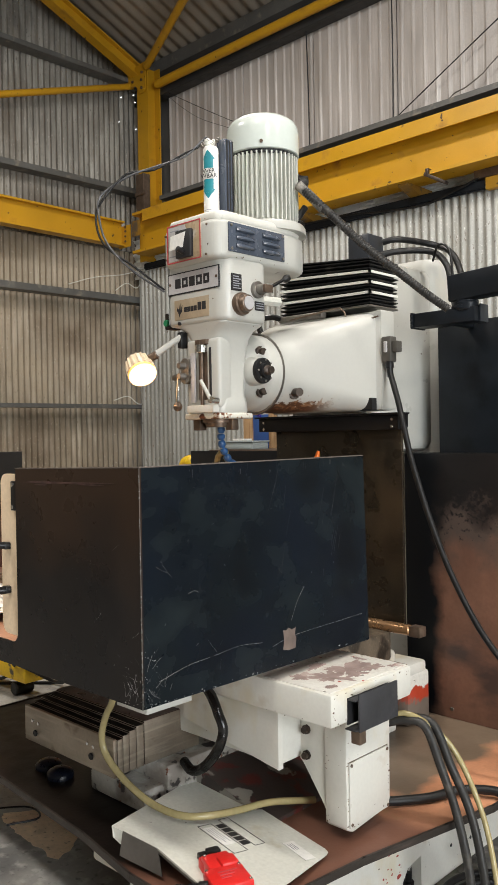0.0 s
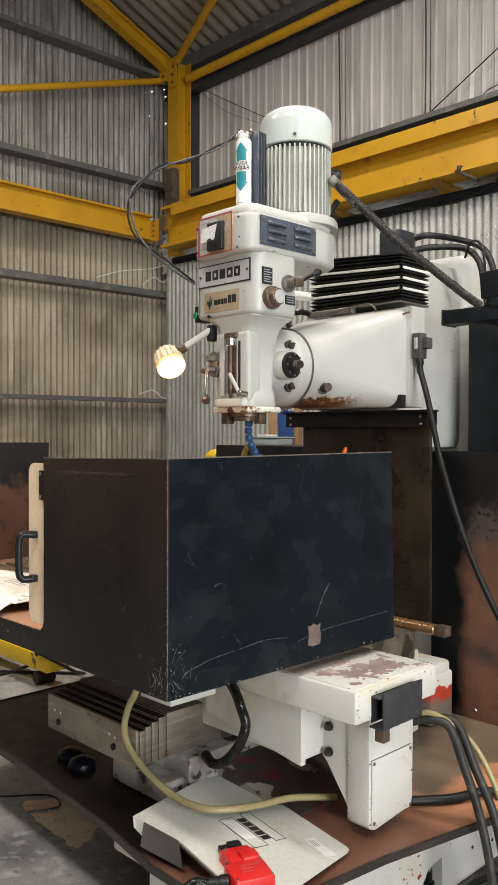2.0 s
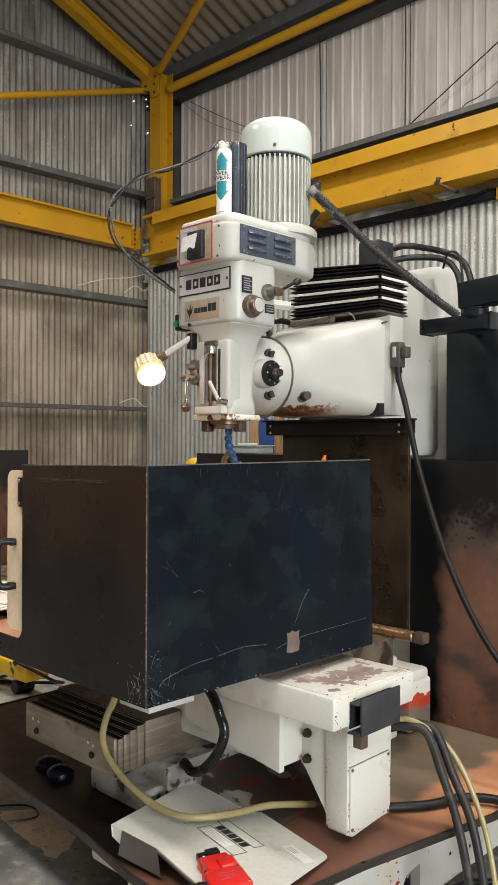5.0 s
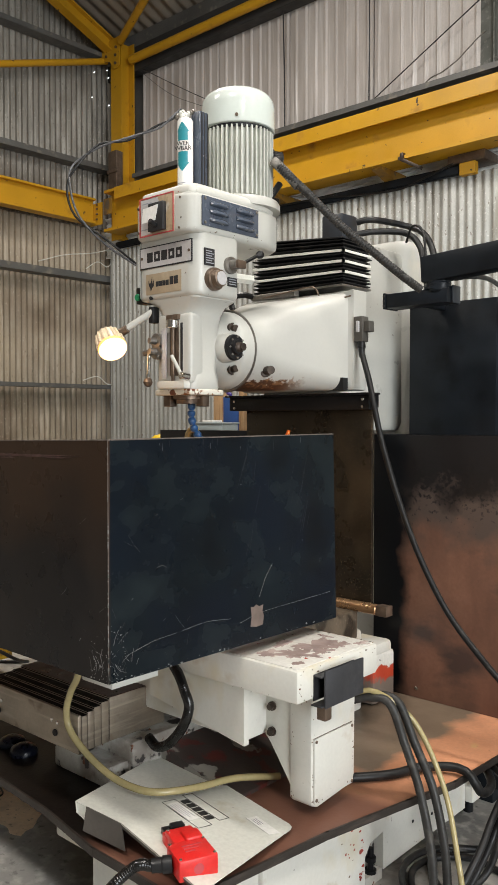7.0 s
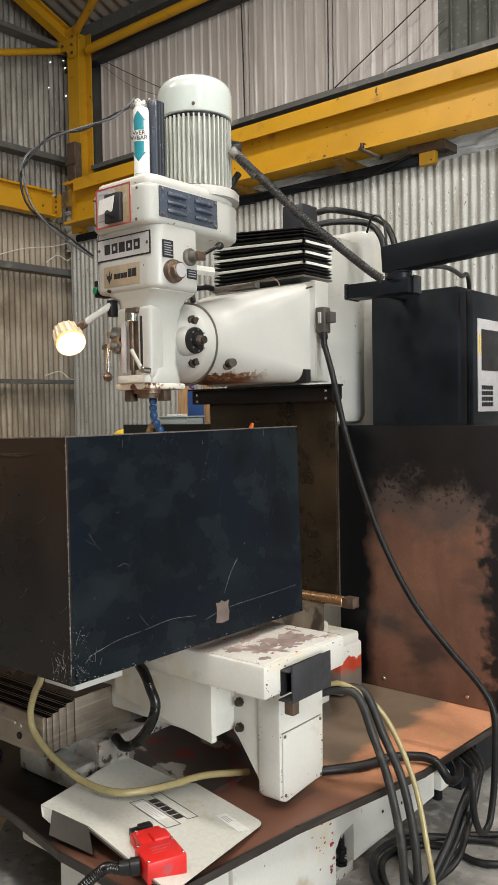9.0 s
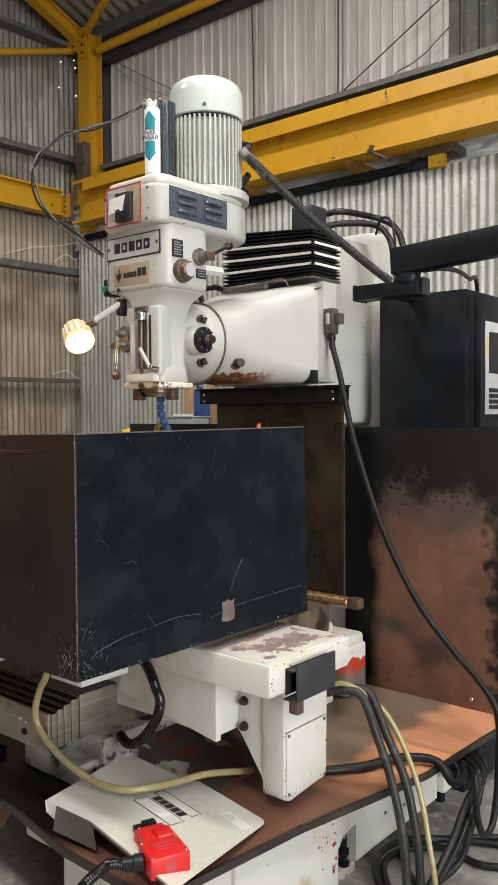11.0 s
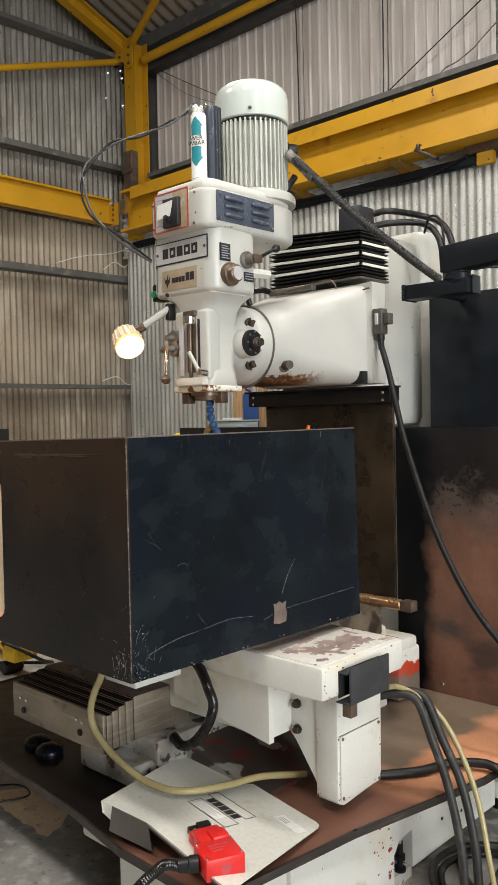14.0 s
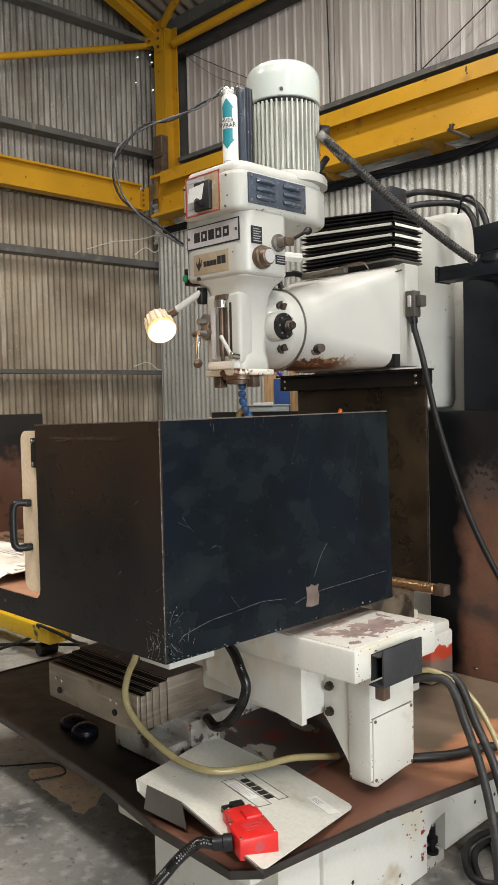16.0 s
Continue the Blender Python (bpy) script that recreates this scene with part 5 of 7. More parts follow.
part("arm_bracket", box(-2.088, -2.066, 1.82, 1.85, 1.815, 1.87, 0.004), BLACKPL, lamp)

# telescopic covers of the cross slide
cover = part("front_cover", box(-2.49, -1.985, 1.45, 1.462, 0.49, 0.607, 0.003), COVERSTEEL, mill, "brown stained steel front way cover")
for k, (y0, y1) in enumerate(((1.465, 1.484), (1.487, 1.509), (1.512, 1.537), (1.540, 1.568), (1.572, 1.80))):
    o = 0.0012 * k
    top_paint = COVERTOP if k < 4 else REDCOVER
    seg = part("cover_segment", box(-2.49 + o, -1.985 - o, y0, y1, 0.495, 0.602 + 0.0072 * k, 0.002), COVERSTEEL, mill)
    part("cover_top", box(-2.485 + o, -1.988 - o, y0 + 0.001, y1 - 0.001, 0.602 + 0.0072 * k, 0.604 + 0.0072 * k), top_paint, seg, smooth=False)
    if k:
        part("cover_riser", box(-2.487 + o, -1.987 - o, y0 - 0.0006, y0 + 0.0002, 0.5975 + 0.0072 * k, 0.6005 + 0.0072 * k), COVERTOP, seg, smooth=False)
    part("cover_lip", box(-2.486 + o, -1.988 - o, y1 - 0.0015, y1, 0.604 + 0.0072 * k, 0.6052 + 0.0072 * k), COVERSTEEL, seg, smooth=False)
part("cover_core", box(-2.482, -1.993, 1.463, 1.58, 0.499, 0.600), COVERTOP, cover, smooth=False)
for bx, bz in ((-2.42, 0.525), (-2.10, 0.53)):
    part("cover_bolt", rod((bx, 1.45, bz), (bx, 1.444, bz), 0.011, 8), DARKSTEEL, cover)
for bx, bz in ((-2.44, 0.562), (-2.405, 0.56), (-2.12, 0.565), (-2.09, 0.562)):
    part("rivet", rod((bx, 1.45, bz), (bx, 1.447, bz), 0.006, 8), CHROME, cover)
part("cross_slide_bed", box(-2.30, -1.94, 1.62, 2.5, 0.345, 0.49, 0.01), GRIMYWHITE, mill, "chipped white cross slide bed")
bm = bmesh.new()
add_rings(bm, [[Vector((-1.94, y, 0.45)), Vector((-1.62, y, 0.372)), Vector((-1.62, y, 0.355)), Vector((-1.94, y, 0.355))] for y in (1.74, 2.32)])
part("bed_apron", bm, APRONSHADE, mill, "white bed apron peeled to dark red, shade painted in", smooth=False)
part("bed_nose", box(-2.24, -1.96, 1.54, 1.64, 0.36, 0.43, 0.01), GRIMYWHITE, mill)
DOME = ((0, 0.046), (0.35, 0.047), (0.6, 0.042), (0.85, 0.028), (1, 0.012))
stopper = part("travel_stop", lathe((-2.495, 1.543, 0.36), (-2.495, 1.543, 0.392), DOME, 18), STOPBLUE, mill, "oily dark blue travel stop")
part("stop_knob", lathe((-2.395, 1.525, 0.36), (-2.395, 1.525, 0.396), DOME, 18), STOPBLUE, stopper)

# saddle with the axis motor housing, seen at the right end
saddle = part("saddle", box(-2.55, -1.56, 1.72, 2.06, 0.56, 0.74, 0.012), CHIPPED, mill, "white saddle casting")
bm = prism([(-1.95, 0.62), (-1.95, 0.73), (-1.545, 0.73), (-1.545, 0.56)], 0, 0.02)
bmesh.ops.transform(bm, matrix=Matrix(((1, 0, 0, 0), (0, 0, -1, 1.72), (0, 1, 0, 0), (0, 0, 0, 1))), verts=bm.verts)
part("saddle_apron", bm, CHIPPED, saddle, smooth=False)
bm = bmesh.new()
add_box(bm, -1.90, -1.332, 1.676, 2.062, 0.732, 0.823)
bmesh.ops.bevel(bm, geom=bm.edges[:], offset=0.010, segments=2, affect="EDGES", profile=0.5)
wing = part("wing", bm, CHIPPED, saddle, "white end casting")
part("wing_top", box(-1.59, -1.343, 1.687, 2.05, 0.8225, 0.8255, 0.001), WORN, wing, "top worn to primer and rust")
for k, (cx, cy, ra, rb) in enumerate(((-1.435, 1.80, 0.060, 0.055), (-1.45, 1.90, 0.062, 0.085), (-1.40, 1.955, 0.030, 0.040), (-1.50, 1.74, 0.035, 0.030), (-1.375, 1.735, 0.014, 0.022), (-1.53, 1.86, 0.022, 0.045), (-1.37, 2.01, 0.009, 0.016), (-1.49, 2.01, 0.026, 0.008), (-1.40, 1.872, 0.03, 0.05))):
    ring = []
    for q in range(64):
        a = 2 * math.pi * q / 64
        w = 0.75 + 0.75 * noise.noise((math.cos(a) * 1.6 + k * 9, math.sin(a) * 1.6, 2)) + 0.55 * noise.noise((math.cos(a) * 6 + k * 5, math.sin(a) * 6, 4))
        ring.append((min(-1.346, max(-1.585, cx + ra * w * math.cos(a))), min(2.045, max(1.691, cy + rb * w * math.sin(a)))))
    part("bare_patch", prism(ring, 0.8254, 0.8259 + 0.00012 * k), BAREPATCH, wing, "paint rubbed to mauve primer", smooth=False)
part("rusted_edge", box(-1.62, -1.345, 2.0535, 2.0575, 0.8215, 0.8240, 0.0005), COPPERY, wing, "rust coloured rear edge", smooth=False)
part("slot", box(-1.3335, -1.330, 1.745, 1.935, 0.728, 0.80), INK, wing, smooth=False)
bm = prism([(1.806, 0.73), (1.806, 0.40), (1.835, 0.385), (2.0, 0.40), (2.02, 0.42), (2.025, 0.73)], -1.465, -1.385, bevel=0.008)
bmesh.ops.transform(bm, matrix=Matrix(((0, 0, 1, 0), (1, 0, 0, 0), (0, 1, 0, 0), (0, 0, 0, 1))), verts=bm.verts)
leg = part("motor_housing", bm, CHIPPED, saddle, "white axis motor housing")
bm = prism([(-1.565, 0.735), (-1.565, 0.555), (-1.54, 0.545), (-1.475, 0.455), (-1.455, 0.40), (-1.455, 0.735)], -1.99, -1.815, bevel=0.005)
bmesh.ops.transform(bm, matrix=Matrix(((1, 0, 0, 0), (0, 0, -1, 0), (0, 1, 0, 0), (0, 0, 0, 1))), verts=bm.verts)
part("housing_flank", bm, CHIPPED, leg)
part("housing_panel", box(-1.386, -1.380, 1.815, 2.005, 0.405, 0.588, 0.002), CHIPPED, leg, "flat white cover plate")
part("dirt_line", box(-1.386, -1.3842, 1.813, 2.006, 0.5882, 0.5898), BROWNSTEEL, leg, smooth=False)
for sy in (1.823, 1.997):
    for sz in (0.413, 0.58):
        part("screw", rod((-1.381, sy, sz), (-1.377, sy, sz), 0.005, 8), BROWNSTEEL, leg)
for sz in (0.59, 0.665):
    part("clamp_bolt", lathe((-1.535, 1.818, sz - 0.015), (-1.533, 1.797, sz - 0.015), ((0, 0.014), (0.5, 0.014), (0.52, 0.010), (1, 0.010)), 8), OLDBOLT, leg)
chute = part("chip_chute", box(-1.34, -1.304, 1.745, 1.933, 0.795, 0.7985), CHUTEGREY, saddle, "dull grey open sheet chip chute", smooth=False)
part("chute_floor", box(-1.34, -1.304, 1.745, 1.933, 0.714, 0.7175), CHUTEGREY, chute, smooth=False)
part("chute_plate", box(-1.305, -1.299, 1.757, 1.938, 0.710, 0.812, 0.001), CHUTEGREY, chute)
part("chute_lug", box(-1.33, -1.30, 1.757, 1.787, 0.675, 0.715, 0.003), BROWNSTEEL, chute)

# flaked paint on corners and lower edges
WINGX = -1.332
for nm, par, o, u, v, ln_, ht, n, s, mt, sd in (
    ("paint_chips", wing, (WINGX, 1.69, 0.735), (0, 1, 0), (0, 0, 1), 0.36, 0.012, 7, 0.0018, BROWNSTEEL, 1),
    ("paint_chips", wing, (WINGX, 1.69, 0.818), (0, 1, 0), (0, 0, -1), 0.36, 0.02, 14, 0.0025, BROWNSTEEL, 2),
    ("paint_chips", wing, (-1.59, 1.676, 0.735), (1, 0, 0), (0, 0, 1), 0.24, 0.012, 4, 0.0016, BROWNSTEEL, 3),
    ("paint_chips", leg, (-1.385, 1.815, 0.60), (0, 1, 0), (0, 0, 1), 0.19, 0.12, 2, 0.0015, BROWNSTEEL, 4),
    ("paint_chips", leg, (-1.38, 1.82, 0.408), (0, 1, 0), (0, 0, 1), 0.18, 0.05, 4, 0.0018, BROWNSTEEL, 5),
    ("paint_chips", leg, (-1.46, 1.806, 0.42), (1, 0, 0), (0, 0, 1), 0.07, 0.3, 3, 0.0015, BROWNSTEEL, 6),
    ("paint_chips", base, (-1.42, 1.80, 0.02), (0, 1, 0), (0, 0, 1), 0.32, 0.2, 14, 0.004, BROWNSTEEL, 7),
    ("primer_chips", base, (-1.42, 2.00, 0.14), (0, 1, 0), (0, 0, 1), 0.13, 0.16, 10, 0.005, PRIMERCHIP, 8),
    ("paint_chips", base, (-1.42, 2.25, 0.035), (0, 1, 0), (0, 0, 1), 0.46, 0.27, 8, 0.0026, BROWNSTEEL, 9),
    ("paint_chips", base, (-1.42, 1.48, 0.02), (0, 1, 0), (0, 0, 1), 0.3, 0.29, 7, 0.003, BROWNSTEEL, 10),
    ("paint_chips", base, (-1.80, 1.46, 0.02), (1, 0, 0), (0, 0, 1), 0.36, 0.29, 9, 0.0035, BROWNSTEEL, 11),
    ("paint_chips", guard, (-1.8445, 1.84, 2.09), (0, 1, 0), (0, 0, 1), 0.30, 0.02, 10, 0.002, BROWNSTEEL, 12),
    ("paint_chips", head, (-1.85, 1.85, 1.875), (0, 1, 0), (0, 0, 1), 0.14, 0.20, 9, 0.0018, BROWNSTEEL, 13),
    ("paint_chips", head, (-2.10, 1.817, 1.875), (1, 0, 0), (0, 0, 1), 0.21, 0.20, 8, 0.0018, BROWNSTEEL, 14),
    ("edge_chips", leg, (-1.385, 1.809, 0.41), (0, 1, 0), (0, 0, 1), 0.010, 0.31, 16, 0.0022, RUSTCHIP, 16),
    ("edge_chips", leg, (-1.46, 1.806, 0.40), (1, 0, 0), (0, 0, 1), 0.012, 0.30, 12, 0.0022, RUSTCHIP, 17),
    ("edge_chips", leg, (-1.38, 2.0, 0.41), (0, 1, 0), (0, 0, 1), 0.006, 0.17, 10, 0.0018, RUSTCHIP, 18),
    ("edge_chips", wing, (WINGX, 1.688, 0.734), (0, 1, 0), (0, 0, 1), 0.365, 0.005, 26, 0.0022, RUSTCHIP, 31),
    ("edge_chips", leg, (-1.385, 1.815, 0.402), (0, 1, 0), (0, 0, 1), 0.19, 0.007, 16, 0.0022, RUSTCHIP, 32),
    ("edge_chips", leg, (-1.385, 1.81, 0.588), (0, 1, 0), (0, 0, 1), 0.20, 0.004, 14, 0.0016, RUSTCHIP, 33),
    ("edge_chips", wing, (WINGX, 1.684, 0.742), (0, 1, 0), (0, 0, 1), 0.010, 0.07, 5, 0.002, RUSTCHIP, 19),
    ("edge_chips", guard, (-2.08, 1.799, 2.212), (1, 0, 0), (0, 0, 1), 0.18, 0.012, 9, 0.0022, PRIMERCHIP, 20),
    ("edge_chips", base, (-1.42, 2.10, 0.05), (0, 1, 0), (0, 0, 1), 0.028, 0.16, 14, 0.005, PRIMERCHIP, 24),
    ("paint_chips", saddle, (-2.0, 1.72, 0.58), (1, 0, 0), (0, 0, 1), 0.4, 0.14, 10, 0.003, BROWNSTEEL, 15),
):
    chips(nm, par, o, u, v, ln_, ht, n, s, mt, sd)


# ---- guard box on the machine table ----
BX0, BX1, BY0, BY1, BZ0, BZ1 = -3.57, -1.523, 1.20, 2.09, 0.863, 1.445
OX0, OX1, OZ = -3.0, -2.09, 0.93
guardbox = thing("splash_guard_box", (-2.55, 1.6, 0.86), "open black sheet steel splash guard box on the machine table", "splash guard")
T_ = 0.006
bm = bmesh.new()
r = 0.035
out = [(BX0, BZ0), (BX1, BZ0), (BX1, BZ1 - 0.003), (OX1, BZ1 - 0.014)]
out += [(OX1 - r + r * math.cos(radians(-a)), OZ + r + r * math.sin(radians(-a))) for a in range(0, 91, 15)]
out += [(OX0 + r - r * math.sin(radians(a)), OZ + r - r * math.cos(radians(a))) for a in range(0, 91, 15)]
out += [(OX0, BZ1), (BX0, BZ1)]
add_rings(bm, [[Vector((x, y, z)) for x, z in out] for y in (BY0, BY0 + T_)])
front = part("front_panel", bm, BROWNSHEEN, guardbox, "black front panel with a wide cut-out", smooth=False)
bm = bmesh.new()
add_rings(bm, [[Vector((x, y, z)) for y, z in ((BY0 + T_, BZ0), (BY1 + 0.024, BZ0 - 0.004), (BY1 + 0.006, BZ1), (BY0 + T_, BZ1 - 0.003))] for x in (BX1 - T_, BX1)])
side = part("side_panel", bm, BLACKSHEET, guardbox, "scratched black side panel, blue sheen in its colour", smooth=False)
part("side_panel", box(BX0, BX0 + T_, BY0 + T_, BY1, BZ0, BZ1 + 0.01, 0.0015), INNER, guardbox, "scorched rusty side panel")
part("inner_skin", box(BX1 - T_ - 0.002, BX1 - T_, BY0 + 0.01, BY1 - 0.01, OZ, BZ1 - 0.01), INNER, side, smooth=False)
part("inner_skin", box(OX1 + 0.01, BX1 - 0.01, BY0 + T_, BY0 + T_ + 0.002, OZ, BZ1 - 0.01), INNER, front, smooth=False)
part("tray", box(BX0 + T_, BX1 - T_ - 0.002, BY0 + T_ + 0.002, BY1, 0.895, 0.905), TRAYMAT, guardbox, "rust brown tray floor", smooth=False)
part("rear_lip", box(BX0, -1.95, BY1, BY1 + T_, BZ0, 0.99, 0.001), INNER, guardbox)
part("edge_weld", box(BX1 - 0.0012, BX1 + 0.0007, BY0 - 0.0007, BY0 + 0.0012, BZ0, BZ1 - 0.004), WORNRIM, guardbox)
part("underplate", box(-1.67, -1.55, 1.232, 1.38, 0.837, 0.861, 0.002), WHITE, guardbox, "white underplate")
for (xa, ya, za), (xb, yb, zb) in (((OX1, BY0, BZ1 - 0.014), (BX1 + 0.001, BY0, BZ1 - 0.003)), ((BX0, BY0, BZ1), (OX0, BY0, BZ1)), ((BX1 - T_, BY0 + T_ + 0.002, BZ1 - 0.003), (BX1 - T_, BY1 + 0.006, BZ1)), ((BX0, BY0 + T_, BZ1 + 0.01), (BX0, BY1, BZ1 + 0.01))):
    along = ya == yb
    e0, e1 = -0.001, T_ + 0.001
    bm = bmesh.new()
    add_rings(bm, [[Vector((px, py + e, pz + h)) if along else Vector((px + e, py, pz + h)) for e, h in ((e0, -0.0005), (e1, -0.0005), (e1, 0.0025), (e0, 0.0025))] for px, py, pz in ((xa, ya, za), (xb, yb, zb))])
    bmesh.ops.recalc_face_normals(bm, faces=bm.faces[:])
    part("top_edge", bm, WORNRIM, guardbox, "worn top edge", smooth=False)
# scratches, scuffs and a torn sticker on the sheet
rs = random.Random(4)
for k in range(30):
    if k < 17:
        y, z = BY0 + abs(rs.gauss(0, 0.05)), BZ0 + 0.02 + abs(rs.gauss(0, 0.07))
    else:
        y, z = rs.uniform(BY0, BY1), rs.uniform(BZ0, BZ1)
    ln_, an = rs.uniform(0.003, 0.014), rs.uniform(0.6, 2.4)
    m = axes((BX1, min(y, BY1 - 0.04), z), (0, math.cos(an), math.sin(an)), (0, -math.sin(an), math.cos(an)))
    part("scratch", box(-ln_, ln_, -0.0002, 0.0002, 0.0, 0.0003, m=m), STEELDARK, side, smooth=False)
for k in range(20):
    if k < 12:
        x, z = BX1 - abs(rs.gauss(0, 0.05)), BZ0 + 0.02 + abs(rs.gauss(0, 0.07))
    else:
        x, z = rs.uniform(OX1 + 0.03, BX1), rs.uniform(BZ0, BZ1)
    ln_, an = rs.uniform(0.003, 0.013), rs.uniform(1.6, 3.2)
    m = axes((max(x, OX1 + 0.03), BY0, z), (math.cos(an), 0, math.sin(an)), (-math.sin(an), 0, math.cos(an)))
    part("scratch", box(-ln_, ln_, -0.0002, 0.0002, 0.0, 0.0003, m=m), STEELDARK, front, smooth=False)
for k in range(75):
    z = BZ0 + 0.56 * rs.random() ** 2.0
    part("worn_edge", box(BX1 - 0.001 - 0.001 * (k % 2), BX1 + 0.001, BY0 - 0.001, BY0 + 0.0006 * (k % 3), z, z + rs.uniform(0.0008, 0.007) ** 1.0), SCRATCHGREY, guardbox, smooth=False)
bm = prism([(1.703, 0.907), (1.728, 0.902), (1.756, 0.904), (1.760, 0.930), (1.754, 0.944), (1.758, 0.962), (1.742, 0.958), (1.728, 0.966), (1.716, 0.960), (1.704, 0.963), (1.708, 0.935)], 0, 0.0008)
bmesh.ops.transform(bm, matrix=Matrix(((0, 0, 1, BX1), (1, 0, 0, 0), (0, 1, 0, 0), (0, 0, 0, 1))), verts=bm.verts)
part("sticker_remnant", bm, STICKER, side, "torn brown sticker remnant", smooth=False)
for pts in ([(1.25, 0.920), (1.34, 0.939), (1.42, 0.945)], [(1.435, 0.946), (1.53, 0.953), (1.62, 0.944)], [(1.66, 0.925), (1.75, 0.94), (1.95, 0.945), (2.08, 0.948)], [(1.74, 0.985), (1.77, 1.04), (1.80, 1.075)], [(1.35, 1.12), (1.37, 1.125), (1.385, 1.118)]):
    part("long_scratch", tube([(BX1 + 0.0003, y, z) for y, z in pts], 0.0004, 5), SCRATCHGREY, side)
for k in range(46):
    if k < 16:
        y, z, an, ln_ = rs.uniform(1.66, 1.98), rs.uniform(1.12, 1.38), rs.uniform(1.15, 1.4), rs.uniform(0.015, 0.05)
    elif k < 34:
        y, z, an, ln_ = rs.uniform(1.35, 2.0), rs.uniform(1.41, 1.437), 1.57, rs.uniform(0.003, 0.010)
    else:
        y, z, an, ln_ = rs.uniform(1.25, 2.02), rs.uniform(0.95, 1.35), rs.uniform(0, 3.1), rs.uniform(0.001, 0.004)
    m = axes((BX1, y, z), (0, math.cos(an), math.sin(an)), (0, -math.sin(an), math.cos(an)))
    part("scratch", box(-ln_, ln_, -0.0002, 0.0002, 0.0, 0.0003, m=m), STEELDARK if k < 29 else SCRATCHGREY, side, smooth=False)
chips("corner_chips", side, (BX1, BY0 + 0.004, BZ0 + 0.005), (0, 1, 0), (0, 0, 1), 0.05, 0.14, 30, 0.0016, SCRATCHGREY, 21)
chips("corner_chips", front, (BX1 - 0.07, BY0, BZ0 + 0.005), (1, 0, 0), (0, 0, 1), 0.066, 0.12, 26, 0.0015, SCRATCHGREY, 22)
chips("sill_scuffs", front, (OX0 - 0.3, BY0, BZ0 + 0.004), (1, 0, 0), (0, 0, 1), 1.0, 0.062, 46, 0.006, WORNRIM, 25, 1.0)
chips("edge_chips", side, (BX1, BY0 + 0.02, BZ0 + 0.001), (0, 1, 0), (0, 0, 1), 0.8, 0.006, 34, 0.002, SCRATCHGREY, 23)
for k, (x0, x1, zc, w) in enumerate(((-2.06, -1.70, 1.394, 0.004), (-2.03, -1.86, 1.3965, 0.0045), (-1.95, -1.62, 1.398, 0.0025), (-1.99, -1.92, 1.389, 0.003), (-1.78, -1.66, 1.395, 0.002))):
    n = 18
    up, low = [], []
    for q in range(n + 1):
        x = x0 + (x1 - x0) * q / n
        taper = math.sin(math.pi * (q + 0.3) / (n + 0.6))
        up.append((x, zc + (x - x0) * 0.012 + w * taper * (0.6 + 0.5 * noise.noise((x * 60, zc * 90, 1)))))
        low.append((x, zc + (x - x0) * 0.012 - w * taper * (0.6 + 0.5 * noise.noise((x * 70, zc * 90, 5)))))
    bm = prism(low + up[::-1], 0, 0.0006 + 0.0004 * k)
    bmesh.ops.transform(bm, matrix=Matrix(((1, 0, 0, 0), (0, 0, -1, BY0), (0, 1, 0, 0), (0, 0, 0, 1))), verts=bm.verts)
    part("rust_scuff", bm, SCUFF, front, "red brown scuffed streak", smooth=False)
# fans of bright scratches at the struck lower corner, and stray ones over both faces
for k in range(34):
    on_side = k % 2 == 0
    if k < 26:
        u, z, an, ln_ = 0.012 + abs(rs.gauss(0, 0.035)), BZ0 + 0.012 + abs(rs.gauss(0, 0.05)), rs.choice((0.7, 1.1, 1.9, 2.3)) + rs.gauss(0, 0.2), rs.uniform(0.004, 0.020)
    else:
        u, z, an, ln_ = rs.uniform(0.02, 0.5), rs.uniform(BZ0 + 0.05, BZ1 - 0.1), rs.uniform(2.2, 2.9), rs.uniform(0.004, 0.03)
    pts = [(u + q * ln_ * math.cos(an) + 0.1 * ln_ * q * q, z + q * ln_ * math.sin(an)) for q in (-1, 0, 1)]
    if on_side:
        path = [(BX1 + 0.0002, BY0 + max(0.002, a), max(BZ0 + 0.003, b)) for a, b in pts]
    else:
        path = [(BX1 - max(0.002, a), BY0 - 0.0002, max(BZ0 + 0.003, b)) for a, b in pts]
    part("long_scratch", tube(path, rs.uniform(0.0002, 0.00045) if k < 26 else 0.0002, 4), SCRATCHGREY, side if on_side else front)
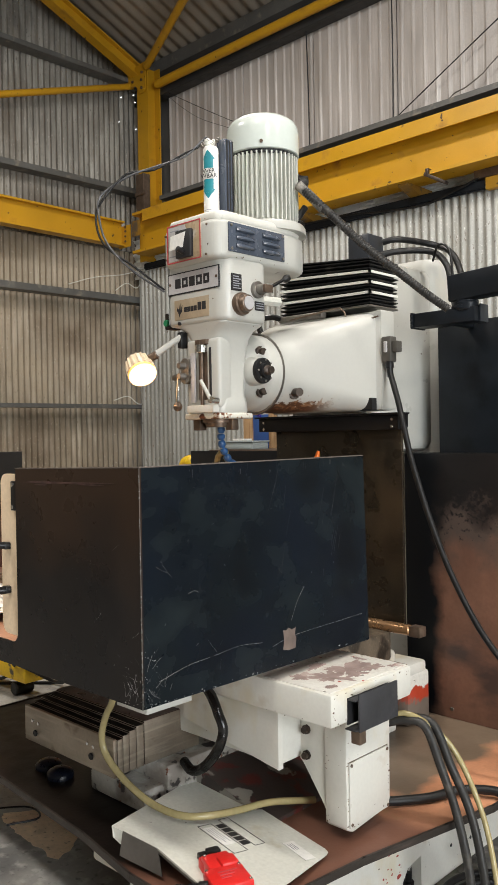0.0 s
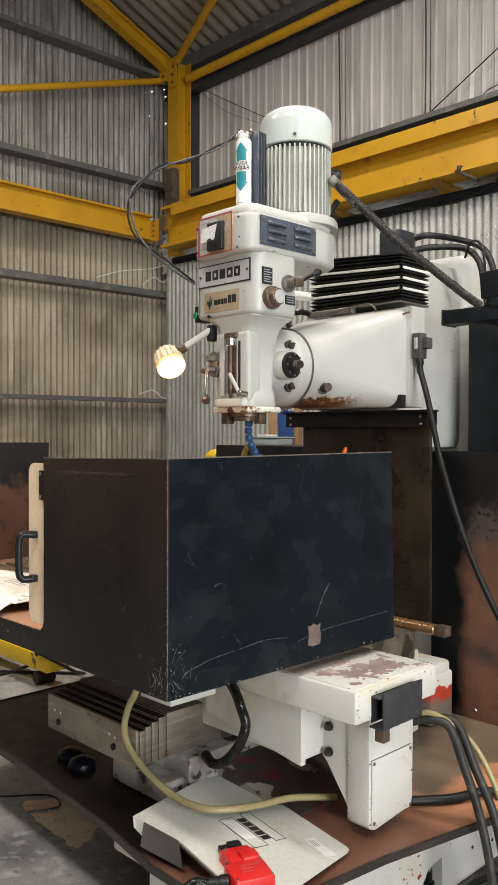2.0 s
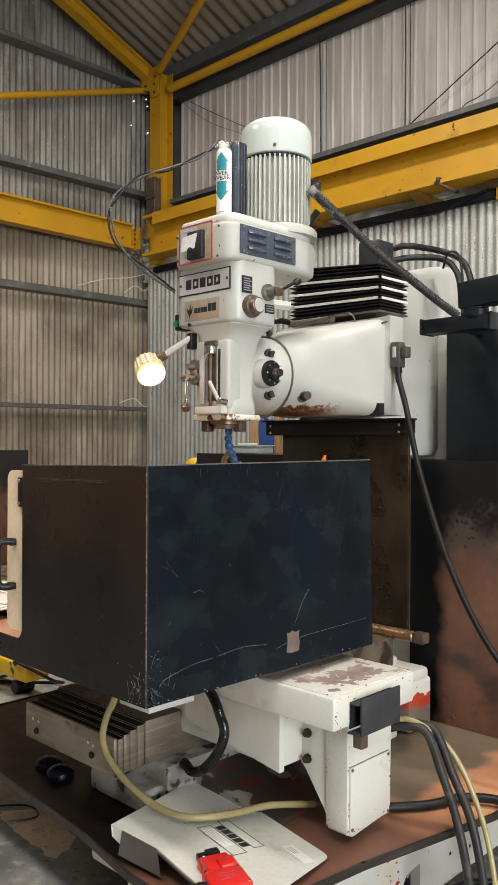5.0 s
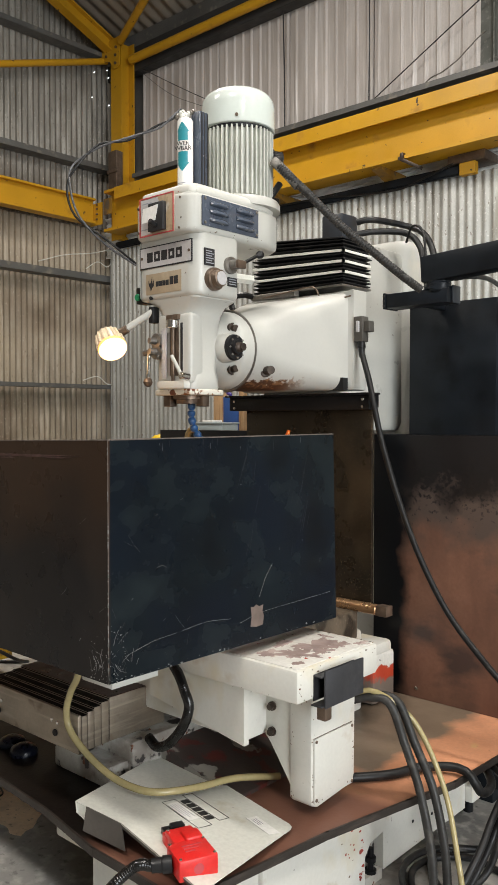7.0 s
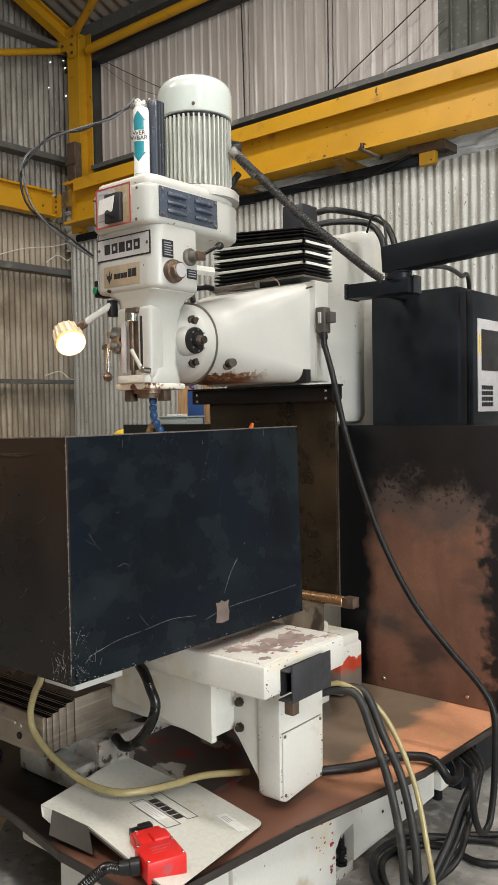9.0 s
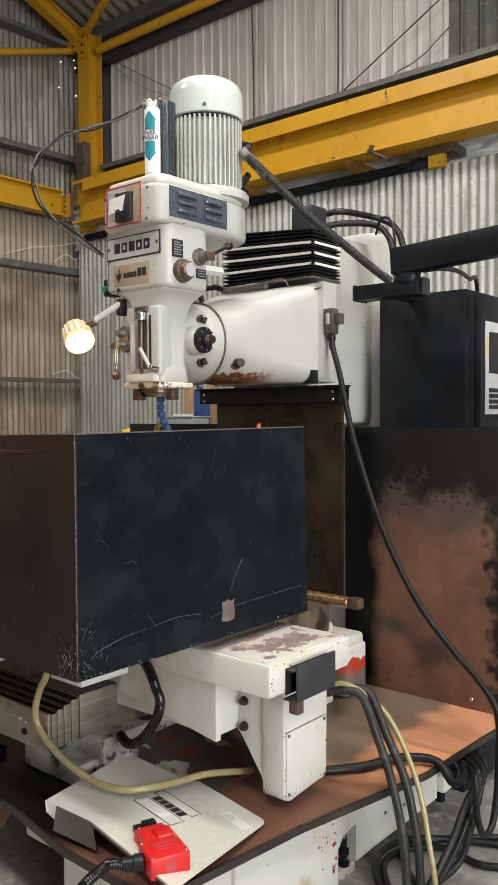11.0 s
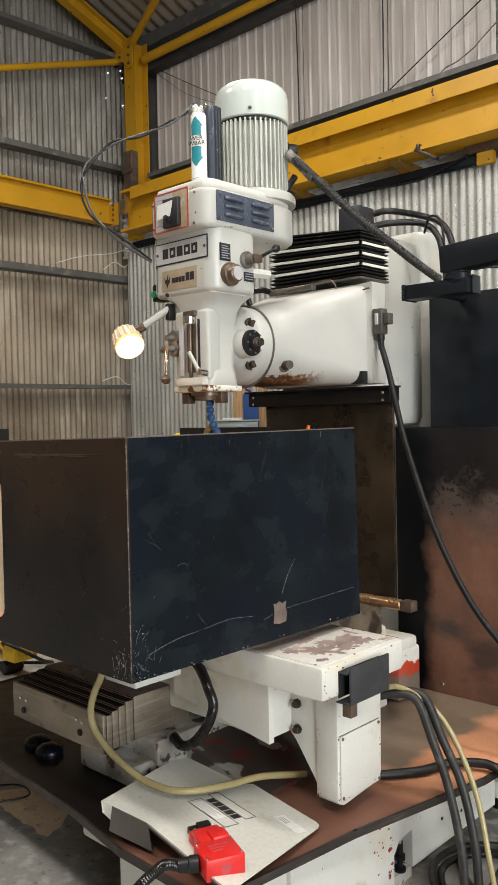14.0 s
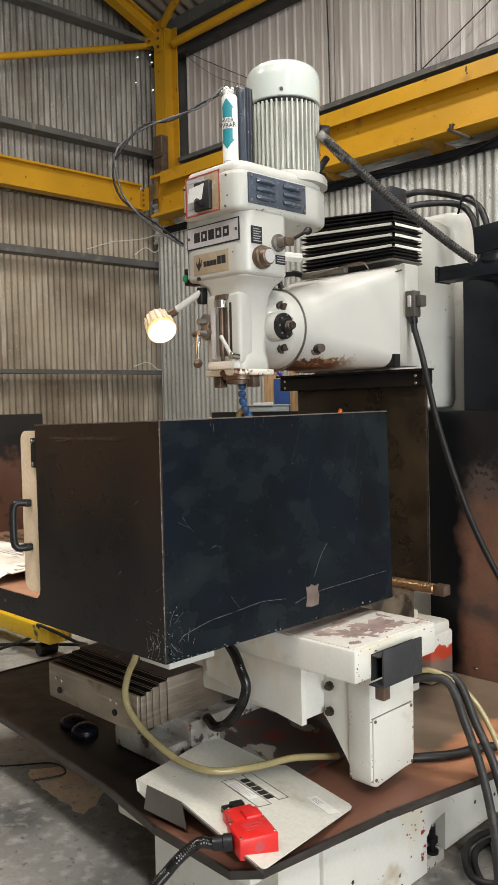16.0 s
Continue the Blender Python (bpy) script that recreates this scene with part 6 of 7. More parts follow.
# sliding doors pushed back behind the front panels
for x0, x1, hx in ((-2.20, -1.62, -2.165), (-3.46, -2.90, -2.935)):
    bm = bmesh.new()
    r = 0.03
    rr = [(x0 + (x1 - x0) / 2 + a, (0.945 + 1.415) / 2 + b) for a, b in round_rect(x1 - x0, 0.47, r, 5)]
    add_rings(bm, [[Vector((x, y, z)) for x, z in rr] for y in (1.215, 1.221)])
    door = part("sliding_door", bm, CREAM, guardbox, "cream painted sliding door", smooth=False)
    sgn = 1 if hx > -2.5 else -1
    handle = part("handle", tube([(hx + 0.012 * sgn, 1.213, 1.205), (hx + 0.004 * sgn, 1.185, 1.207), (hx - 0.003 * sgn, 1.168, 1.198), (hx - 0.004 * sgn, 1.165, 1.14), (hx - 0.003 * sgn, 1.168, 1.085), (hx + 0.004 * sgn, 1.185, 1.075), (hx + 0.012 * sgn, 1.213, 1.077)], 0.011, 12, 0.01), BLACKPL, door, "black grab handle")
    for hz in (1.205, 1.077):
        part("handle_foot", box(hx - 0.004, hx + 0.02, 1.195, 1.214, hz - 0.01, hz + 0.01, 0.003), BLACKPL, handle)
    gx = OX1 - 0.035 if sgn > 0 else OX0 - 0.005
    guide = part("door_guide", box(gx, gx + 0.04, 1.204, 1.213, 1.31, 1.395, 0.002), DARKSTEEL, door)
    for gz in (1.32, 1.385):
        part("screw", rod((gx + 0.012, 1.205, gz), (gx + 0.012, 1.2, gz), 0.006, 10), CHROME, guide)
part("door_stop", box(-2.985, -2.96, 1.205, 1.235, 0.94, 1.41, 0.003), DARKSTEEL, guardbox, "black upright door stop")

table = thing("machine_table", (-2.5, 1.65, 0.8), "brown steel T-slotted machine table in the guard box", "machine table")
for k in range(5):
    y0 = 1.42 + k * 0.1
    part("table_land", box(-3.3, -1.60, y0, y0 + 0.078, 0.905, 0.935, 0.002), TABLESTEEL, table)
part("table_core", box(-3.28, -1.62, 1.43, 1.89, 0.905, 0.915), OILY, table, smooth=False)

bag = thing("document_bag", (-2.75, 1.40, 0.935), "crumpled clear plastic bag with white papers on the table", "document bag")
for k in range(3):
    m = pose(-2.68 - 0.02 * k, 1.41 + 0.01 * k, 0.938 + 0.006 * k, 0, 0, 8 + 5 * k)
    part("paper_sheets", box(-0.20, 0.2, -0.13, 0.13, 0, 0.005, 0.001, m=m), PAPER, bag, smooth=False)
bm = bmesh.new()
n = 26
grid = [[bm.verts.new((-2.98 + 0.50 * i / n, 1.26 + 0.32 * j / n, 0.972 + 0.010 * noise.noise((i * 0.16, j * 0.16, 2)) + 0.005 * noise.noise((i * 0.45, j * 0.4, 7)) - 0.03 * (abs(i / n - 0.5) * 2) ** 4 - 0.025 * (abs(j / n - 0.5) * 2) ** 4 + 0.014 * math.exp(-((i - 5) ** 2) / 20))) for j in range(n + 1)] for i in range(n + 1)]
for i in range(n):
    for j in range(n):
        bm.faces.new((grid[i][j], grid[i + 1][j], grid[i + 1][j + 1], grid[i][j + 1]))
part("plastic_bag", bm, PLASTICBAG, bag, "crumpled cloudy plastic")
for k in range(5):
    part("print_line", box(-2.62, -2.50 + 0.01 * (k % 3), 1.35 + k * 0.018, 1.355 + k * 0.018, 0.990, 0.991), GREYINK, bag, smooth=False)

tag = thing("stock_tag", (-3.10, 1.19, 1.12), "white card stock tag tied on with yellow string", "tag")
tm = axes((-3.085, 1.18, 1.10), Vector((1, 0.05, -0.25)), (0.25, 0, 1))
part("card", prism([(-0.035, -0.055), (0.035, -0.055), (0.035, 0.045), (0.02, 0.06), (-0.02, 0.06), (-0.035, 0.045)], 0, 0.001, m=tm), PAPER, tag, smooth=False)
part("string", tube([(-3.075, 1.182, 1.155), (-3.04, 1.19, 1.165), (-3.0, 1.198, 1.16)], 0.005, 6), SAFETYYELLOW, tag)
text_part("tag_lettering", "F3504", 0.026, tm @ pose(0.008, -0.005, 0.0014, 0, 0, -90), INK, tag)
text_part("tag_heading", "STOCK/LOT No", 0.012, tm @ pose(0.026, -0.005, 0.0014, 0, 0, -90), GREYINK, tag)
for x0, x1, y0, y1 in ((-0.014, -0.0125, -0.045, 0.035), (0.0185, 0.02, -0.045, 0.035), (-0.014, 0.02, -0.0465, -0.045), (-0.014, 0.02, 0.035, 0.0365)):
    part("printed_frame", box(x0, x1, y0, y1, 0.001, 0.0013, m=tm), INK, tag, smooth=False)

# ---- loose things on the pan ----
cover_sheet = thing("loose_cover_panel", (-1.62, 1.52, 0.36), "loose grey painted sheet metal cover lying on the pan", "machine cover")
L, Tp, R, B = Vector((-1.83, 1.325, 0.445)), Vector((-1.985, 1.81, 0.40)), Vector((-1.384, 1.728, 0.372)), Vector((-1.296, 1.283, 0.417))
M = Vector((-1.656, 1.344, 0.432))
bm = bmesh.new()
nrm = (R - L).cross(Tp - L).normalized()
if nrm.z < 0:
    nrm = -nrm


def corner(c, a, b, r=0.018):
    c, a, b = Vector(c), Vector(a), Vector(b)
    return [c + (a - c).normalized() * r, c + (a - c).normalized() * r * 0.3 + (b - c).normalized() * r * 0.3, c + (b - c).normalized() * r]


loop = [L, M, *corner(B, M, R, 0.02), *corner(R, B, Tp, 0.02), *corner(Tp, R, L, 0.02)]
add_rings(bm, [[p - nrm * 0.002 for p in loop], loop])
sheet = part("panel_face", bm, GREYSHEET, cover_sheet, smooth=False)
down = Vector((0.03, -0.012, -0.058))
bm = bmesh.new()
inn = (Tp - L).normalized() * 0.003
N_ = Vector((-1.786, 1.329, 0.442))
add_rings(bm, [[N_, M, M + down, N_ + Vector((0.0, -0.012, -0.062))], [N_ + inn, M + inn, M + inn + down, N_ + inn + Vector((0.0, -0.012, -0.062))]])
part("bent_flange", bm, FLANGESHADE, sheet, smooth=False)
bm = bmesh.new()
add_rings(bm, [[L, N_, N_ + Vector((0, 0, -0.042)), L + Vector((0.004, 0, -0.03))], [L + inn, N_ + inn, N_ + inn + Vector((0, 0, -0.042)), L + inn + Vector((0.004, 0, -0.03))]])
part("end_return", bm, GREYSHEET, sheet, smooth=False)
bm = bmesh.new()
add_rings(bm, [[M, B, B + Vector((0, 0, -0.008)), M + Vector((0, 0, -0.01))], [M + inn, B + inn, B + inn + Vector((0, 0, -0.008)), M + inn + Vector((0, 0, -0.01))]])
part("front_flange", bm, FLANGESHADE, sheet, smooth=False)
bm = bmesh.new()
add_rings(bm, [[L, Tp, Tp + Vector((0, 0, -0.03)), L + down * 0.45], [L + Vector((0.003, 0, 0)), Tp + Vector((0.003, 0, 0)), Tp + Vector((0.003, 0, -0.03)), L + down * 0.45 + Vector((0.003, 0, 0))]])
part("back_flange", bm, GREYSHEET, sheet, smooth=False)
sm = axes((L + R) / 2 + nrm * 0.0008, R - Tp, (Tp - L))
inv = sm.inverted()


def on_sheet(p):
    q = inv @ Vector(p)
    return q.x, q.y


lx0, ly0 = on_sheet((-1.612, 1.575, 0.40))
lm = sm @ pose(lx0, ly0, 0, 0, 0, 0) @ Matrix.Diagonal((1.15, 1.15, 1, 1))
for x0, x1, y0, y1 in ((-0.075, 0.075, 0.012, 0.0132), (-0.075, 0.075, 0.042, 0.0432), (-0.075, -0.0738, 0.012, 0.042), (0.0738, 0.075, 0.012, 0.042), (-0.065, 0.085, -0.058, -0.0568), (-0.065, 0.085, -0.018, -0.0168), (-0.065, -0.0638, -0.058, -0.018), (0.0838, 0.085, -0.058, -0.018)):
    part("printed_line", box(x0, x1, y0, y1, 0, 0.0006, m=lm), INK, sheet, smooth=False)
for k in range(5):
    x0 = -0.052 + k * 0.0235
    part("mark_bar", box(x0, x0 + 0.0185, -0.012, 0.010, 0.0, 0.0008, m=lm), INK, sheet, smooth=False)
part("data_label", box(-0.05, 0.045, -0.054, -0.022, 0, 0.0008, m=lm), PAPER, sheet, smooth=False)
for k in range(4):
    part("print_line", box(-0.042, 0.02 + 0.012 * (k % 2), -0.049 + k * 0.0065, -0.0475 + k * 0.0065, 0.0008, 0.0012, m=lm), GREYINK, sheet, smooth=False)
lx1, ly1 = on_sheet((-1.437, 1.658, 0.385))
lm2 = sm @ pose(lx1, ly1, 0, 0, 0, -4)
part("paper_label", box(-0.052, 0.052, -0.018, 0.018, 0, 0.0008, m=lm2), PAPER, sheet, smooth=False)
for k in range(3):
    part("print_line", box(-0.04, -0.005, -0.01 + k * 0.007, -0.008 + k * 0.007, 0.0008, 0.0012, m=lm2), GREYINK, sheet, smooth=False)

# red safety switch with its conduit
switch = thing("safety_switch", (-1.42, 1.37, 0.40), "red plastic safety interlock switch with black conduit", "safety switch")
um = axes((-1.425, 1.362, 0.405), Vector((0.20, -0.085, 0.0)), Vector((0.075, 0.19, 0)))
part("switch_head", box(-0.085, -0.01, -0.03, 0.042, 0.0, 0.05, 0.005, m=um), RED, switch)
part("head_step", box(-0.098, -0.06, -0.032, 0.03, 0.0, 0.04, 0.004, m=um), RED, switch)
part("head_top", box(-0.055, -0.008, 0.0, 0.046, 0.0, 0.058, 0.006, m=um), RED, switch)
body = part("switch_body", box(-0.012, 0.078, -0.05, 0.05, 0.0, 0.052, 0.005, m=um), RED, switch)
part("knockout", rod(um @ Vector((0.078, 0.0, 0.026)), um @ Vector((0.0785, 0.0, 0.026)), 0.013, 18), REDLINE, body)
for sx, sy in ((-0.005, -0.043), (0.07, -0.043), (0.07, 0.043), (-0.005, 0.043), (-0.075, -0.022)):
    part("screw", rod(um @ Vector((sx, sy, 0.05)), um @ Vector((sx, sy, 0.0545)), 0.004, 8), CHROME, body)
for k in range(3):
    part("raised_print", box(0.012 + 0.013 * k, 0.017 + 0.013 * k, -0.02, 0.03 - 0.012 * k, 0.052, 0.0526, m=um), REDLINE, body, smooth=False)
part("actuator", box(-0.142, -0.098, -0.02, 0.038, 0.006, 0.03, 0.003, m=um), BLACKPL, switch, "black actuator tongue")
part("actuator_tip", box(-0.135, -0.11, 0.0, 0.036, 0.028, 0.04, 0.003, m=um), BLACKPL, switch)
g0 = um @ Vector((0.03, -0.05, 0.025))
g1 = um @ Vector((0.012, -0.095, 0.022))
part("gland", lathe(g0, g1, ((0, 0.021), (0.45, 0.021), (0.5, 0.018), (1, 0.017)), 10), BLACKPL, switch)
part("conduit", tube([g1, um @ Vector((-0.005, -0.13, 0.02)), (-1.52, 1.19, 0.37), (-1.58, 1.14, 0.25), (-1.60, 1.12, 0.02)], 0.0135, 14, rib=0.05, pitch=0.006), GLOSSRUBBER, switch, "ribbed black conduit")

# ---- hoses and cables ----
solo("coolant_hose", tube([(-1.912, 1.42, 0.87), (-1.942, 1.42, 0.749), (-1.983, 1.425, 0.694), (-2.016, 1.43, 0.627), (-2.014, 1.435, 0.575), (-1.974, 1.44, 0.534), (-1.912, 1.455, 0.488), (-1.826, 1.474, 0.452), (-1.73, 1.498, 0.443), (-1.683, 1.566, 0.436), (-1.658, 1.659, 0.428), (-1.639, 1.765, 0.42), (-1.579, 1.899, 0.4)], 0.0105, 12), PALE_HOSE, "yellowed clear coolant hose drooping from the guard box", "hose")
solo("ribbed_conduit", tube([(-1.84, 1.69, 0.75), (-1.773, 1.66, 0.729), (-1.738, 1.65, 0.692), (-1.718, 1.65, 0.645), (-1.745, 1.65, 0.58), (-1.81, 1.655, 0.512), (-1.87, 1.66, 0.484), (-1.93, 1.68, 0.49)], 0.015, 16, rib=0.035, pitch=0.0055), GLOSSRUBBER, "ribbed black conduit looping under the guard box", "conduit")
for dx, dy, r_ in ((0.0, 0.0, 0.0145), (0.027, 0.032, 0.0145)):
    solo("motor_conduit", tube([(-1.42, 2.03 + dy, 0.635), (-1.36, 2.06 + dy, 0.652), (-1.30 + dx * 0.3, 2.08 + dy, 0.64), (-1.255 + dx * 0.5, 2.09 + dy, 0.53), (-1.21 + dx, 2.10 + dy, 0.40), (-1.165 + dx, 2.09 + dy, 0.24), (-1.14 + dx, 2.08 + dy, 0.06), (-1.10 + dx, 2.10 + dy, 0.016), (-0.9 + dx, 2.2 + dy, 0.016)], r_ * 0.9, 16, rib=0.035, pitch=0.008), DUSTYRUBBER, "ribbed black conduit hanging over the pan edge", "conduit", "conduits from the axis motor")
solo("lubrication_hose", tube([(-1.41, 2.03, 0.66), (-1.34, 2.07, 0.67), (-1.25, 2.14, 0.58), (-1.155, 2.15, 0.40), (-1.09, 2.12, 0.2), (-1.04, 2.10, 0.02), (-0.95, 2.1, 0.012)], 0.0085, 10), PALE_HOSE, "yellowed clear hose hanging over the pan edge", "hose")
solo("pan_cable", tube([(-1.46, 2.06, 0.376), (-1.42, 2.103, 0.376), (-1.353, 2.194, 0.377), (-1.307, 2.29, 0.382), (-1.217, 2.347, 0.386), (-1.168, 2.345, 0.372), (-1.150, 2.369, 0.323), (-1.15, 2.42, 0.305), (-1.17, 2.49, 0.31), (-1.26, 2.60, 0.325)], 0.0145, 12), RUBBER, "thick black cable lying across the pan", "cable")
solo("head_cable", tube([(-1.682, 2.492, 1.73), (-1.64, 2.475, 1.63), (-1.606, 2.46, 1.53), (-1.572, 2.46, 1.40), (-1.505, 2.465, 1.20), (-1.428, 2.47, 1.02), (-1.325, 2.48, 0.84), (-1.203, 2.485, 0.705), (-1.11, 2.49, 0.615), (-1.058, 2.50, 0.53), (-1.052, 2.50, 0.40), (-1.058, 2.50, 0.26), (-1.062, 2.47, 0.165), (-1.062, 2.41, 0.165), (-1.062, 2.36, 0.25), (-1.066, 2.36, 0.36), (-1.13, 2.50, 0.325), (-1.26, 2.62, 0.32)], 0.0108, 12), RUBBER, "long black cable hanging from the headstock", "cable")
for pts in (
    [(-1.22, 2.62, 0.325), (-1.12, 2.50, 0.31), (-1.10, 2.40, 0.29), (-1.10, 2.34, 0.25), (-1.10, 2.27, 0.19), (-1.12, 2.18, 0.10), (-1.16, 2.13, 0.02), (-1.28, 2.20, 0.014), (-1.36, 2.32, 0.014), (-1.34, 2.44, 0.014), (-1.24, 2.52, 0.014), (-1.10, 2.50, 0.014), (-0.95, 2.62, 0.014)],
    [(-1.24, 2.66, 0.325), (-1.12, 2.52, 0.32), (-1.10, 2.46, 0.30), (-1.10, 2.40, 0.24), (-1.12, 2.33, 0.13), (-1.16, 2.26, 0.03), (-1.25, 2.29, 0.016), (-1.35, 2.43, 0.016), (-1.28, 2.56, 0.016), (-1.10, 2.72, 0.016), (-0.85, 2.86, 0.016)],
    [(-1.26, 2.70, 0.325), (-1.13, 2.56, 0.32), (-1.11, 2.50, 0.28), (-1.115, 2.44, 0.17), (-1.14, 2.38, 0.05), (-1.20, 2.22, 0.018), (-1.28, 2.16, 0.03), (-1.38, 2.30, 0.03), (-1.36, 2.46, 0.03), (-1.22, 2.60, 0.016), (-0.9, 2.74, 0.016)],
):
    solo("floor_cable", tube(pts, 0.0115, 10), RUBBER, "thick black cable coiled on the concrete floor", "cable", "cables on the floor")
solo("motor_cable", tube([(MX + 0.10, MY + 0.11, 2.427), (-1.83, 2.19, 2.375), (-1.738, 2.235, 2.272), (-1.655, 2.305, 2.165), (-1.565, 2.375, 2.070), (-1.485, 2.44, 1.985), (-1.44, 2.49, 1.938)], 0.0145, 14, rib=0.07, pitch=0.0095), DUSTYRUBBER, "thick ribbed black conduit from the motor", "conduit")
solo("cable_sleeve", tube([(-1.845, 2.183, 2.39), (-1.80, 2.203, 2.34), (-1.765, 2.22, 2.295)], 0.0172, 14), SLEEVE, "smooth scuffed grey sleeve on the conduit", "sleeve")
for k in range(2):
    q = 0.009 * (1 if k else -1)
    solo("air_hose", tube([(-1.998, 1.888, 2.525), (-2.016, 1.867, 2.495 + q * 0.5), (-2.05, 1.837, 2.466 - q * 0.6), (-2.128, 1.767, 2.424 + q * 0.5), (-2.20, 1.704, 2.402 - q * 0.6), (-2.262 - q, 1.648, 2.332 + q * 0.6), (-2.276 + q, 1.636, 2.266), (-2.256 + q, 1.654, 2.172), (-2.187 - q * 0.6, 1.715, 2.088 - q * 0.6), (-2.125, 1.80, 2.016 - 0.006 * k)], 0.0038, 8), HOSEGREY if k else RUBBER, "thin grey air hose looping beside the head", "hose", "air hoses of the drawbar")
bm = bmesh.new()
pts = smooth_path([(-1.99, 1.93, 1.575), (-1.995, 1.93, 1.50), (-1.985, 1.94, 1.45), (-1.955, 1.96, 1.41), (-1.90, 2.0, 1.385), (-1.85, 2.02, 1.36)], 0.02)
for a, b in zip(pts, pts[1:]):
    add_lathe(bm, a, b, ((0, 0.0085), (0.25, 0.0135), (0.6, 0.0135), (0.95, 0.0085)), 12)
solo("jointed_coolant_hose", bm, BLUEHOSE, "blue jointed plastic coolant hose under the spindle", "coolant hose")
solo("coolant_spout", tube([(-2.05, 1.98, 1.36), (-2.06, 1.97, 1.42), (-2.03, 1.96, 1.455), (-2.0, 1.96, 1.455)], 0.011, 10), PALE_HOSE, "short beige hose bend under the spindle", "hose")
nozzle = thing("nozzle", (-1.98, 2.40, 1.35), "orange nozzle on a blue jointed hose", "nozzle")
part("tip", lathe((-1.972, 2.40, 1.39), (-1.955, 2.405, 1.452), ((0, 0.016), (0.5, 0.011), (1, 0.006)), 12), ORANGEPL, nozzle)
part("joint", lathe((-2.0, 2.39, 1.335), (-1.972, 2.40, 1.39), ((0, 0.012), (0.5, 0.016), (1, 0.013)), 12), BLUEHOSE, nozzle)

# ---- control cabinet and boom ----
cab = thing("control_cabinet", (-1.55, 3.2, 0), "dark grey steel electrical control cabinet", "electrical cabinet")
part("carcass", box(-1.765, -1.385, 2.96, 3.55, 0.0, 1.962, 0.004), CABMAT, cab)
part("door_gap", box(-1.387, -1.362, 2.985, 3.53, 0.05, 1.94), INK, cab, smooth=False)
cdoor = part("door", box(-1.362, -1.335, 2.985, 3.55, 0.05, 1.945, 0.006), CABMAT, cab)
pnl = part("control_panel", box(-1.335, -1.33, 3.02, 3.30, 1.48, 1.84, 0.002), SILVERPLATE, cdoor, "pale control panel")
part("screen", box(-1.3305, -1.328, 3.05, 3.27, 1.64, 1.80, 0.002), INK, pnl)
for k in range(5):
    for j in range(4):
        part("key", box(-1.33, -1.327, 3.05 + k * 0.022, 3.065 + k * 0.022, 1.50 + j * 0.022, 1.516 + j * 0.022), INK, pnl, smooth=False)
part("warning_strip", box(-1.33, -1.3285, 3.028, 3.04, 1.70, 1.78), SAFETYYELLOW, pnl, smooth=False)
part("hinge", box(-1.775, -1.764, 3.0, 3.03, 1.74, 1.84, 0.003), DULLSTEEL, cab)
boom = thing("pendant_boom", (-1.55, 2.75, 1.9), "black steel pendant boom bracketed to the column", "boom")
part("bracket", box(-1.632, -1.385, 2.57, 2.65, 1.900, 1.952, 0.004), CABMAT, boom)
part("bracket_end", box(-1.643, -1.632, 2.565, 2.655, 1.897, 1.955, 0.003), CABMAT, boom)
part("bracket_strut", box(-1.632, -1.60, 2.651, 2.958, 1.93, 1.95, 0.003), CABMAT, boom)
part("pivot", rod((-1.43, 2.60, 1.94), (-1.43, 2.60, 1.975), 0.04, 20), CABMAT, boom)
part("pivot_collar", lathe((-1.44, 2.61, 1.951), (-1.44, 2.61, 1.979), ((0, 0.052), (0.3, 0.052), (0.36, 0.045), (1, 0.045)), 24), CABMAT, boom)
part("side_plate", box(-1.384, -1.377, 2.60, 2.655, 1.90, 1.962, 0.002), SERVOGREY, boom)
bm = box(-0.0, 0.95, -0.035, 0.035, 0, 0.093, 0.005)
bmesh.ops.transform(bm, matrix=axes((-1.485, 2.60, 1.976), Vector((1.0, 0.0, 0.06)), (0, 1, 0)), verts=bm.verts)
part("arm", bm, CABMAT, boom)
for bz in (1.908, 1.926, 1.944):
    part("bolt", rod((-1.637, 2.566, bz), (-1.637, 2.563, bz), 0.005, 8), INK, boom)
servo = thing("axis_servo", (-1.98, 2.8, 2.2), "dark grey servo motor on top of the column", "servo motor")
part("servo_body", box(-2.05, -1.945, 2.735, 2.845, 2.20, 2.335, 0.008), SERVOGREY, servo)
part("servo_flange", box(-2.07, -1.905, 2.715, 2.875, 2.197, 2.215, 0.004), DARKSTEEL, servo)
for k, pts in enumerate(([(-1.92, 2.80, 2.30), (-1.87, 2.84, 2.31), (-1.80, 3.0, 2.30), (-1.70, 2.98, 2.24), (-1.64, 2.95, 2.12), (-1.60, 2.9, 2.0)], [(-1.92, 2.78, 2.245), (-1.86, 2.84, 2.26), (-1.78, 2.95, 2.26), (-1.70, 2.93, 2.19), (-1.66, 2.9, 2.08), (-1.62, 2.86, 1.98)], [(-1.77, 2.94, 2.22), (-1.72, 2.9, 2.27), (-1.66, 2.88, 2.24), (-1.63, 2.86, 2.1)])):
    solo("servo_cable", tube(pts, 0.013 if k < 2 else 0.005, 10), RUBBER, "black cable arching off the servo motor", "cable", "cables of the servo motor")
solo("boom_cable", tube([(-1.45, 2.75, 2.012), (-1.49, 2.95, 2.049), (-1.54, 3.2, 2.079), (-1.613, 3.48, 2.088), (-1.683, 3.72, 2.071), (-1.703, 3.78, 1.5), (-1.703, 3.78, 0.02)], 0.010, 10), RUBBER, "black cable looping behind the boom", "cable")

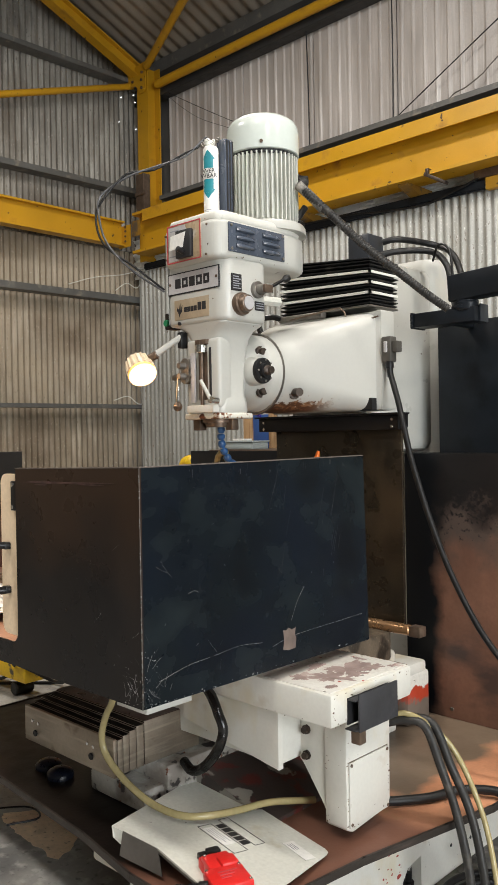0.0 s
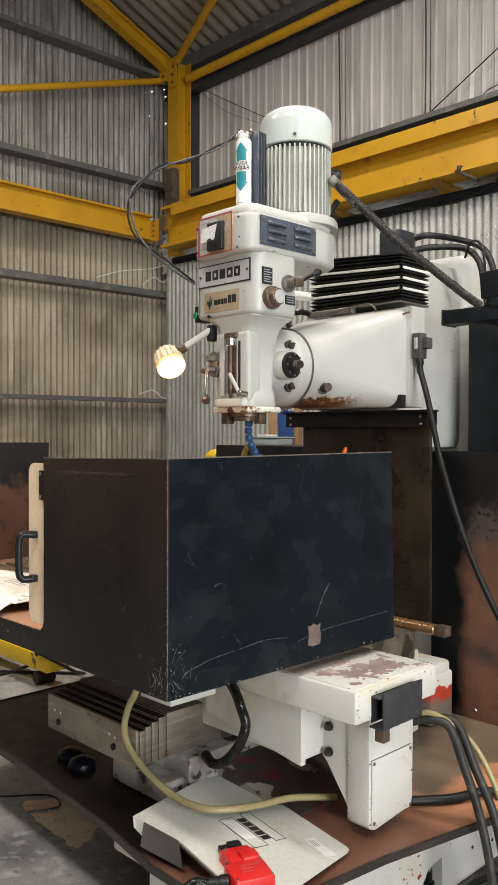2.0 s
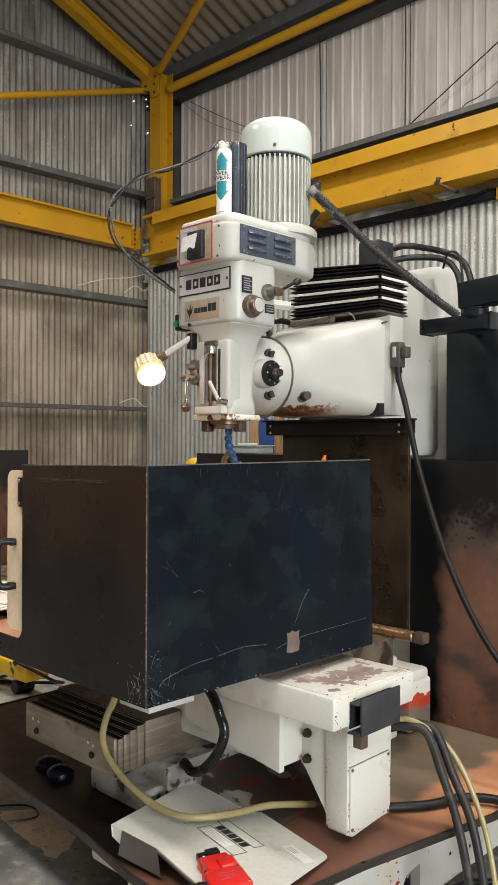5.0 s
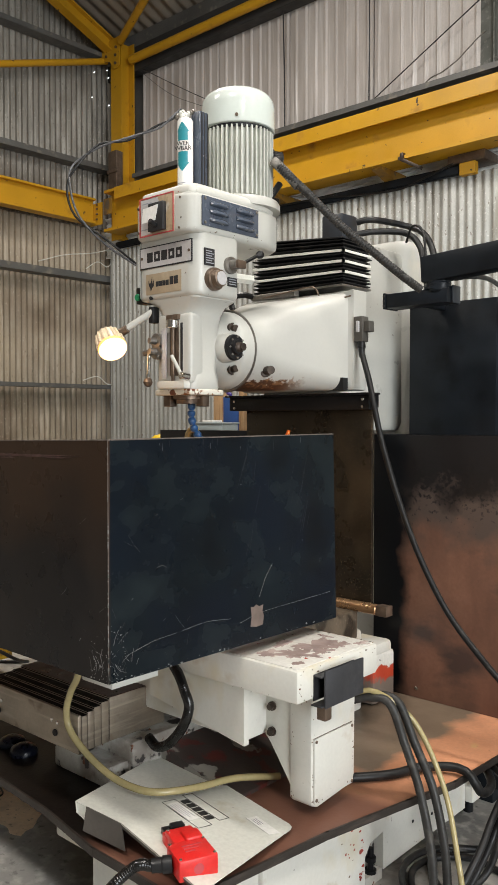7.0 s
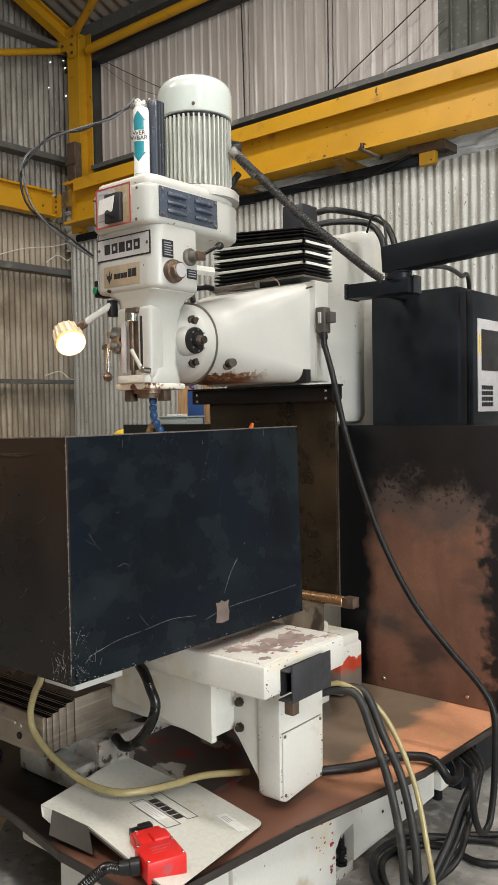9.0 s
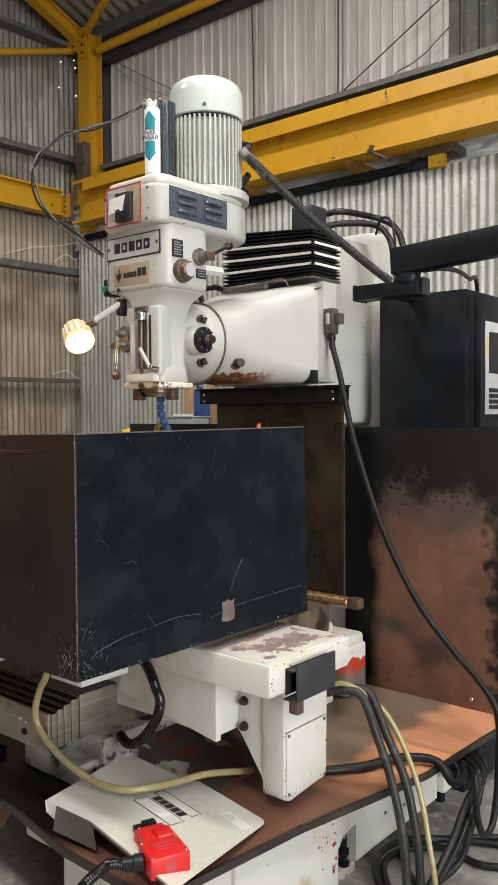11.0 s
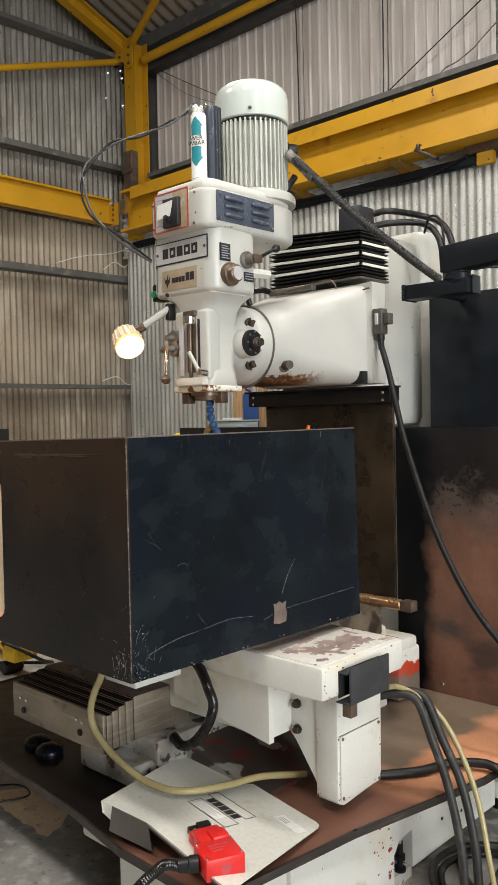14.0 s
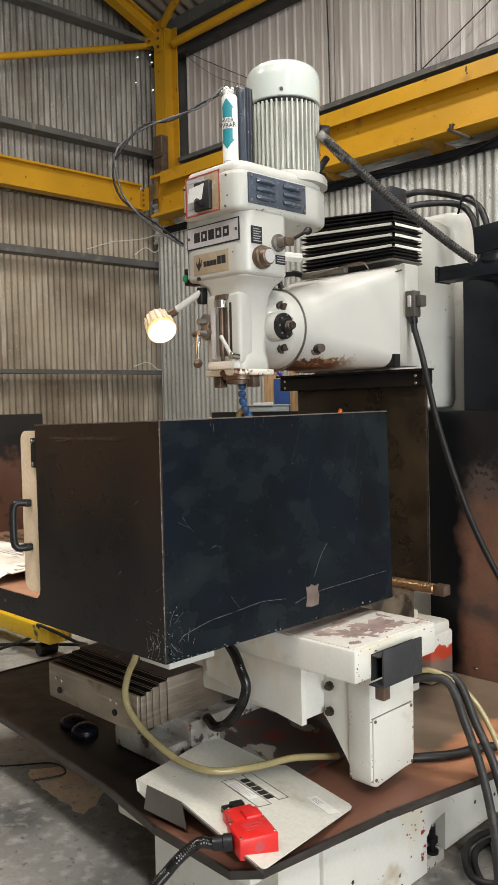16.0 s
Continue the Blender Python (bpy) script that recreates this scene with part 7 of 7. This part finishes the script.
# ---- things on the floor behind the machine ----
vac = thing("drum_vacuum", (-3.82, 3.05, 0), "orange drum vacuum cleaner with a navy ribbed hose", "vacuum cleaner")
part("drum", lathe((-3.82, 3.05, 0.12), (-3.82, 3.05, 0.98), ((0, 0.19), (0.03, 0.20), (0.95, 0.20), (1, 0.205)), 32), ORANGE, vac)
part("rim", lathe((-3.82, 3.05, 0.975), (-3.82, 3.05, 1.0), ((0, 0.215), (0.5, 0.22), (1, 0.21)), 32), ORANGE, vac)
part("lid", lathe((-3.82, 3.05, 1.0), (-3.82, 3.05, 1.10), ((0, 0.20), (0.3, 0.16), (0.35, 0.11), (0.9, 0.10), (1, 0.08)), 28), ORANGE, vac)
for a in (-60, 60, 180):
    c = (-3.82 + 0.215 * math.cos(radians(a)), 3.05 + 0.215 * math.sin(radians(a)))
    part("latch", box(c[0] - 0.012, c[0] + 0.012, c[1] - 0.012, c[1] + 0.012, 0.84, 1.0, 0.004), DULLSTEEL, vac)
part("hose", tube([(-3.72, 2.86, 0.80), (-3.66, 2.80, 0.95), (-3.72, 2.84, 1.14), (-3.88, 2.84, 1.20), (-4.0, 2.86, 1.15), (-4.05, 2.88, 1.0), (-4.08, 2.9, 0.7)], 0.026, 12, rib=0.08, pitch=0.014), NAVYHOSE, vac, "navy ribbed hose")
for a in (30, 150, 270):
    c = (-3.82 + 0.15 * math.cos(radians(a)), 3.05 + 0.15 * math.sin(radians(a)))
    part("castor", rod((c[0] - 0.015, c[1], 0.05), (c[0] + 0.015, c[1], 0.05), 0.05, 16), RUBBER, vac)
    part("castor_fork", box(c[0] - 0.02, c[0] + 0.02, c[1] - 0.015, c[1] + 0.015, 0.05, 0.125, 0.003), DULLSTEEL, vac)
solo("extraction_hose", tube([(-3.72, 3.30, 0.0), (-3.74, 3.3, 0.7), (-3.72, 3.28, 1.2), (-3.66, 3.24, 1.32), (-3.58, 3.2, 1.36), (-3.5, 3.2, 1.35)], 0.045, 14, rib=0.05, pitch=0.02), SAFETYYELLOW, "yellow flexible hose standing behind the vacuum", "hose")

jack = thing("pallet_truck", (-4.8, 2.8, 0), "scuffed yellow hydraulic truck frame on the floor", "truck")
for yy in (2.45, 3.05):
    part("fork", box(-5.6, -4.2, yy, yy + 0.16, 0.10, 0.20, 0.012), SAFETYYELLOW, jack)
part("crosshead", box(-5.75, -5.45, 2.40, 3.26, 0.10, 0.55, 0.02), SAFETYYELLOW, jack)
part("mast_plate", box(-5.5, -5.2, 2.6, 3.05, 0.45, 0.60, 0.015), SAFETYYELLOW, jack)
for yy in (2.47, 3.09):
    part("roller", rod((-4.36, yy, 0.04), (-4.36, yy + 0.12, 0.04), 0.04, 20), RUBBER, jack)
    part("steer_wheel", rod((-5.6, yy + 0.02, 0.10), (-5.6, yy + 0.10, 0.10), 0.10, 24), RUBBER, jack)
part("ram", rod((-5.35, 2.82, 0.2), (-5.35, 2.82, 0.9), 0.04, 20), DARKSTEEL, jack)
solo("floor_hose", tube([(-4.6, 2.3, 0.02), (-4.4, 2.5, 0.12), (-4.25, 2.42, 0.22), (-4.15, 2.6, 0.10), (-4.35, 2.75, 0.014), (-4.8, 2.35, 0.014)], 0.01, 8), RUBBER, "thin dark hose curled on the floor", "hose")
solo("floor_wire", tube([(-3.35, 1.40, 0.006), (-3.12, 1.58, 0.006), (-2.98, 1.74, 0.006), (-2.86, 1.72, 0.006), (-2.90, 1.60, 0.006)], 0.004, 6), RUBBER, "thin dark wire curled on the floor", "wire")
